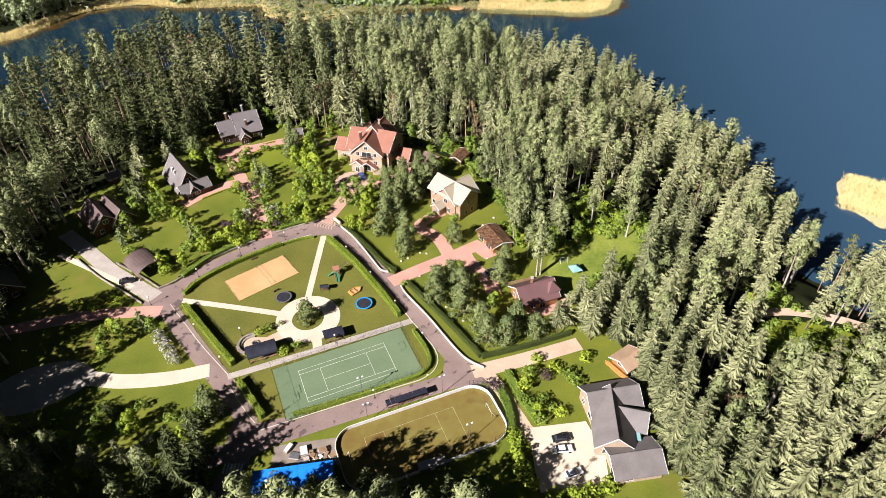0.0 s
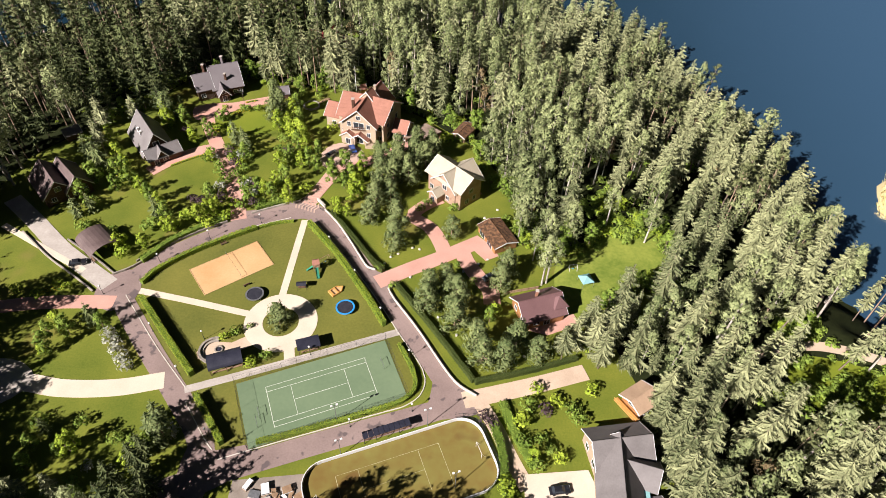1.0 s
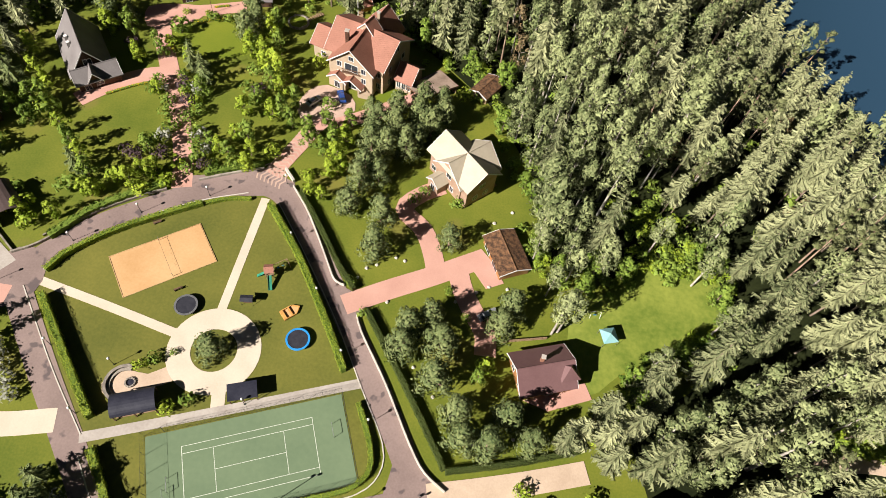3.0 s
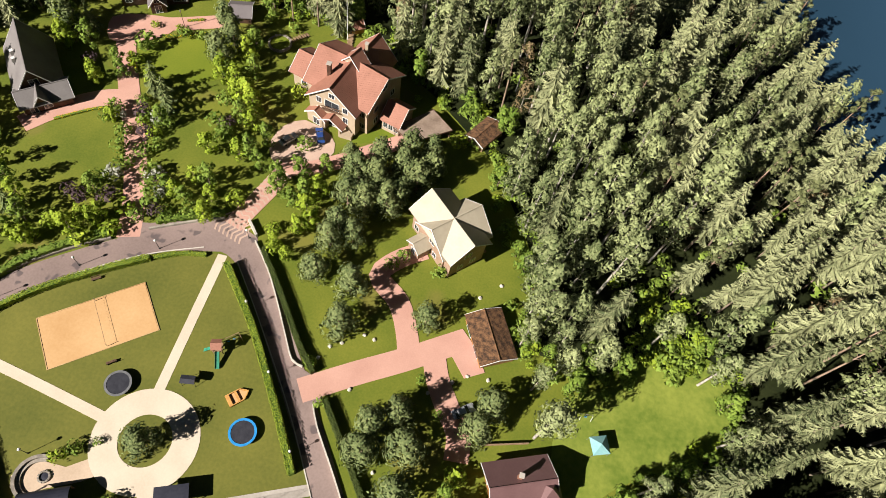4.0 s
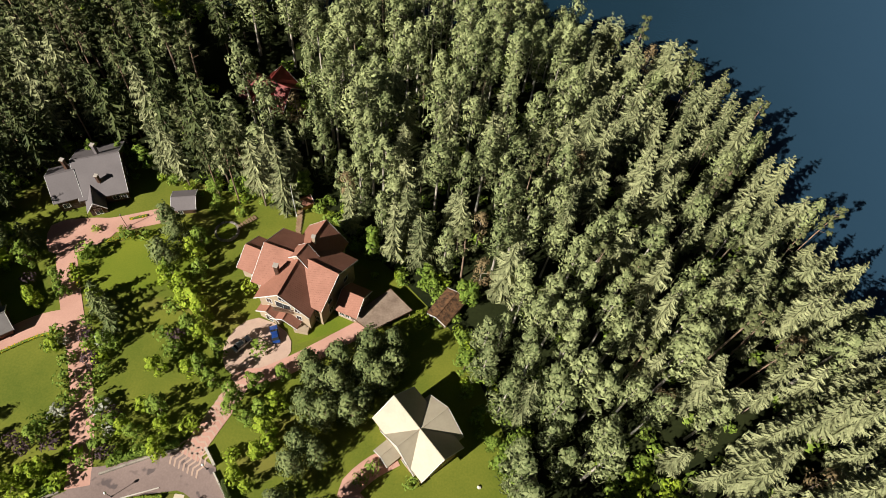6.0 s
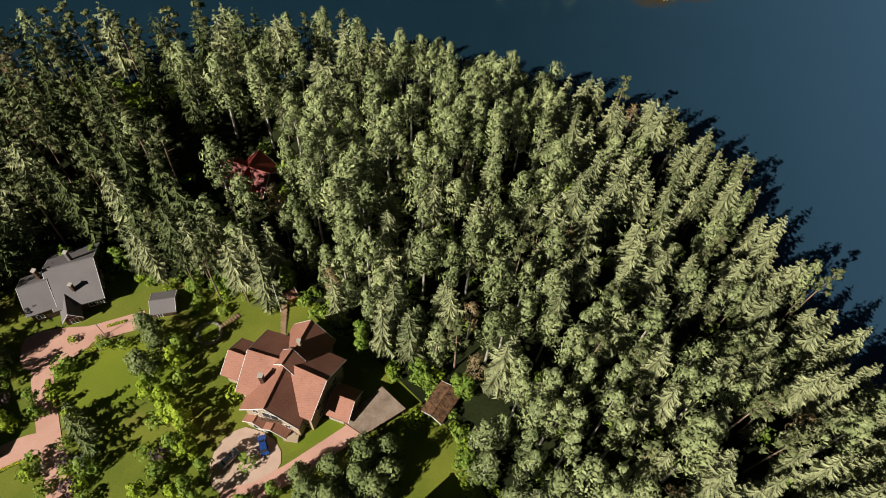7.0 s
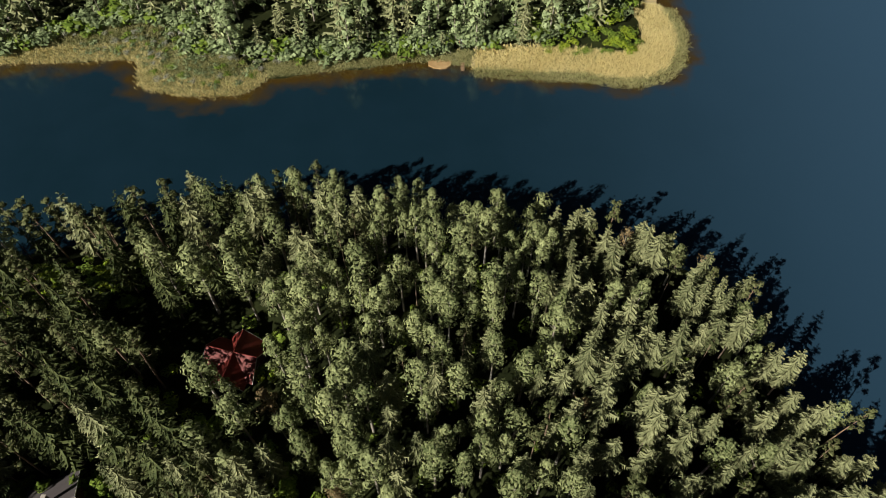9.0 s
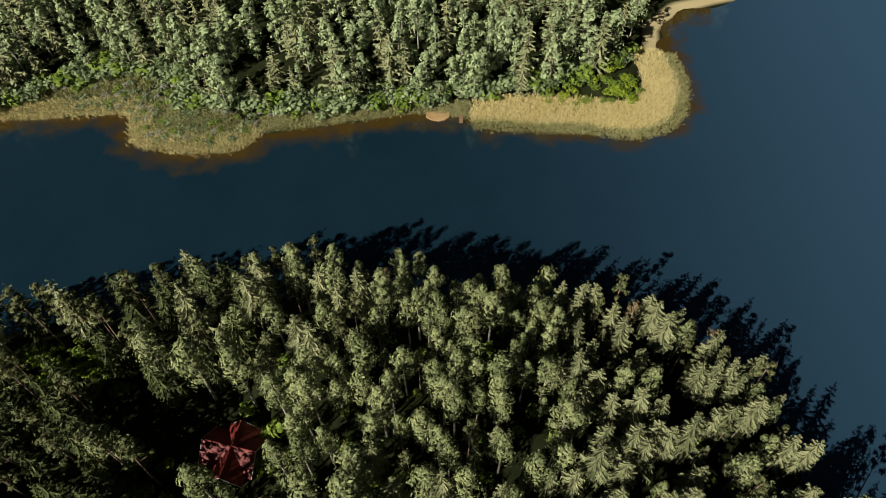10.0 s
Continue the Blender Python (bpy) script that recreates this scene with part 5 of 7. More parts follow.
for x, y in scatter([(-104, 72), (-84, 74), (-62, 66), (-52, 62), (-52, 74), (-66, 80), (-86, 87), (-104, 93)], 7.0, 12)[0]:
    forest.append((("spruce", "birch", "dark_fir")[int(rng.integers(3))], x, y, 0.0, rng.uniform(8, 15), rng.uniform(1.0, 1.3)))
for x, y in ((-120, 84), (-116, 78), (-122, 92), (-126, 101), (-129, 108), (-113, 71), (-118, 68), (-124, 77), (-131, 90), (-135, 99), (-138, 112), (-137, 123), (-106, 66), (-108, 74), (-133, 146), (-137, 154), (-135, 172), (-137, 180), (-141, 130), (-129, 200), (-139, 165)):
    forest.append((("dark_fir", "birch")[int(rng.integers(2))], x, y, 0.0, rng.uniform(22, 27), 1.2))
for x, y in scatter([(-165, 55), (-118, 62), (-127, 92), (-137, 112), (-139, 150), (-165, 150)], 6.0, 14)[0]:
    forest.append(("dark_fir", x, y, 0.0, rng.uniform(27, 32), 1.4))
for x, y in scatter([(-130, 62), (-112, 66), (-104, 52), (-78, 50), (-58, 46), (-56, 36), (-130, 36)], 6.4, 15)[0]:
    forest.append((("dark_fir", "birch")[int(rng.integers(2))], x, y, 0.0, rng.uniform(26, 31), 1.2))
for x, y in scatter([(-112, 72), (-95, 66), (-75, 61), (-58, 56), (-58, 46), (-104, 50)], 6.4, 18)[0]:
    forest.append(("birch", x, y, 0.0, rng.uniform(24, 29), 1.1))
for x, y in ((-117, 86), (-113, 80), (-122, 90), (-110, 85), (-117, 92), (-112, 91), (-121, 105), (-128, 107), (-131, 114), (-124, 112), (-118, 110), (-127, 118), (-133, 127), (-129, 128), (-122, 118)):
    forest.append(("birch", x, y, 0.0, rng.uniform(21, 25), 1.25))
for x, y in scatter([(-48, 40), (16, 44), (14, 55), (-48, 57)], 5.4, 16)[0]:
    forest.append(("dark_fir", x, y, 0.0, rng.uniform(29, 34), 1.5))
for x, y in ((-34, 62), (-26, 66), (-18, 68), (-9, 69), (-1, 68), (8, 69), (15, 67), (-22, 60), (-12, 61), (-3, 60), (6, 61), (22, 65), (-92, 62), (-82, 60), (-72, 58), (-100, 62), (-64, 60), (28, 62)):
    forest.append(("birch", x, y, 0.0, rng.uniform(17, 21), 1.45))
for x, y, high in ((-34, 72, 14), (-24, 74.5, 15), (-13, 75.5, 16), (-4, 74, 16), (4, 75.5, 15), (12, 73.5, 15), (18, 70, 14), (-58, 92, 10), (-53, 84, 15), (-56, 88, 15), (-52.4, 79, 17), (-60, 84, 14), (-57, 79, 17), (-53, 74, 19), (-58, 72, 20)):
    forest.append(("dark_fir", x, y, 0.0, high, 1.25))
for x, y in ((-134, 150), (-131, 145), (-137, 158), (-139, 166), (-138, 174), (-126, 148)):
    forest.append(("birch", x, y, 0.0, rng.uniform(22, 26), 1.15))
for x, y in ((-40, 63), (-35, 65), (-30, 63), (-27, 66), (-22, 64), (-17, 66), (-12, 64), (-37, 59), (-26, 59)):
    forest.append(("birch", x, y, 0.0, rng.uniform(24, 27), 1.05))
for x, y, high in ((53, 100, 21), (54.4, 94, 22), (55.6, 88, 23), (53.4, 106, 20), (57.6, 101, 24), (58.6, 92, 24), (60.4, 85, 24), (51, 111, 17), (56, 110, 22), (57, 80, 22)):
    forest.append(("edge_spruce", x, y, 0.0, high, 1.15))
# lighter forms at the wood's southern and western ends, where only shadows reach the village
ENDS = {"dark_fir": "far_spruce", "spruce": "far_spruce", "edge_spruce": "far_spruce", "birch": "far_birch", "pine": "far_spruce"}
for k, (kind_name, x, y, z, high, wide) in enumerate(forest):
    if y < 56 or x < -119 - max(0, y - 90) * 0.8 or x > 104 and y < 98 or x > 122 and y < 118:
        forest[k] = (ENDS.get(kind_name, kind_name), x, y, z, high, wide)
# low trees south-west of the lane's sunny gardens
for k, (kind_name, x, y, z, high, wide) in enumerate(forest):
    back, aside = -0.68 * (x + 116) - 0.73 * (y - 145), 0.73 * (x + 116) - 0.68 * (y - 145)
    if -4 < back < 46 and abs(aside) < 11 and x < -110:
        forest[k] = (kind_name, x, y, z, min(high, max(3.0, 0.6 * (back - 4))), wide)
forest = [t for t in forest if t[2] > 36 and not (t[2] < 150 and t[1] < -160)]
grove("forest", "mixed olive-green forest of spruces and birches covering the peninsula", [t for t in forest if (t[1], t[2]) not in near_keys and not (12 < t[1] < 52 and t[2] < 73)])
spots, rng = scatter(FAR_WOODS, 9.0, 5)
heights = height_at(spots)
far_trees = []
for (x, y), z in zip(spots, heights):
    if y > 545 or x < -310:
        continue
    kind_name = tree_kind(x, y, rng, True)
    clump = math.sin(x * 0.11 + 2 * math.sin(y * 0.06)) * math.cos(y * 0.09 + x * 0.03)
    if rng.uniform() < 0.3 * (clump < -0.3) + 0.06:
        continue
    far_trees.append((kind_name, x, y, z, TALL[kind_name] * (1 + 0.2 * clump) * (rng.uniform(0.85, 1.3) if rng.uniform() < 0.7 else rng.uniform(0.35, 0.85)), rng.uniform(1.0, 1.6)))
grove("far_forest", "grey-green birch and spruce forest on the far shore, leaves paled for haze", far_trees)

# trees of the gardens: kind, then (x, y, height, width factor) in plan
GARDEN = {
    "garden_pine": ((-24, 170, 9), (-16, 169, 10), (-15, 160.5, 10), (-3, 144, 10), (1, 147.5, 9), (-3.5, 139.5, 10), (4, 142, 11), (4, 134, 11), (10, 129, 10), (11.5, 124, 10), (17, 124, 10),
                    (25, 127, 9), (0.5, 167, 8), (17, 153.5, 10), (15.5, 149, 9), (-102, 212, 11), (-66, 217, 10), (-86, 70, 14), (-56, 96.5, 9), (20, 130, 10)),
    "spruce": ((33, 130, 15), (37, 135, 17), (38, 130, 16), (31, 127, 14), (-115, 191, 14), (-111, 206, 13), (-118, 200, 16), (52, 110, 16), (54, 98, 17), (53, 116, 18), (40, 126, 15), (54, 92, 15), (42, 133, 18),
               (-24, 66, 16), (-14, 68, 17), (-4, 66, 18), (4, 67, 17), (-104, 60, 17), (-96, 54, 18), (-112, 70, 18), (-88, 50, 17)),
    "birch": ((26.6, 151.6, 19), (27.8, 152.4, 18), (28, 164.5, 15), (24.2, 160.5, 13), (34, 168, 17), (20, 168.5, 14), (20.5, 176, 15), (-30, 66, 15), (-76, 56, 16), (-66, 54, 17), (-9, 62, 17), (-108, 82, 13), (57, 172, 17), (46, 177, 16), (61, 160, 16), (47, 147, 15), (50, 127, 15), (-58, 60, 15), (56, 76, 15), (58.5, 83, 16), (60, 91, 15), (57, 68, 16), (62, 78, 17), (53, 64, 15)),
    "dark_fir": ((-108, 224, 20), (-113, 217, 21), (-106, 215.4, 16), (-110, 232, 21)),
}
MORE = {
    "garden_tree": ((-53, 183, 8), (-82, 91, 6), (-92, 115, 8), (-90, 120.5, 7), (-110, 168, 8), (-110, 176, 9), (13, 137, 6), (-84, 204, 6), (-87, 207, 6)),
    "lime_tree": ((-50, 174.5, 6), (-58, 178, 6), (-101, 209.5, 6), (-89, 200.5, 6), (-73, 163.5, 7), (-80, 191.5, 5), (-74, 91, 7), (-59, 92, 5), (-70, 167, 6), (-25, 74, 10), (19, 87.5, 5), (24, 100.5, 5), (-91, 150, 6), (-81, 158.5, 6), (-51, 179.5, 6)),
    "blue_spruce": ((-75, 202, 9), (-109, 161.5, 8), (-86, 164, 9), (-106, 164, 7), (-113, 184, 12), (-118, 187, 11)),
}
for kind_name, places in (*GARDEN.items(), *MORE.items()):
    for x, y, high in places:
        plant(kind_name, x, y, high, {"blue_spruce": 1.1, "lime_tree": 1.05, "garden_tree": 1.08}.get(kind_name, 1.22), 0.02)
LATER = {
    "lime_tree": ((-62.9, 211.4, 8), (-55.8, 183, 6), (-77, 204.4, 6), (-69.4, 168.4, 6), (-104, 214, 8), (-100.5, 208, 8), (-114.2, 194.6, 8), (-108.5, 187, 8), (-94.6, 173.7, 7), (-86.6, 167.4, 7), (-79.5, 158.8, 6), (-84.3, 151.4, 6), (-71.9, 166.6, 6), (-50.9, 176.4, 5)),
    "garden_tree": ((-73.4, 173.2, 7), (-95.4, 210, 8), (-102.6, 180.6, 8), (-90.4, 169.6, 8), (-83, 163, 7), (-105.1, 178.8, 8), (-102.7, 173.4, 7), (-60.2, 179.2, 6), (-55.6, 177.6, 6), (-69.6, 194.4, 7)),
    "plum_bush": ((-75.4, 171, 3.2), (-78.2, 171.8, 3)),
}
MEADOW = {
    "garden_tree": ((-75.7, 90.2, 5), (-81.2, 86.9, 6), (-87.1, 85.6, 7), (-92.9, 84.4, 7), (-67.6, 82, 5), (-59.6, 92.1, 7), (-58.1, 94.3, 6), (-50.6, 79, 5), (-94.2, 119.5, 6), (-81.8, 122.4, 7)),
    "lime_tree": ((-74.2, 92.9, 6), (-79.5, 77.7, 6), (-60.9, 90, 5), (-93.5, 122.3, 6), (-92.8, 114.3, 5)),
    "blue_spruce": ((-81.6, 95.1, 6), (-58.4, 97.4, 9), (-59, 100.7, 8), (-62.9, 76.9, 7), (-56, 80, 8), (-86, 124.6, 8), (-55.5, 74, 8)),
    "birch": ((-92.8, 77.4, 13), (-97, 80, 14), (-101, 86, 15)),
}
GROUPED = {
    "garden_pine": ((-23.5, 195, 11), (-19.3, 194.1, 11), (-23.6, 188.2, 11), (-15.3, 189.5, 11), (-14.4, 198.9, 12), (-10.6, 197, 11), (-8.5, 200.9, 11), (-13.4, 191.6, 10), (-19.8, 188, 11), (-20, 200.1, 11), (-14.5, 203.6, 12), (-23, 181.3, 10), (-19.4, 179.7, 9), (-23.3, 177.1, 10), (-26.4, 198.2, 9), (-67.8, 225.1, 11), (-65.4, 222.6, 9), (-9.4, 205.6, 10)),
    "blue_spruce": ((-76.8, 204.8, 8), (-70.4, 198.4, 9), (-72.2, 201.4, 8), (-98.4, 215.4, 9)),
    "garden_tree": ((-39.2, 188.8, 8), (-35.2, 191.6, 8), (-32.5, 186.5, 8), (-34.8, 184.3, 7), (-38.6, 186, 8), (-59.2, 221.9, 9), (-56, 214.5, 8), (-53.5, 201.1, 8), (-45.8, 197.2, 8), (-54.7, 195.7, 7), (-48, 193.2, 8), (-62.5, 212.6, 8), (-31, 194.6, 7), (-101.3, 214.7, 8), (-44.6, 190.6, 7)),
    "lime_tree": ((-30.2, 188.7, 8), (-30.5, 182.8, 8), (-31.2, 178.4, 7), (-29, 180.5, 7), (-34.3, 174, 5), (-30.9, 171.7, 5), (-59.1, 210.5, 8), (-60.3, 219.5, 8), (-52.5, 204.9, 8), (-54.7, 206.7, 9), (-56.7, 191, 7), (-50, 191.7, 7), (-102.5, 211.9, 8), (-90, 201.5, 6), (-50.4, 200.2, 7), (-57.6, 207.4, 7)),
    "plum_bush": ((-75.1, 195.7, 3.2), (-56.4, 199, 3.4)),
    "lime_bush": ((-69.9, 190.9, 2.6), (-85.5, 210, 2.2), (-73.6, 193.2, 2.4)),
    "bush": ((-81.1, 194.5, 3.2), (-81.6, 191.8, 2.6), (-76.4, 189.5, 3), (-74.7, 185.3, 3.2), (-67.9, 188.4, 2.8), (-68.5, 194.7, 2.6), (-84.2, 214.9, 4.2)),
    "silver_bush": ((-71.5, 195.3, 2.6), (-79.2, 193.4, 2.0)),
}
for kind_name, places in (*LATER.items(), *MEADOW.items(), *GROUPED.items()):
    for x, y, high in places:
        plant(kind_name, x, y, high, 1.05, 0.02)
plant("garden_pine", -39.8, 129.8, 7.5, 1.55, 0.02)

# bushes along drives, walls and beds
BUSHES = {
    "lime_bush": ((-52, 124, 2.0), (-43.4, 117.2, 2.4), (-89, 148, 3), (-92, 152.5, 3), (-80, 160, 3), (-77, 164, 3.4), (-66, 171.5, 3), (-36, 177, 2.4), (-34, 173, 2.6), (-86, 222, 1.6), (-80, 223, 1.6), (-84, 209, 2.6), (-45, 214, 3), (-1.6, 225, 3), (-5, 213.8, 3.2), (25, 118, 2.4), (29.6, 115.2, 2.6), (21.5, 109, 3), (30, 101, 2.4), (38, 119, 2.6), (27, 79, 3), (31, 79.4, 3), (35, 80.6, 3), (39, 82, 3), (14, 140, 3), (-62, 86, 2.2)),
    "bush": ((-50, 126, 2.0), (-40.4, 119.6, 2.2), (-47, 128, 1.2), (-66, 182, 3), (-62, 175, 3), (-64, 178, 3), (-70, 186, 2.6), (-74, 194.6, 2.4), (-77, 199, 2.2), (-84, 214, 2.4), (-78, 221.6, 2.4), (-74, 222.5, 2.2), (-60, 206, 3), (-59, 199, 3), (-56, 196, 3), (-63, 170.6, 2.4), (-58, 173.2, 2.4), (-54, 175.5, 2.6), (-72, 182, 3), (-75, 176, 3), (-18, 152.4, 1.8), (-13.4, 145.6, 1.8), (-8, 180, 2.2), (-10, 177.4, 2.2), (0, 178.6, 2.4), (26, 105, 2.4)),
    "plum_bush": ((-70.6, 173, 3.2), (-71.5, 190.4, 3.0), (-62.2, 180.2, 2.8), (-94, 206, 2.6), (27, 112.4, 2.8), (-60, 173, 2.6), (13, 109, 2.6), (15, 108, 2.4)),
    "silver_bush": ((-65, 181.4, 2.8), (-72.4, 178.6, 2.8), (-54.4, 97.8, 2.6), (-69, 88.4, 1.8), (-78.6, 119.4, 2.6), (-76.4, 117.2, 2.6), (-74.2, 115, 2.6), (-72.2, 112.8, 2.4), (-80.4, 121.4, 2.4), (-61.6, 177, 2.4)),
}
EXTRA = {
    "lime_bush": ((20, 85, 3.2), (19, 91, 3), (18.4, 94, 2.8), (21.8, 82, 3), (-26, 171.6, 1.6), (-70, 162.2, 3), (-66, 166.2, 3), (-95, 151, 3), (-104, 131, 2.4), (-110, 132, 2.4), (-98, 134.6, 2), (-101, 135.6, 2), (-46, 181, 3), (-103, 180, 3.6), (-106, 185, 3.6)),
    "bush": ((22, 104.4, 2.6), (25, 98.8, 2.4), (28, 103, 2), (33, 113, 3), (34.6, 110.8, 2.6), (23, 113, 3), (-101, 178, 4), (-86, 159, 3.6), (-107, 166, 3.2), (-96, 155, 3), (-105, 157, 3), (-70, 84, 2.6), (-79, 79, 2.8), (-90, 84, 3), (-84, 97, 2.6), (-95, 92, 3), (-66, 95, 2.4), (-64, 78, 3), (-58, 74, 3), (-75, 98, 2.2), (-104, 88, 3), (8, 150, 1.6), (3, 155.6, 1.4)),
}
for kind_name, places in (*BUSHES.items(), *EXTRA.items()):
    for x, y, high in places:
        plant(kind_name, x, y, high, 1.2, 0.02)

# undergrowth where the forest meets the gardens
edge_rng = np.random.default_rng(21)
edge_line = smooth_line([(-126, 200), (-114, 224), (-104, 243), (-80, 243), (-62, 239), (-38, 243), (-28, 235), (-15, 226), (-2, 223), (5, 211), (10, 199), (19, 187), (22, 170), (29, 165), (38, 169), (50, 179), (63, 177), (64, 158), (52, 151), (43, 140), (41, 130)], 1.6)
under = []
for x, y in edge_line:
    for _ in range(2):
        kind_name = ("sapling", "lime_bush", "sapling", "garden_tree", "sapling", "sapling")[int(edge_rng.integers(6))]
        px, py = x + edge_rng.normal() * 2.2, y + edge_rng.normal() * 2.2
        under.append((kind_name, px, py, ground_z(px, py), TALL[kind_name] * edge_rng.uniform(0.5, 1.1), 1.2))
for cx, cy, rx, ry, count in ((-124, 300, 16, 9, 150), (-103, 303, 9, 8, 60), (45, 185, 7, 7, 60), (-58, 280, 8, 6, 40), (100, 128, 12, 8, 70), (93, 146, 7, 5, 40), (52, 176, 8, 4, 40), (-80, 262, 22, 10, 110), (-132, 240, 14, 22, 120)):
    for _ in range(count):
        px, py = cx + edge_rng.normal() * rx * 0.6, cy + edge_rng.normal() * ry * 0.6
        kind_name = ("sapling", "lime_bush", "sapling")[int(edge_rng.integers(3))]
        under.append((kind_name, px, py, ground_z(px, py), edge_rng.uniform(0.7, 2.6), 1.3))
for px, py in scatter([(-110, 250), (-60, 246), (-30, 238), (-10, 228), (10, 205), (22, 190), (40, 195), (60, 182), (100, 190), (92, 240), (75, 290), (30, 315), (-60, 325), (-110, 315)], 10.5, 31)[0]:
    under.append(("sapling", px, py, ground_z(px, py), edge_rng.uniform(1.2, 3.2), 1.4))
grove("undergrowth", "green undergrowth of bushes and saplings under the forest edge", under)

# ---- hedges and walls ----
def hedge(label, points, wide, high, material, size=0.2, density=32, group="park hedges"):
    """A clipped hedge: leaf sprays over a box that follows a line, round a leafy core."""
    line = smooth_line(points, 1.0)
    seed_rng = np.random.default_rng(int(abs(points[0][0]) * 100 + abs(points[0][1])))
    a, b = sides_of(line, wide / 2, wide / 2)
    spots, ways = [], []
    for i in range(len(line) - 1):
        seg = math.dist(line[i], line[i + 1])
        d = np.array([line[i + 1][0] - line[i][0], line[i + 1][1] - line[i][1], 0]) / max(seg, 1e-6)
        n = np.array([-d[1], d[0], 0])
        for _ in range(int(seg * (2 * high + wide) * density / 2)):
            t = seed_rng.uniform()
            u = seed_rng.uniform(0, 2 * high + wide)
            c = np.array([*line[i], 0]) + d * seg * t
            if u < high:
                spots.append(c + n * wide / 2 * seed_rng.uniform(0.85, 1.1) + [0, 0, u])
                ways.append(n)
            elif u < 2 * high:
                spots.append(c - n * wide / 2 * seed_rng.uniform(0.85, 1.1) + [0, 0, u - high])
                ways.append(-n)
            else:
                spots.append(c + n * (u - 2 * high - wide / 2) + [0, 0, high * seed_rng.uniform(0.9, 1.07)])
                ways.append(np.array([0, 0, 1.0]))
    root = thing("hedge", label, "hedge", None, group)
    ob = new("leaves", mesh_of("leaves", tufts(seed_rng, np.array(spots), np.array(ways), size), material))
    ob.parent = root
    part("core", band(bmesh.new(), line, wide / 2 * 0.7, wide / 2 * 0.7, 0, high * 0.85), DARK_HEDGE if material is DARK_HEDGE else MID_LEAF, root)
    return root


SUNNY = "clipped bright yellow-green hedge round the park lawn"
hedge(SUNNY, [(-79.6, 138.4), (-77.4, 143.6), (-70.9, 151), (-62.4, 158.2), (-56, 162.9)], 1.3, 1.5, HEDGE_LEAF)
hedge(SUNNY, [(-55.5, 163.2), (-51, 165.8), (-46.2, 167.2)], 0.9, 0.9, HEDGE_LEAF)
hedge(SUNNY, [(-41.4, 166.4), (-36, 160.8), (-29.8, 154), (-19.6, 140.8), (-13.6, 132.4)], 1.4, 2.3, HEDGE_LEAF)
hedge(SUNNY, [(-77.2, 133.2), (-66.6, 122.6), (-56, 112.4)], 1.5, 2.2, HEDGE_LEAF)
hedge(SUNNY, [(-53, 107.2), (-48, 101.6), (-43.2, 96.4)], 1.5, 2.1, HEDGE_LEAF)
hedge("loose yellow-green hedge along the tennis court fence", [(-36, 97.6), (-30, 100), (-21, 104), (-12, 108.2), (-6, 111.4), (-3.6, 115), (-4.6, 119.6), (-9, 127)], 1.1, 1.3, HEDGE_LEAF, density=22)
LOW = "dark green clipped hedge behind the white kerb wall"
hedge(LOW, [(-36.2, 172), (-31, 166.4), (-26.4, 161), (-21.4, 155), (-16.8, 150.6)], 1.1, 1.7, DARK_HEDGE, group="dark hedges")
hedge(LOW, [(-12.9, 146.4), (-2, 133.6), (7.6, 121.6), (10, 118.4)], 1.1, 1.7, DARK_HEDGE, group="dark hedges")
hedge(LOW, [(10.4, 118.2), (22, 122.4), (35, 128)], 1.1, 1.7, DARK_HEDGE, group="dark hedges")
hedge("mixed hedge behind the garden wall of the road", [(-83, 146), (-78, 154.6), (-71, 161.6), (-66, 165.4)], 1.8, 1.6, MID_LEAF, 0.34, 12, "garden hedges")
hedge("mixed hedge behind the garden wall of the road", [(-59, 171), (-53, 174.4), (-47, 177.6)], 1.4, 1.3, MID_LEAF, 0.34, 12, "garden hedges")
hedge("mixed hedge beside the pale yard", [(15, 108.4), (17.4, 101), (18.4, 93), (20.6, 85)], 1.8, 1.8, MID_LEAF, 0.34, 11, "garden hedges")
hedge("loose hedge beside the pale drive", [(17, 113.6), (20.6, 105), (24.4, 98.6)], 2.0, 1.5, MID_LEAF, 0.34, 10, "garden hedges")
hedge("yellow-green hedge before the pale yard", [(25, 79), (33, 80.2), (40, 81.8)], 2.2, 2.0, HEDGE_LEAF, 0.32, 12, "garden hedges")


def wall_line(name, label, points, wide, high, material, low=0.0):
    return tagged(part(name, band(bmesh.new(), smooth_line(points), wide / 2, wide / 2, low, high), material), label, "wall", kind="structure")


wall_line("kerb_wall", "low white-topped wall along the park road", [(-38.4, 173.4), (-33.8, 168.6), (-29.4, 162.9), (-24.6, 156), (-21.6, 151.9), (-19.2, 151.2)], 0.28, 0.75, KERB)
wall_line("kerb_wall", "low white-topped wall along the park road", [(-14.6, 145), (-12.6, 141.6), (-5, 132.2), (2.8, 121.4), (6.6, 117.2), (11, 114.8)], 0.28, 0.75, KERB)
wall_line("garden_wall", "low stone wall along the park road", [(-88.6, 140.6), (-84.4, 144.2), (-78.4, 153), (-71.4, 160), (-65.4, 164.6)], 0.4, 0.7, STONE)
wall_line("garden_wall", "low stone wall along the park road", [(-59.6, 169), (-52, 173.6), (-46.6, 176.4)], 0.4, 0.7, STONE)
wall_line("gate_wall", "pale wall at the foot of the sloping path", [(-41.6, 177.6), (-38.6, 174.6)], 0.5, 1.1, KERB)
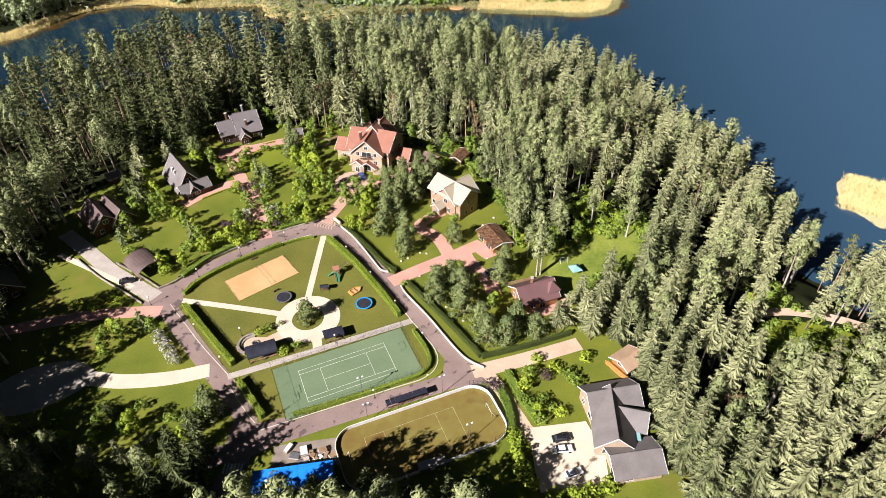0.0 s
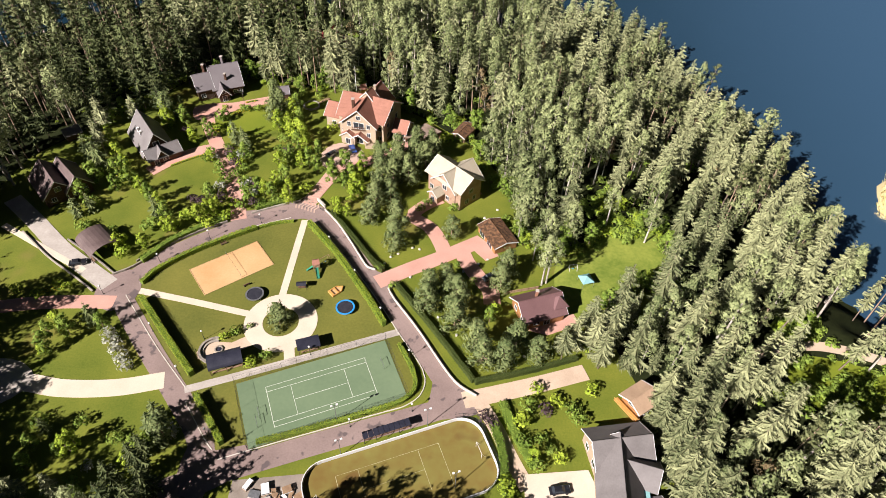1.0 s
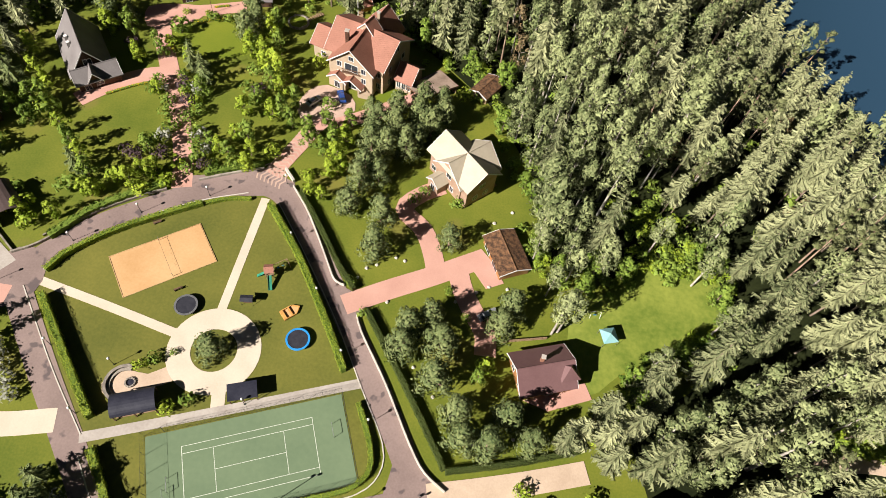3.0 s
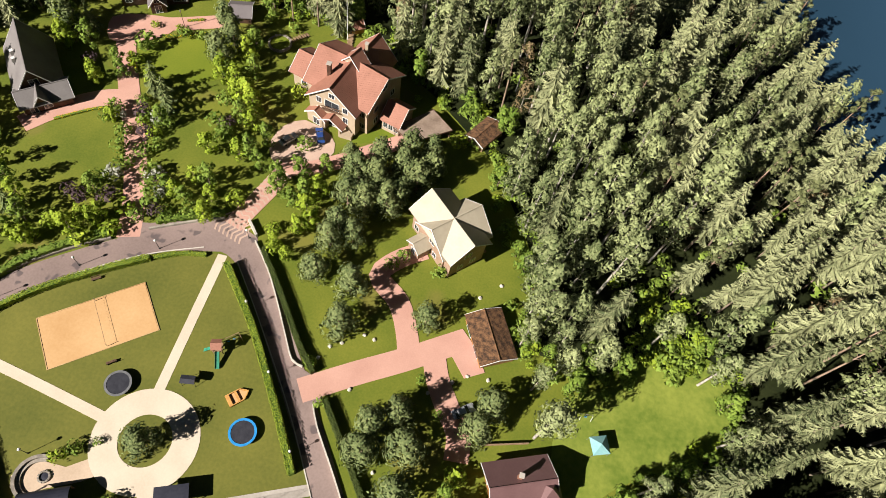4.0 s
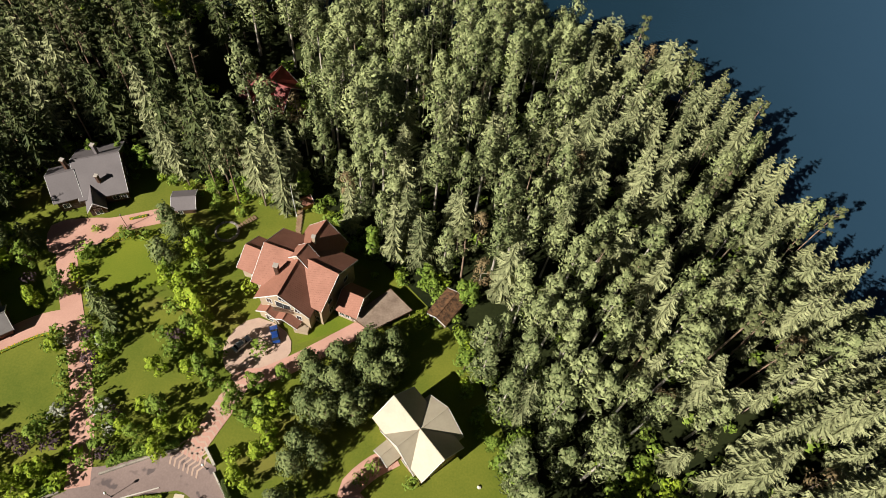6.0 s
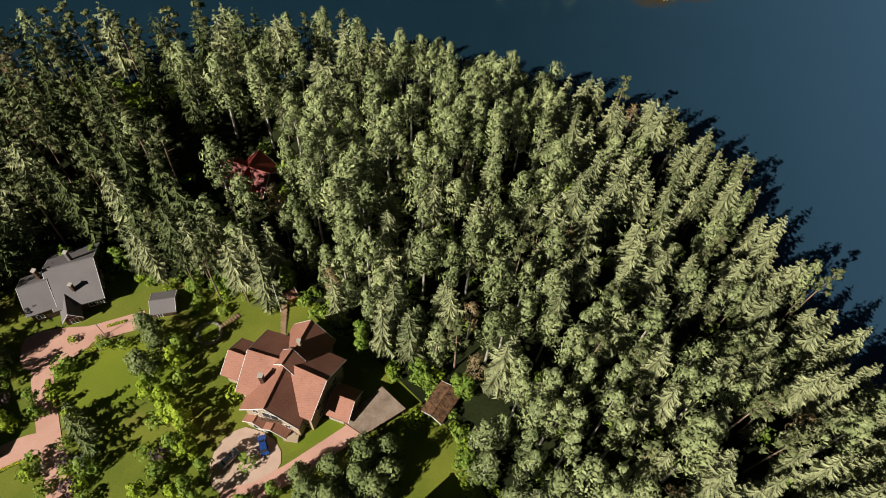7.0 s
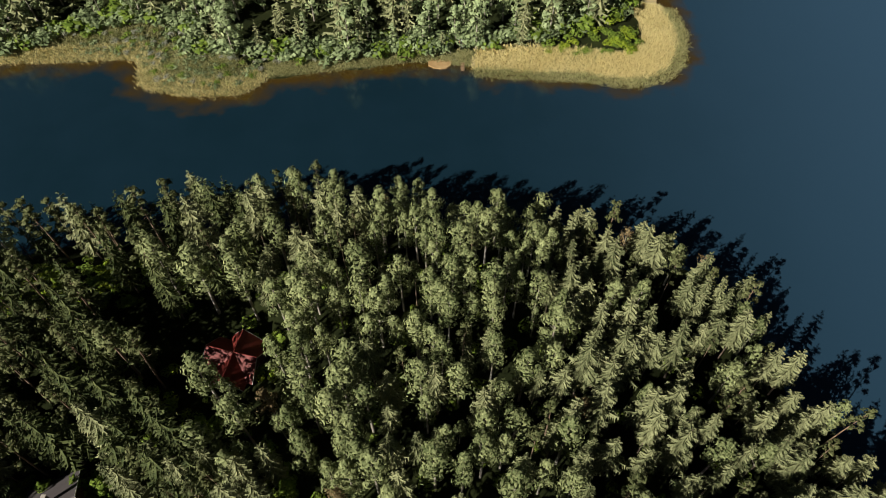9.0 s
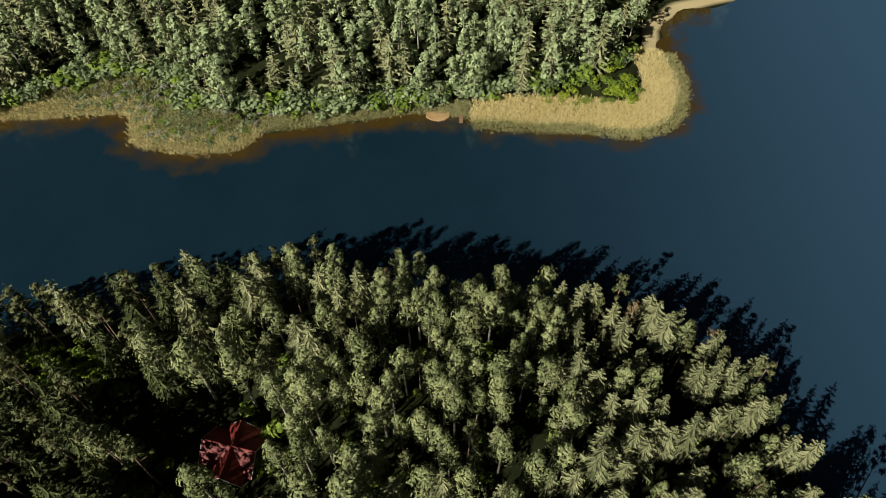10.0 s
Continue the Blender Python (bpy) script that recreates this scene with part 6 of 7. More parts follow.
for pts in ([(-82.2, 134.2), (-68, 119.8), (-56.4, 109.2)], [(-55, 105.6), (-47.6, 97.4), (-45, 95)], [(-80.4, 138.6), (-78, 144.6), (-72, 151.4), (-63, 159.4), (-56, 164.4), (-47.6, 168.8)],
            [(-40, 168), (-30.4, 157.2), (-18.6, 143), (-9.6, 130.6), (-2.4, 120.6), (-1.6, 115), (-4.6, 110.8), (-11.6, 107.4), (-34, 97.2), (-43, 93)]):
    wall_line("kerb", "pale stone kerb of the park road", pts, 0.22, 0.2, KERB)
for pts in ([(-84.6, 146), (-75, 158.6)], [(-91, 134.2), (-98, 138.4), (-109, 144.6), (-121, 153)], [(-88.6, 141), (-96, 145.6), (-107, 151.6)]):
    wall_line("garden_wall", "low pale garden wall", pts, 0.35, 0.6, STONE)


# ---- the ring's things ----
def box_part(name, parent, m, dims, material, bevel=0.0, label=""):
    bm = box(bmesh.new(), *dims, bevel)
    bm.transform(m)
    return part(name, bm, material, parent, label)


def rod_part(name, parent, m, a, b, r, material, r1=None, sides=8):
    bm = rod(bmesh.new(), a, b, r, r1, sides)
    bm.transform(m)
    return part(name, bm, material, parent)


# sand court
SAND_C, SAND_ANG = (-58.3, 147.3), 41.6
m = turned(*SAND_C, SAND_ANG)
pit = thing("sand_court", "orange sand volleyball court with plank edging", "volleyball court")
box_part("sand", pit, m, (-9.7, 9.7, -5.35, 5.35, 0.0, 0.13), SAND)
for dims in ((-9.9, 9.9, 5.35, 5.5, 0, 0.19), (-9.9, 9.9, -5.5, -5.35, 0, 0.19), (-9.9, -9.75, -5.35, 5.35, 0, 0.19), (9.75, 9.9, -5.35, 5.35, 0, 0.19)):
    box_part("edging", pit, m, dims, SHORE_SAND)
net = thing("volleyball_net", "sagging volleyball net on two thin posts", "net")
for y in (-5.0, 5.0):
    rod_part("post", net, m, (0.6, y, 0), (0.6, y, 1.5), 0.05, METAL)
bm = bmesh.new()
for z in (1.3,):
    box(bm, 0.58, 0.62, -5, 5, z - 0.012, z + 0.012)
for y in np.linspace(-5, 5, 30):
    box(bm, 0.595, 0.605, y - 0.005, y + 0.005, 0.9, 1.3)
bm.transform(m)
part("netting", bm, BLACK_NET, net)


def bench(x, y, angle, label="dark wooden park bench"):
    b = thing("bench", label, "bench", None, "park benches")
    m = turned(x, y, angle, 0.06)
    for k in range(3):
        box_part("slat", b, m, (-0.9, 0.9, -0.25 + 0.17 * k, -0.11 + 0.17 * k, 0.42, 0.46), BROWN_WOOD)
    for k in range(2):
        box_part("backrest", b, m, (-0.9, 0.9, 0.27, 0.31, 0.58 + 0.17 * k, 0.7 + 0.17 * k), BROWN_WOOD)
    for x0 in (-0.75, 0.68):
        box_part("leg", b, m, (x0, x0 + 0.07, -0.25, 0.3, 0.0, 0.42), DARK_METAL)
    return b


for x, y, a in ((-52.2, 141.4, 221), (-63.4, 155.6, 41)):
    bench(x, y, a)


def trampoline(x, y, r, rim_mat, label, netted=False):
    t = thing("trampoline", label, "trampoline", None, "trampolines")
    m = turned(x, y, 10, 0.06)
    bm = lathe(bmesh.new(), ((0.01, 0.88), (r * 0.86, 0.88), (r * 0.86, 0.9), (0.01, 0.9)), 32)
    bm.transform(m)
    part("mat", bm, BLACK_NET, t)
    bm = bmesh.new()
    ring = [(r * 0.93 * math.cos(a), r * 0.93 * math.sin(a)) for a in np.linspace(0, 2 * math.pi, 40, endpoint=False)]
    band(bm, ring, r * 0.085, r * 0.085, 0.86, 0.95, True)
    bm.transform(m)
    part("rim_pad", bm, rim_mat, t)
    for k in range(8):
        a = 2 * math.pi * k / 8
        c, s = math.cos(a), math.sin(a)
        rod_part("leg", t, m, (r * 0.93 * c, r * 0.93 * s, 0), (r * 0.93 * c, r * 0.93 * s, 0.88), 0.035, METAL)
    return t


trampoline(-48.9, 138.1, 2.35, METAL, "round black trampoline with grey rim on the lawn")
trampoline(-24.5, 136.6, 2.45, BLUE, "round black trampoline with bright blue rim", True)

# play tower with slide and swings
m = turned(-35.2, 149.6, 20, 0.06)
play = thing("play_tower", "wooden play tower with green slide and swing frame", "play tower")
for x in (-0.8, 0.8):
    for y in (-0.8, 0.8):
        box_part("post", play, m, (x - 0.07, x + 0.07, y - 0.07, y + 0.07, 0, 3.0), WOOD)
box_part("platform", play, m, (-0.9, 0.9, -0.9, 0.9, 1.4, 1.5), WOOD)
for s in (1, -1):
    bm = sheet(bmesh.new(), [(-1.0, 0, 3.6), (1.0, 0, 3.6), (1.0, s * 1.1, 2.8), (-1.0, s * 1.1, 2.8)], 0.06)
    bm.transform(m)
    part("roof", bm, ROOF_RED, play)
bm = bmesh.new()
sheet(bm, [(-0.35, -0.9, 1.5), (0.35, -0.9, 1.5), (0.35, -3.8, 0.2), (-0.35, -3.8, 0.2)], 0.06)
for x in (-0.4, 0.36):
    sheet(bm, [(x, -0.9, 1.75), (x + 0.05, -0.9, 1.75), (x + 0.05, -3.8, 0.42), (x, -3.8, 0.42)], 0.3)
bm.transform(m)
part("slide", bm, GREEN_PLASTIC, play, "green plastic slide")
bm = bmesh.new()
sheet(bm, [(-0.9, -0.3, 1.5), (-0.9, 0.3, 1.5), (-2.8, 0.3, 0.1), (-2.8, -0.3, 0.1)], 0.08)
bm.transform(m)
part("ramp", bm, GREEN_PLASTIC, play, "green climbing ramp")
rod_part("swing_beam", play, m, (0.8, 1.0, 2.5), (3.8, 2.4, 2.5), 0.07, WOOD)
for dx, dy in ((-0.5, 0.9), (0.5, -0.9)):
    rod_part("swing_leg", play, m, (3.8, 2.4, 2.5), (3.8 + dx, 2.4 + dy, 0), 0.06, WOOD)
for t in (0.3, 0.65):
    x, y = 0.8 + 3.0 * t, 1.0 + 1.4 * t
    box_part("swing_seat", play, m, (x - 0.25, x + 0.25, y - 0.1, y + 0.1, 0.5, 0.54), BLUE)
    for k in (-0.22, 0.22):
        rod_part("chain", play, m, (x + k, y, 0.54), (x + k, y, 2.5), 0.012, METAL, sides=4)

# sandbox shaped like a boat
m = turned(-28.2, 142.3, 48, 0.06)
boat = thing("sandbox_boat", "orange wooden sandbox shaped like a boat", "sandbox")
hull = [(-1.8, -1.1), (0.9, -1.1), (2.2, 0), (0.9, 1.1), (-1.8, 1.1)]
for i in range(5):
    p, q = hull[i], hull[(i + 1) % 5]
    bm = band(bmesh.new(), [p, q], 0.1, 0.1, 0, 0.5)
    bm.transform(m)
    part("board", bm, BRIGHT_WOOD, boat)
bm = slab(bmesh.new(), [(x * 0.93, y * 0.9) for x, y in hull], 0, 0.2)
bm.transform(m)
part("sand", bm, SAND, boat)
box_part("seat", boat, m, (-0.2, 0.2, -1.05, 1.05, 0.5, 0.56), BRIGHT_WOOD)
box_part("seat", boat, m, (-1.75, -1.2, -1.05, 1.05, 0.5, 0.56), BRIGHT_WOOD)

# hammock swing with dark canopy
m = turned(-37.4, 142.2, 12, 0.06)
swing = thing("canopy_swing", "garden swing seat under a dark canopy", "garden swing")
for s in (1, -1):
    bm = sheet(bmesh.new(), [(-1.3, 0, 2.15), (1.3, 0, 2.15), (1.3, s * 0.8, 1.9), (-1.3, s * 0.8, 1.9)], 0.04)
    bm.transform(m)
    part("canopy", bm, BLACK_NET, swing)
for x in (-1.2, 1.2):
    for y in (-0.7, 0.7):
        rod_part("leg", swing, m, (x, y * 0.2, 2.1), (x, y, 0), 0.04, DARK_METAL)
box_part("seat", swing, m, (-0.95, 0.95, -0.3, 0.3, 0.5, 0.58), BROWN_WOOD)
box_part("backrest", swing, m, (-0.95, 0.95, 0.28, 0.34, 0.58, 1.1), BROWN_WOOD)

# fire place
fire = thing("fire_pit", "round stone fire pit with dark ashes", "fire pit")
m = turned(-52.4, 120.4, 0, 0.1)
for k in range(12):
    a = 2 * math.pi * k / 12
    bm = box(bmesh.new(), 0.72, 1.05, -0.2, 0.2, 0, 0.32, 0.04)
    bm.transform(m @ pose(0, 0, 0, 0, 0, math.degrees(a)))
    part("stone", bm, STONE, fire)
bm = lathe(bmesh.new(), ((0.01, 0), (0.75, 0), (0.7, 0.1), (0.01, 0.14)), 16)
bm.transform(m)
part("ash_bed", bm, ROOF_BLACK, fire)
seat = thing("curved_bench", "curved rough stone bench round the fire place", "stone bench")
arc = [(-53 + 3.2 * math.cos(a), 119.9 + 3.0 * math.sin(a)) for a in np.linspace(radians(95), radians(255), 15)]
for rr, zz in ((0.0, 0.45), (0.6, 0.85)):
    part("seat_step", band(bmesh.new(), [(x + rr * math.cos(a), y + rr * math.sin(a)) for (x, y), a in zip(arc, np.linspace(radians(95), radians(255), 15))], 0.28, 0.28, 0, zz), STONE, seat)


def lamp(x, y, high=3.2):
    l = thing("street_lamp", "slim dark lamp post with a white globe", "street lamp", None, "park lamps")
    m = turned(x, y, 0)
    rod_part("post", l, m, (0, 0, 0), (0, 0, high), 0.06, DARK_METAL, 0.045)
    bm = bmesh.new()
    bmesh.ops.create_uvsphere(bm, u_segments=12, v_segments=8, radius=0.28)
    bm.transform(m @ pose(0, 0, high + 0.22))
    part("globe", bm, WHITE, l)
    bm = lathe(bmesh.new(), ((0.16, 0), (0.16, 0.25), (0.07, 0.4), (0.05, 0.4)), 10)
    bm.transform(m)
    part("foot", bm, DARK_METAL, l)
    return l


for x, y in ((-78.2, 146.6), (-68, 157.2), (-55.6, 165.6), (-33.6, 159.2), (-24, 147.6), (-15, 135.6), (-57, 123), (-59.2, 112.6), (-70.4, 123.8), (-6, 123.6), (-47, 98), (-16.6, 103.8), (-3.4, 109.2), (-88, 133.8), (-30, 121.6), (-40, 173.8)):
    lamp(x, y)

def light_mast(x, y, angle, high=7.0):
    """A slim mast with a cross arm and two floodlights."""
    l = thing("light_mast", "slim grey mast with two white floodlights", "light mast", None, "court light masts")
    m = turned(x, y, angle)
    rod_part("post", l, m, (0, 0, 0), (0, 0, high), 0.09, METAL, 0.06)
    rod_part("arm", l, m, (-0.7, 0, high - 0.1), (0.7, 0, high - 0.1), 0.05, METAL)
    for k in (-0.6, 0.6):
        box_part("floodlight", l, m, (k - 0.24, k + 0.24, -0.2, 0.12, high, high + 0.34), WHITE, 0.03)
    return l


for x, y, angle in ((0.5, 106.1, 25), (-17.2, 96.9, 25), (7.8, 92.6, 205), (-19.8, 104.7, 27)):
    light_mast(x, y, angle)

# ---- tennis court ----
C, ANG = (-25.0, 112.0), 27.0
m = turned(*C, ANG)
tagged(box_part("court_surface", None, m, (-18.2, 18.2, -8.7, 8.7, 0, 0.13), COURT), "worn sage-green tennis court surface", "court", kind="structure")
lines = thing("court_lines", "white painted tennis court lines", "court lines", kind="structure")
L, W2, SW = 11.885, 5.485, 4.115
for x0, x1, y0, y1 in ((-L, L, W2 - 0.1, W2), (-L, L, -W2, -W2 + 0.1), (-L, L, SW - 0.1, SW), (-L, L, -SW, -SW + 0.1), (-L - 0.12, -L, -W2, W2), (L, L + 0.12, -W2, W2), (-6.45, -6.35, -SW + 0.02, SW - 0.12), (6.35, 6.45, -SW + 0.02, SW - 0.12), (-6.34, 6.34, -0.05, 0.05)):
    box_part("line", lines, m, (x0, x1, y0, y1, 0.13, 0.138), LINE)
fence = thing("court_fence", "tall thin wire fence round the tennis court", "fence")
corners = [(-18.4, -8.9), (18.4, -8.9), (18.4, 8.9), (-18.4, 8.9)]
for i in range(4):
    (x0, y0), (x1, y1) = corners[i], corners[(i + 1) % 4]
    n = 10 if i % 2 == 0 else 5
    for k in range(n):
        t = k / n
        x, y = x0 + (x1 - x0) * t, y0 + (y1 - y0) * t
        rod_part("fence_post", fence, m, (x, y, 0), (x, y, 3.0), 0.03, DARK_METAL, sides=6)
    for z in (0.15, 3.0):
        rod_part("rail", fence, m, (x0, y0, z), (x1, y1, z), 0.018, DARK_METAL, sides=5)
    bm = bmesh.new()
    k = int(math.dist((x0, y0), (x1, y1)) / 0.35)
    for j in range(k):
        a, b = Vector((x0, y0, 0.15)).lerp(Vector((x1, y1, 0.15)), j / k), Vector((x0, y0, 3.0)).lerp(Vector((x1, y1, 3.0)), min(1, (j + 3) / k))
        rod(bm, a, b, 0.005, sides=3)
        a, b = Vector((x0, y0, 3.0)).lerp(Vector((x1, y1, 3.0)), j / k), Vector((x0, y0, 0.15)).lerp(Vector((x1, y1, 0.15)), min(1, (j + 3) / k))
        rod(bm, a, b, 0.005, sides=3)
    bm.transform(m)
    tagged(part("wire_mesh", bm, DARK_METAL, fence), kind="stuff")
for x, y in ((-14.6, -1), (-15.4, -3), (15.4, 2)):
    g = thing("practice_frame", "thin metal practice frame on the court", "frame", None, "practice frames")
    for dy in (-1.3, 1.3):
        rod_part("post", g, m, (x, y + dy, 0.13), (x, y + dy, 1.4), 0.04, METAL)
    rod_part("bar", g, m, (x, y - 1.3, 1.4), (x, y + 1.3, 1.4), 0.04, METAL)

# ---- rink ----
FADED = surface("faded_line_paint", (0.20, 0.17, 0.06), (0.42, 0.39, 0.22), 0.5, 0.85, 0.1)
RC, RANG = (-3.6, 93.4), 25.6
m = turned(*RC, RANG)
HX, HY, RR = 20.0, 8.6, 5.0


def rounded(hx, hy, r, n=8):
    out = []
    for cx, cy, a0 in ((hx - r, hy - r, 0), (-hx + r, hy - r, 90), (-hx + r, -hy + r, 180), (hx - r, -hy + r, 270)):
        out += [(cx + r * math.cos(radians(a0 + 90 * k / n)), cy + r * math.sin(radians(a0 + 90 * k / n))) for k in range(n + 1)]
    return out


bm = slab(bmesh.new(), rounded(HX, HY, RR), 0, 0.13)
bm.transform(m)
tagged(part("rink_surface", bm, RINK), "worn olive-brown turf of the sports rink", "court", kind="structure")
lines = thing("rink_lines", "faded white lines on the rink turf", "court lines", kind="structure")
for x0, x1, y0, y1 in ((-13.05, -12.95, -4.6, 4.8), (-8.2, -8.1, -4.6, 4.8), (5.2, 5.3, -4.6, 4.8), (9.95, 10.05, -5.2, 4.8), (-8.08, 5.18, 0.05, 0.14), (-12.93, 9.93, 4.81, 4.89)):
    box_part("line", lines, m, (x0, x1, y0, y1, 0.13, 0.138), FADED)
boards = thing("rink_boards", "white rink boards with a pale top rail", "rink boards")
ring = rounded(HX + 0.15, HY + 0.15, RR + 0.15)
for i in range(0, len(ring)):
    p, q = ring[i], ring[(i + 1) % len(ring)]
    n = max(1, round(math.dist(p, q) / 2.6))
    for k in range(n):
        a = (p[0] + (q[0] - p[0]) * k / n, p[1] + (q[1] - p[1]) * k / n)
        b = (p[0] + (q[0] - p[0]) * (k + 1) / n, p[1] + (q[1] - p[1]) * (k + 1) / n)
        bm = band(bmesh.new(), [a, b], 0.09, 0.09, 0, 1.1)
        bm.transform(m)
        part("board", bm, WHITE, boards)
fence = thing("rink_fence", "dark wire fence on the end of the rink", "fence")
end = [p for p in ring if p[0] > HX - RR - 0.2]
end = sorted(end, key=lambda p: p[1])
for p, q in zip(end, end[1:]):
    rod_part("fence_post", fence, m, (p[0] + 0.25, p[1], 0), (p[0] + 0.25, p[1], 3.0), 0.045, DARK_METAL, sides=6)
    for z in (1.9, 2.9):
        rod_part("rail", fence, m, (p[0] + 0.25, p[1], z), (q[0] + 0.25, q[1], z), 0.03, DARK_METAL, sides=5)
for x, s in ((-17.6, 1), (17.6, -1)):
    g = thing("goal", "small white hockey goal with netting", "goal", None, "rink goals")
    for y in (-1.5, 1.5):
        rod_part("post", g, m, (x, y, 0.13), (x, y, 2.0), 0.05, WHITE)
        rod_part("stay", g, m, (x, y, 2.0), (x - s * 1.0, y, 0.13), 0.03, WHITE)
    rod_part("crossbar", g, m, (x, -1.5, 2.0), (x, 1.5, 2.0), 0.05, WHITE)

# spectators' stand with a black roof
m = turned(-8.2, 103.1, 25.6, 0.1)
stand = thing("spectator_stand", "long low stand with a black lattice roof", "stand")
for k in range(9):
    box_part("roof_panel", stand, m, (-5.4 + 1.2 * k, -5.4 + 1.2 * k + 1.12, -0.9, 0.9, 2.25, 2.33), ROOF_BLACK)
for x in (-5.3, -2.6, 0, 2.6, 5.3):
    for y in (-0.8, 0.8):
        box_part("post", stand, m, (x - 0.05, x + 0.05, y - 0.05, y + 0.05, 0, 2.25), DARK_METAL)
for y, z in ((-0.2, 0.45), (0.4, 0.85)):
    box_part("bench_row", stand, m, (-5.2, 5.2, y - 0.18, y + 0.18, z, z + 0.06), BROWN_WOOD)

# container, blue-sheeted store and the builders' yard
m = turned(-0.6, 85.6, 22, 0.02)
c = thing("equipment_box", "long low grey equipment box with a pale lid", "equipment box")
box_part("body", c, m, (-3.1, 3.1, -0.95, 0.95, 0.1, 1.5), METAL, 0.05)
box_part("roof", c, m, (-3.25, 3.25, -1.1, 1.1, 1.5, 1.62), CONCRETE, 0.03)
box_part("door", c, m, (-0.5, 0.5, -1.0, -0.95, 0.12, 1.4), WHITE)
m = turned(-31.2, 79.6, 12, 0.02)
c = thing("store_shed", "long store shed with a bright blue sheet roof", "shed")
box_part("body", c, m, (-8.6, 8.6, -2.4, 2.4, 0, 2.5), METAL)
for k in range(9):
    x0 = -9.0 + 2.0 * k
    bm = sheet(bmesh.new(), [(x0, 2.7, 3.3), (x0 + 1.96, 2.7, 3.3), (x0 + 1.96, -2.8, 2.55), (x0, -2.8, 2.55)], 0.08)
    bm.transform(m)
    part("roof_sheet", bm, TARP, c)
yard_rng = np.random.default_rng(5)
for k in range(16):
    x, y = -36 + 13 * yard_rng.uniform(), 84.6 + 4.4 * yard_rng.uniform()
    m = turned(x, y, yard_rng.uniform(0, 180), 0.02)
    s = thing("material_stack", "stack of pale boards and blocks in the yard", "building material", None, "material stacks")
    w, d = yard_rng.uniform(0.5, 1.3), yard_rng.uniform(0.4, 0.9)
    for j in range(int(yard_rng.integers(2, 5))):
        box_part("plank_layer", s, m, (-w + 0.05 * j, w - 0.03 * j, -d, d - 0.05 * j, 0.22 * j, 0.22 * j + 0.2), (WHITE, WOOD, CONCRETE, METAL)[(k + j) % 4], 0.02)
flat_area("yard", [(-38, 83), (-38.4, 89), (-24, 92), (-22, 85)], GRAVEL, "gravel builders' yard", "yard", 0.05)
cross = thing("zebra_crossing", "white zebra crossing stripes on the road", "road marking", kind="structure")
for k in range(6):
    box_part("stripe", cross, turned(-46.4, 82.6, 4), (-2.4 + 0.8 * k, -1.95 + 0.8 * k, -1.3, 1.3, 0.11, 0.122), LINE)

# ---- cars ----
def car(x, y, angle, paint, label, z=0.13):
    c = thing("car", label, "car", None, "parked cars")
    m = turned(x, y, angle, z)
    bm = bmesh.new()
    prof = [(-2.2, 0.35), (-2.25, 0.75), (-2.1, 0.95), (-1.2, 1.0), (1.2, 0.98), (2.1, 0.82), (2.25, 0.6), (2.2, 0.35)]
    rings = [[bm.verts.new((px, s * (0.88 if 0.4 < pz < 0.95 else 0.82), pz)) for px, pz in prof] for s in (-1, 1)]
    bm.faces.new(rings[0])
    bm.faces.new(rings[1][::-1])
    for k in range(len(prof)):
        j = (k + 1) % len(prof)
        bm.faces.new((rings[0][k], rings[1][k], rings[1][j], rings[0][j]))
    bm.transform(m)
    part("body", bm, paint, c)
    bm = bmesh.new()
    low = [bm.verts.new(p) for p in ((-1.7, -0.78, 0.98), (1.05, -0.78, 0.98), (1.05, 0.78, 0.98), (-1.7, 0.78, 0.98))]
    top = [bm.verts.new(p) for p in ((-1.25, -0.62, 1.44), (0.35, -0.62, 1.44), (0.35, 0.62, 1.44), (-1.25, 0.62, 1.44))]
    bm.faces.new(top)
    for k in range(4):
        bm.faces.new((low[k], low[(k + 1) % 4], top[(k + 1) % 4], top[k]))
    bm.transform(m)
    part("windows", bm, GLASS, c)
    box_part("roof_panel", c, m, (-1.25, 0.35, -0.64, 0.64, 1.43, 1.49), paint, 0.02)
    for px in (-1.35, 1.4):
        for s in (-1, 1):
            rod_part("wheel", c, m, (px, s * 0.66, 0.32), (px, s * 0.9, 0.32), 0.32, RUBBER, sides=14)
    for s in (-0.55, 0.55):
        box_part("headlight", c, m, (2.16, 2.26, s - 0.18, s + 0.18, 0.6, 0.74), WHITE)
    return c


PAINT_SILVER = surface("silver_paint", (0.42, 0.43, 0.44), (0.55, 0.56, 0.57), 1.0, 0.25, 0, metal=0.5, spec=0.6)
PAINT_BLUE = surface("blue_paint", (0.01, 0.03, 0.13), (0.02, 0.06, 0.22), 1.0, 0.2, 0, spec=0.7)
PAINT_BLACK = surface("black_paint", (0.01, 0.01, 0.012), (0.025, 0.025, 0.03), 1.0, 0.2, 0, spec=0.7)
PAINT_WHITE = surface("white_car_paint", (0.66, 0.66, 0.66), (0.78, 0.78, 0.78), 1.0, 0.25, 0, spec=0.6)
car(-42.2, 200.4, 58, PAINT_SILVER, "silver car parked on the taupe forecourt")
car(-36.0, 204.0, 118, PAINT_BLUE, "dark blue car parked beside the porch")
car(12.4, 152.2, 40, PAINT_SILVER, "grey car parked in tree shade")
car(29.6, 94.2, 12, PAINT_BLACK, "black car parked on the pale yard")
car(29.8, 91.2, 10, PAINT_WHITE, "white car parked on the pale yard")
car(31.6, 85.2, 24, PAINT_WHITE, "white car with open boot on the pale yard")
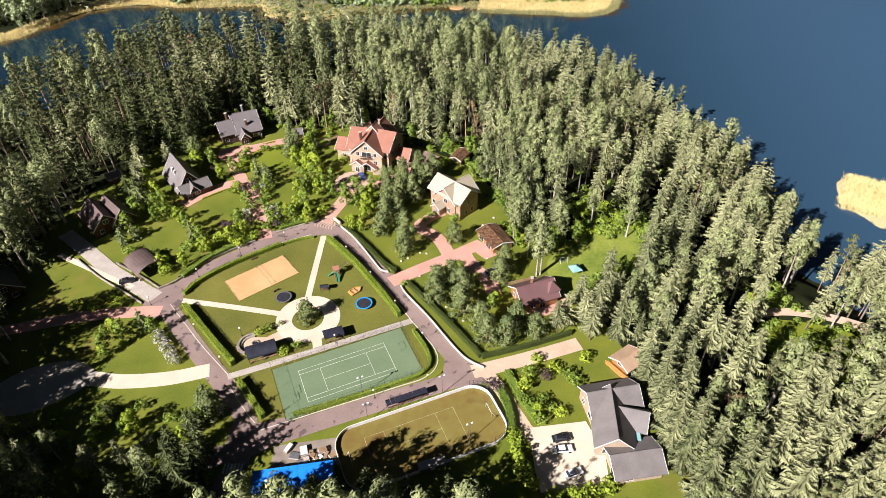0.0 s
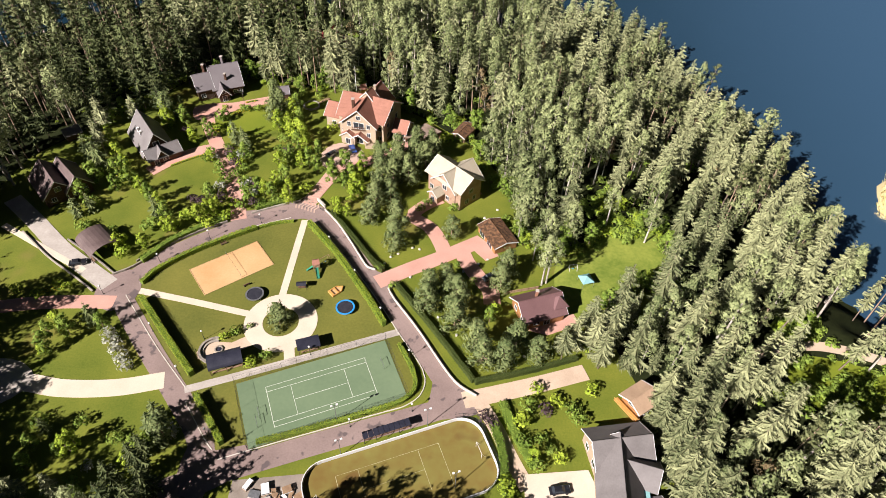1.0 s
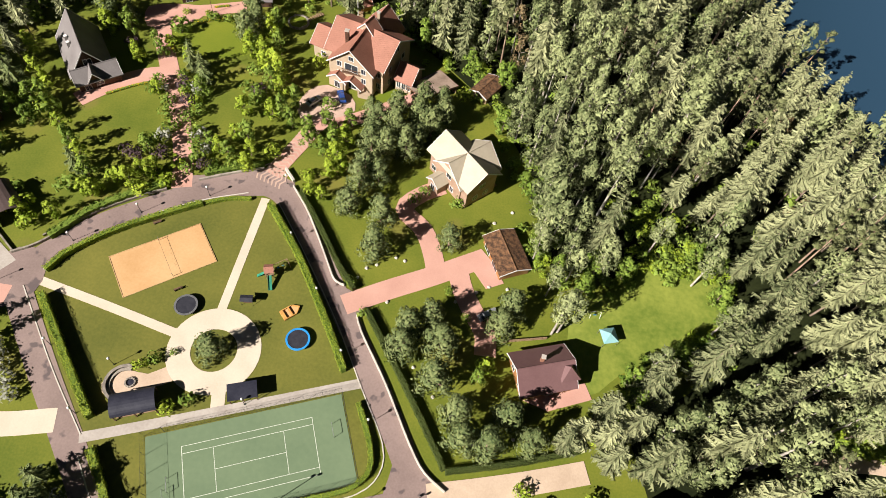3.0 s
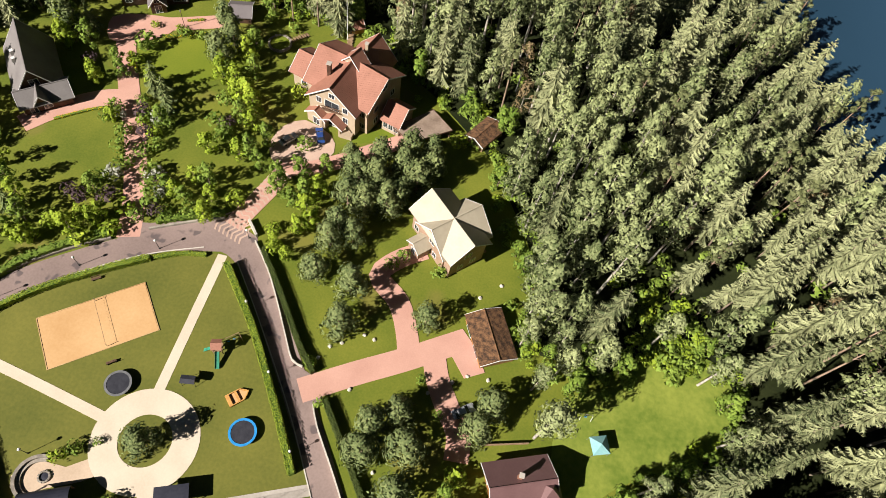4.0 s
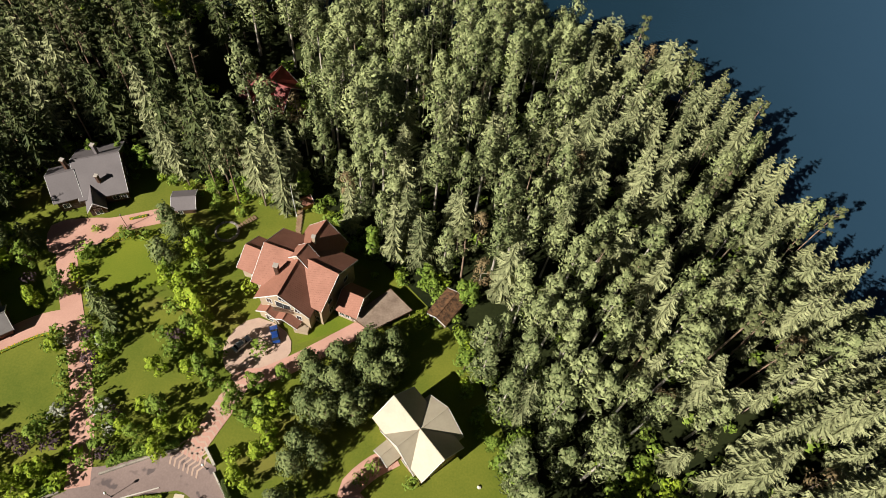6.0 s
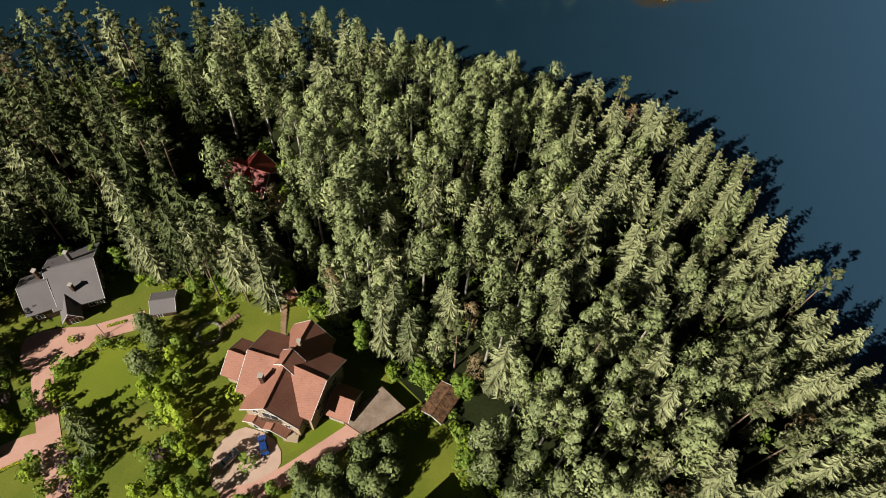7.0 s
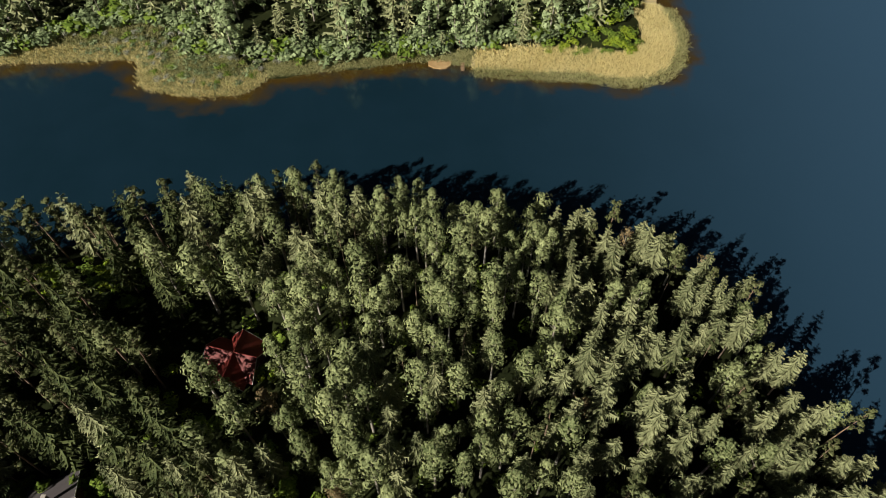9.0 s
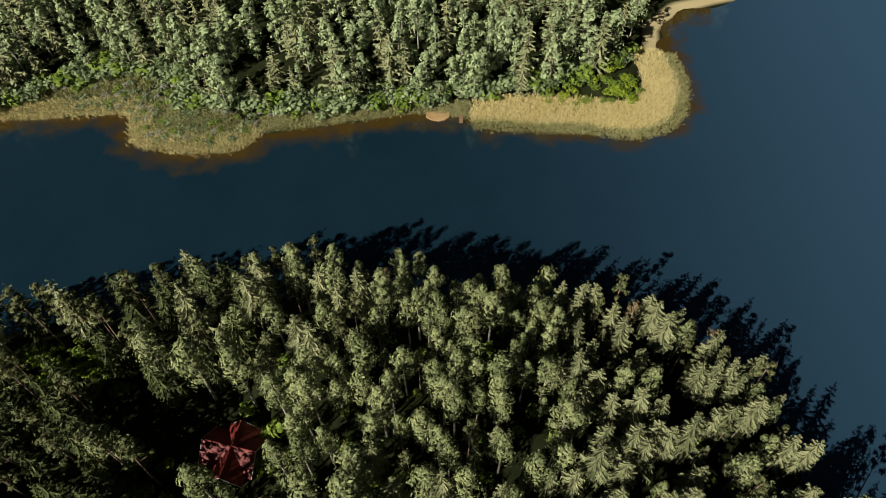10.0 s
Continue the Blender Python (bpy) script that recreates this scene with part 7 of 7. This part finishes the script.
car(-99.6, 143.2, 20, PAINT_BLACK, "black car parked in shade beside the lane")

plant("bush", -38.2, 200.0, 2.4, 1.5, 0.13)

# ---- garden things ----
m = turned(38.5, 153.4, 22, 0.05)
tent = thing("garden_tent", "small teal canvas garden tent with a pointed roof", "tent")
for k in range(4):
    a = [(1.7, 1.7), (-1.7, 1.7), (-1.7, -1.7), (1.7, -1.7)]
    p, q = a[k], a[(k + 1) % 4]
    bm = sheet(bmesh.new(), [(0, 0, 3.3), (p[0], p[1], 2.1), (q[0], q[1], 2.1)], 0.05)
    bm.transform(m)
    part("roof_panel", bm, TEAL, tent)
    rod_part("pole", tent, m, (p[0] * 0.95, p[1] * 0.95, 0), (p[0] * 0.95, p[1] * 0.95, 2.1), 0.04, METAL)

fence = thing("log_fence", "rustic timber retaining fence above the log house", "fence")
for k in range(10):
    x, y = 16.6 + 9.2 * k / 10, 147 + 3.2 * k / 10
    box_part("board", fence, turned(x, y, 19, 0.0), (0, 0.86, -0.08, 0.08, 0, 1.0), WOOD, 0.02)
frame_swing = thing("swing_frame", "white tubular garden swing frame", "swing")
m = turned(35.4, 158.4, 10, 0.05)
for x in (-1.1, 1.1):
    for y in (-0.7, 0.7):
        rod_part("leg", frame_swing, m, (x, 0, 2.0), (x, y, 0), 0.05, WHITE)
rod_part("beam", frame_swing, m, (-1.1, 0, 2.0), (1.1, 0, 2.0), 0.05, WHITE)
box_part("seat", frame_swing, m, (-0.3, 0.3, -0.12, 0.12, 0.5, 0.55), BLUE)
for x in (-0.25, 0.25):
    rod_part("chain", frame_swing, m, (x, 0, 0.55), (x, 0, 2.0), 0.015, METAL, sides=4)

planter = thing("flower_bench", "long orange wooden trough beside the porch", "planter")
m = turned(-94.2, 191.4, 44, 0.1)
for dims in ((-3.3, 3.3, -0.65, -0.55, 0, 0.95), (-3.3, 3.3, 0.55, 0.65, 0, 0.95), (-3.3, -3.2, -0.55, 0.55, 0, 0.95), (3.2, 3.3, -0.55, 0.55, 0, 0.95), (-3.2, 3.2, -0.55, 0.55, 0.72, 0.82)):
    box_part("board", planter, m, dims, BRIGHT_WOOD)

# flower beds beside the drives
for pts, high in (([(-83, 219.6), (-78, 221.6), (-74, 224)], 0.5), ([(-87.4, 212), (-84.6, 208)], 0.5), ([(-80, 226.6), (-76.4, 228.6)], 0.5), ([(-86, 210.2), (-82.6, 206.4)], 0.6), ([(-92, 187.6), (-86, 193), (-82, 195.4)], 0.5), ([(-104, 132.8), (-99, 134.4)], 0.6)):
    hedge("yellow flower bed along the pink drive", pts, 0.8, high, FLOWER, 0.18, 16, "flower beds")

# boulders on the lawns
rock_rng = np.random.default_rng(11)
for x, y in ((-15.8, 156.7), (-13.9, 158.1), (-17.1, 153.9), (-10.2, 161), (-8.1, 160.7), (5, 153.7), (9, 157.1), (11.5, 159.2), (15.6, 159.7), (13.5, 180.5), (9.8, 176.3), (-9.3, 149.8), (-0.3, 136.9), (4.9, 131.8), (9.4, 128.9), (14, 124.4), (18, 126), (22, 127.4)):
    bm = bmesh.new()
    bmesh.ops.create_icosphere(bm, subdivisions=2, radius=0.42)
    for v in bm.verts:
        v.co *= rock_rng.uniform(0.75, 1.15)
        v.co.z *= 0.7
    bm.transform(turned(x, y, rock_rng.uniform(0, 180), 0.12))
    tagged(part("boulder", bm, KERB), "pale garden boulder on the lawn", "boulder", "garden boulders")

# stone ring garden, steps and stump path behind the terracotta house
gar = thing("stone_bed", "round raised bed edged with rough stones", "garden bed")
for k in range(22):
    a = 2 * math.pi * k / 22
    box_part("stone", gar, turned(-56 + 2.7 * math.cos(a), 228.2 + 2.7 * math.sin(a), math.degrees(a)), (-0.28, 0.28, -0.34, 0.34, 0, 0.5 + 0.1 * (k % 3)), STONE, 0.06)
part("bed_soil", lathe(bmesh.new(), ((0.01, 0), (2.5, 0), (2.5, 0.4), (0.01, 0.45)), 24), LUSH, gar).matrix_world = turned(-56, 228.2, 0)
steps = thing("garden_steps", "weathered timber garden steps climbing to the wood", "steps")
for k in range(9):
    box_part("step", steps, turned(-40.6 + 0.2 * k, 238.6 - 1.0 * k, -12), (-0.7, 0.7, -0.45, 0.45, 0, 0.16 + 0.1 * (8 - k) * 0.5), WOOD)
bridge = thing("garden_bridge", "small curved timber garden bridge", "bridge")
for k in range(9):
    t = (k - 4) / 4
    box_part("plank", bridge, turned(-52.6 + 2.4 * t * 0.7, 231.4 + 2.4 * t, 56), (-0.24, 0.24, -0.7, 0.7, 0.5 - 0.35 * t * t, 0.58 - 0.35 * t * t), WOOD)
    for s in (-0.68, 0.62):
        box_part("rail_post", bridge, turned(-52.6 + 2.4 * t * 0.7, 231.4 + 2.4 * t, 56), (-0.04, 0.04, s, s + 0.06, 0.58 - 0.35 * t * t, 1.4 - 0.35 * t * t), BROWN_WOOD)
pole = thing("flag_mast", "tall slender pale mast behind the house", "mast")
rod_part("pole", pole, turned(-41, 236.4, 0), (0, 0, 0), (0, 0, 13), 0.12, WHITE, 0.06)
rod_part("pole_foot", pole, turned(-41, 236.4, 0), (0, 0, 0), (0, 0, 0.5), 0.25, CONCRETE)
pole = thing("garden_pole", "slim brown lamp pole on the forecourt", "pole")
rod_part("pole", pole, turned(-79.6, 224.4, 0), (0, 0, 0), (0, 0, 5), 0.07, BROWN_WOOD)
rod_part("lamp_head", pole, turned(-79.6, 224.4, 0), (0, 0, 5), (0, 0, 5.3), 0.16, METAL)

# cream zigzag bands in the sloping path and the junction
def zigzag(x, y, angle, wide, material, label):
    bm = bmesh.new()
    n = 4
    for k in range(n):
        x0, x1 = -wide + 2 * wide * k / n, -wide + 2 * wide * (k + 1) / n
        a, b = ((-0.5, 0.1), (0.1, -0.5))[k % 2]
        sheet(bm, [(x0, a - 0.2, 0.012), (x1, b - 0.2, 0.012), (x1, b + 0.2, 0.012), (x0, a + 0.2, 0.012)], 0.02)
    bm.transform(turned(x, y, angle, 0.138))
    return tagged(part("paving_band", bm, material), label, "paving", "paving bands", "structure")


for k in range(14):
    t = k / 13
    zigzag(-44.0 + 4.0 * t, 176.6 + 15.2 * t, -14, 2.1, ROSE, "cream zigzag band set in the sloping pink path")
for k in range(7):
    t = k / 6
    zigzag(-47.2 + 6.0 * t, 176.0 - 1.6 * t, 75, 2.6, ROSE, "cream zigzag band set in the pink junction")

# ---- shores ----
def reeds(name, label, line, inner, count, high, material, seed):
    """Standing reeds: bent blades over a belt along a shore line."""
    r = np.random.default_rng(seed)
    pts = np.array(smooth_line(line, 2.0))
    k = r.integers(0, len(pts) - 1, count)
    t = r.uniform(size=(count, 1))
    at = pts[k] * (1 - t) + pts[k + 1] * t
    d = pts[k + 1] - pts[k]
    n = np.stack([-d[:, 1], d[:, 0]], 1) / np.linalg.norm(d, axis=1, keepdims=True)
    at = at + n * r.uniform(inner[0], inner[1], (count, 1)) + r.normal(size=(count, 2)) * 0.8
    z = np.maximum(height_at(at), WATER_Z - 0.3)
    hgt = high * r.uniform(0.55, 1.2, count)
    a = r.uniform(0, 6.28, count)
    w = 0.22
    bx, by = np.cos(a) * w, np.sin(a) * w
    lean = r.normal(size=(count, 2)) * 0.8
    v = np.stack([np.stack([at[:, 0] - bx, at[:, 1] - by, z], 1), np.stack([at[:, 0] + bx, at[:, 1] + by, z], 1),
                  np.stack([at[:, 0] + lean[:, 0], at[:, 1] + lean[:, 1], z + hgt], 1),
                  np.stack([at[:, 0] - by + lean[:, 1], at[:, 1] + bx, z + hgt * 0.8], 1)], 1).reshape(-1, 3)
    i = np.arange(count)[:, None] * 4
    ob = new(name, mesh_of(name, (v, np.concatenate([i + [0, 1, 2], i + [0, 3, 1]])), material))
    return tagged(ob, label, "reeds", kind="stuff")


reeds("reed_belt", "pale straw reeds along the far shore", [(4.3, 423.3), (26, 421.1), (47.8, 420), (72, 416.7), (86.8, 425.9), (94.5, 446.8), (92.4, 472.5)], (0.5, 15), 16000, 1.9, REED, 1)
reeds("reed_fringe", "grey-green reeds standing in the shallows", [(4.3, 423.3), (26, 421.1), (47.8, 420), (72, 416.7), (86.8, 425.9), (94.5, 446.8), (93.4, 470.2)], (-5, 1.5), 6000, 1.3, GREEN_REED, 2)
reeds("reed_belt", "mixed straw and green reeds along the far bay", [(-200.8, 426.9), (-170.1, 428.2), (-141.2, 429.4), (-132.8, 411.7), (-112, 406.2), (-92.1, 407.3), (-83.6, 417.3)], (-1, 22), 19000, 1.5, GREEN_REED, 3)
reeds("reed_belt", "straw reeds mixed into the far bay", [(-200.8, 426.9), (-170.1, 428.2), (-141.2, 429.4), (-132.8, 411.7), (-112, 406.2), (-92.1, 407.3), (-83.6, 417.3)], (-2, 8), 7000, 1.6, REED, 4)
reeds("reed_belt", "green reeds along the far bank", [(-83.6, 417.3), (-62.4, 420.8), (-38.8, 425.4), (-17.3, 428.9), (2.1, 425.6)], (-0.5, 8), 8000, 1.2, GREEN_REED, 5)
reeds("reed_belt", "pale reeds of the western bay", [(-331.7, 345.7), (-284.1, 366.4), (-273.1, 389.8), (-258.1, 417.9), (-231.3, 430.1), (-201.8, 426.9)], (-1, 9), 9000, 1.6, REED, 6)
reeds("reed_spit", "pale straw reed bed on the spit", [(152.7, 223.4), (170.2, 213.9), (195.8, 198.2), (236.6, 179.3), (287.3, 151.1)], (-14, 12), 26000, 1.8, REED, 7)
flat_area("beach", [(-14, 431.7), (-6.4, 431.2), (-5.5, 425.5), (-9.8, 423.2), (-15.2, 425.5)], SHORE_SAND, "small ochre sand beach on the far shore", "beach", WATER_Z + 0.55, WATER_Z - 0.5, True)
shore_rng = np.random.default_rng(17)
shrubs = []
for x, y in smooth_line([(-201.9, 434.6), (-169.2, 448.2), (-127.6, 451.9), (-113, 431.8), (-89.8, 431.9), (-62.3, 429.8), (-29, 435.6), (8, 440.4), (44.4, 446.4), (71.8, 462.9)], 2.0):
    for _ in range(3):
        kind_name = ("willow", "sapling", "willow", "willow", "silver_bush")[int(shore_rng.integers(5))]
        px, py = x + shore_rng.normal() * 3, y + shore_rng.normal() * 2.5
        shrubs.append((kind_name, px, py, ground_z(px, py), TALL[kind_name] * shore_rng.uniform(0.6, 1.3) * (2.2 if kind_name != "silver_bush" else 1.0), 1.3))
for px, py in np.column_stack([shore_rng.uniform(30, 76, 70), shore_rng.uniform(431, 457, 70)]):
    shrubs.append((("bush", "lime_bush")[int(shore_rng.integers(2))], px, py, ground_z(px, py), shore_rng.uniform(1.5, 3.5), 1.4))
for px, py in scatter([(-170, 430), (-141, 430), (-134, 414), (-113, 408), (-93, 409), (-86, 419), (-84, 428), (-110, 429), (-126, 447), (-168, 445)], 3.2, 41)[0]:
    shrubs.append((("sapling", "willow", "silver_bush", "willow")[int(shore_rng.integers(4))], px, py, ground_z(px, py), shore_rng.uniform(0.7, 2.2), 1.5))
grove("shore_shrubs", "green willow shrubs along the far shore", shrubs)
jetty = thing("jetty", "small weathered timber jetty on the far shore", "jetty")
for k in range(8):
    box_part("plank", jetty, turned(-0.6, 427.1 - 0.75 * k, 0, WATER_Z + 0.5), (-0.8, 0.8, -0.33, 0.33, 0, 0.08), WOOD)
for k in (0, 3, 7):
    for s in (-0.7, 0.7):
        rod_part("pile", jetty, turned(-0.6 + s, 427.1 - 0.75 * k, 0, WATER_Z), (0, 0, -2.4), (0, 0, 0.5), 0.09, BROWN_WOOD, sides=6)
hut = thing("bath_hut", "small grey bathing hut among shore shrubs", "hut")
hut.location.z = ground_z(0.4, 440.4)
wing(hut, (-1.2, 438.1), (1.7, 441.5), 2.6, 2.0, 2.8, WOOD, ROOF_SLATE, over=0.3, verge=0.3, windows=((0, "start", 0.1, 0.8, 1.7, 1),))
boat = thing("rowing_boat", "tiny white boat on the lake near the spit", "boat")
bm = bmesh.new()
hull = [(-2, 0.0), (-1.6, -0.7), (1, -0.75), (2.3, 0), (1, 0.75), (-1.6, 0.7)]
slab(bm, hull, 0, 0.5)
bm.transform(turned(134, 166, 20, WATER_Z))
part("hull", bm, WHITE, boat)
box_part("thwart", boat, turned(134, 166, 20, WATER_Z), (-0.2, 0.2, -0.7, 0.7, 0.5, 0.58), WOOD)
slide = thing("yard_slide", "yellow plastic slide in the shaded yard", "slide")
m = turned(-118, 104, 30, 0.12)
bm = sheet(bmesh.new(), [(-0.4, 1, 1.6), (0.4, 1, 1.6), (0.4, -1.6, 0.2), (-0.4, -1.6, 0.2)], 0.1)
bm.transform(m)
part("chute", bm, FLOWER, slide)
for x in (-0.4, 0.4):
    rod_part("leg", slide, m, (x, 1, 0), (x, 1, 1.6), 0.05, METAL)


def bare_tree(label, foot, way, length, seed):
    """A dead leafless tree: a leaning stem with forked twigs."""
    r = np.random.default_rng(seed)
    t = thing("dead_tree", label, "dead tree")
    foot, way = Vector(foot), Vector(way).normalized()
    part("trunk", rod(bmesh.new(), foot, foot + way * length, 0.2, 0.05, 7), BIRCH_BARK, t)
    for k in range(11):
        f = 0.35 + 0.6 * k / 10
        base = foot + way * length * f
        side = Vector(r.normal(size=3)).normalized()
        tip = base + (way * 0.7 + side).normalized() * length * 0.32 * (1.2 - f)
        bm = rod(bmesh.new(), base, tip, 0.06, 0.02, 5)
        for _ in range(2):
            mid = base.lerp(tip, r.uniform(0.4, 0.8))
            rod(bm, mid, mid + (tip - base) * 0.4 + Vector(r.normal(size=3)) * 0.5, 0.03, 0.01, 4)
        part("branch", bm, BIRCH_BARK, t)


bare_tree("fallen bare tree leaning into the lake from the far bank", (-5.9, 434.1, ground_z(-5.9, 434.1) + 0.3), (0.2, -1.0, -0.12), 9.5, 3)
bare_tree("bleached bare birch leaning over the lake", (102, 238, ground_z(102, 238)), (1.0, 0.5, 0.42), 14.0, 5)
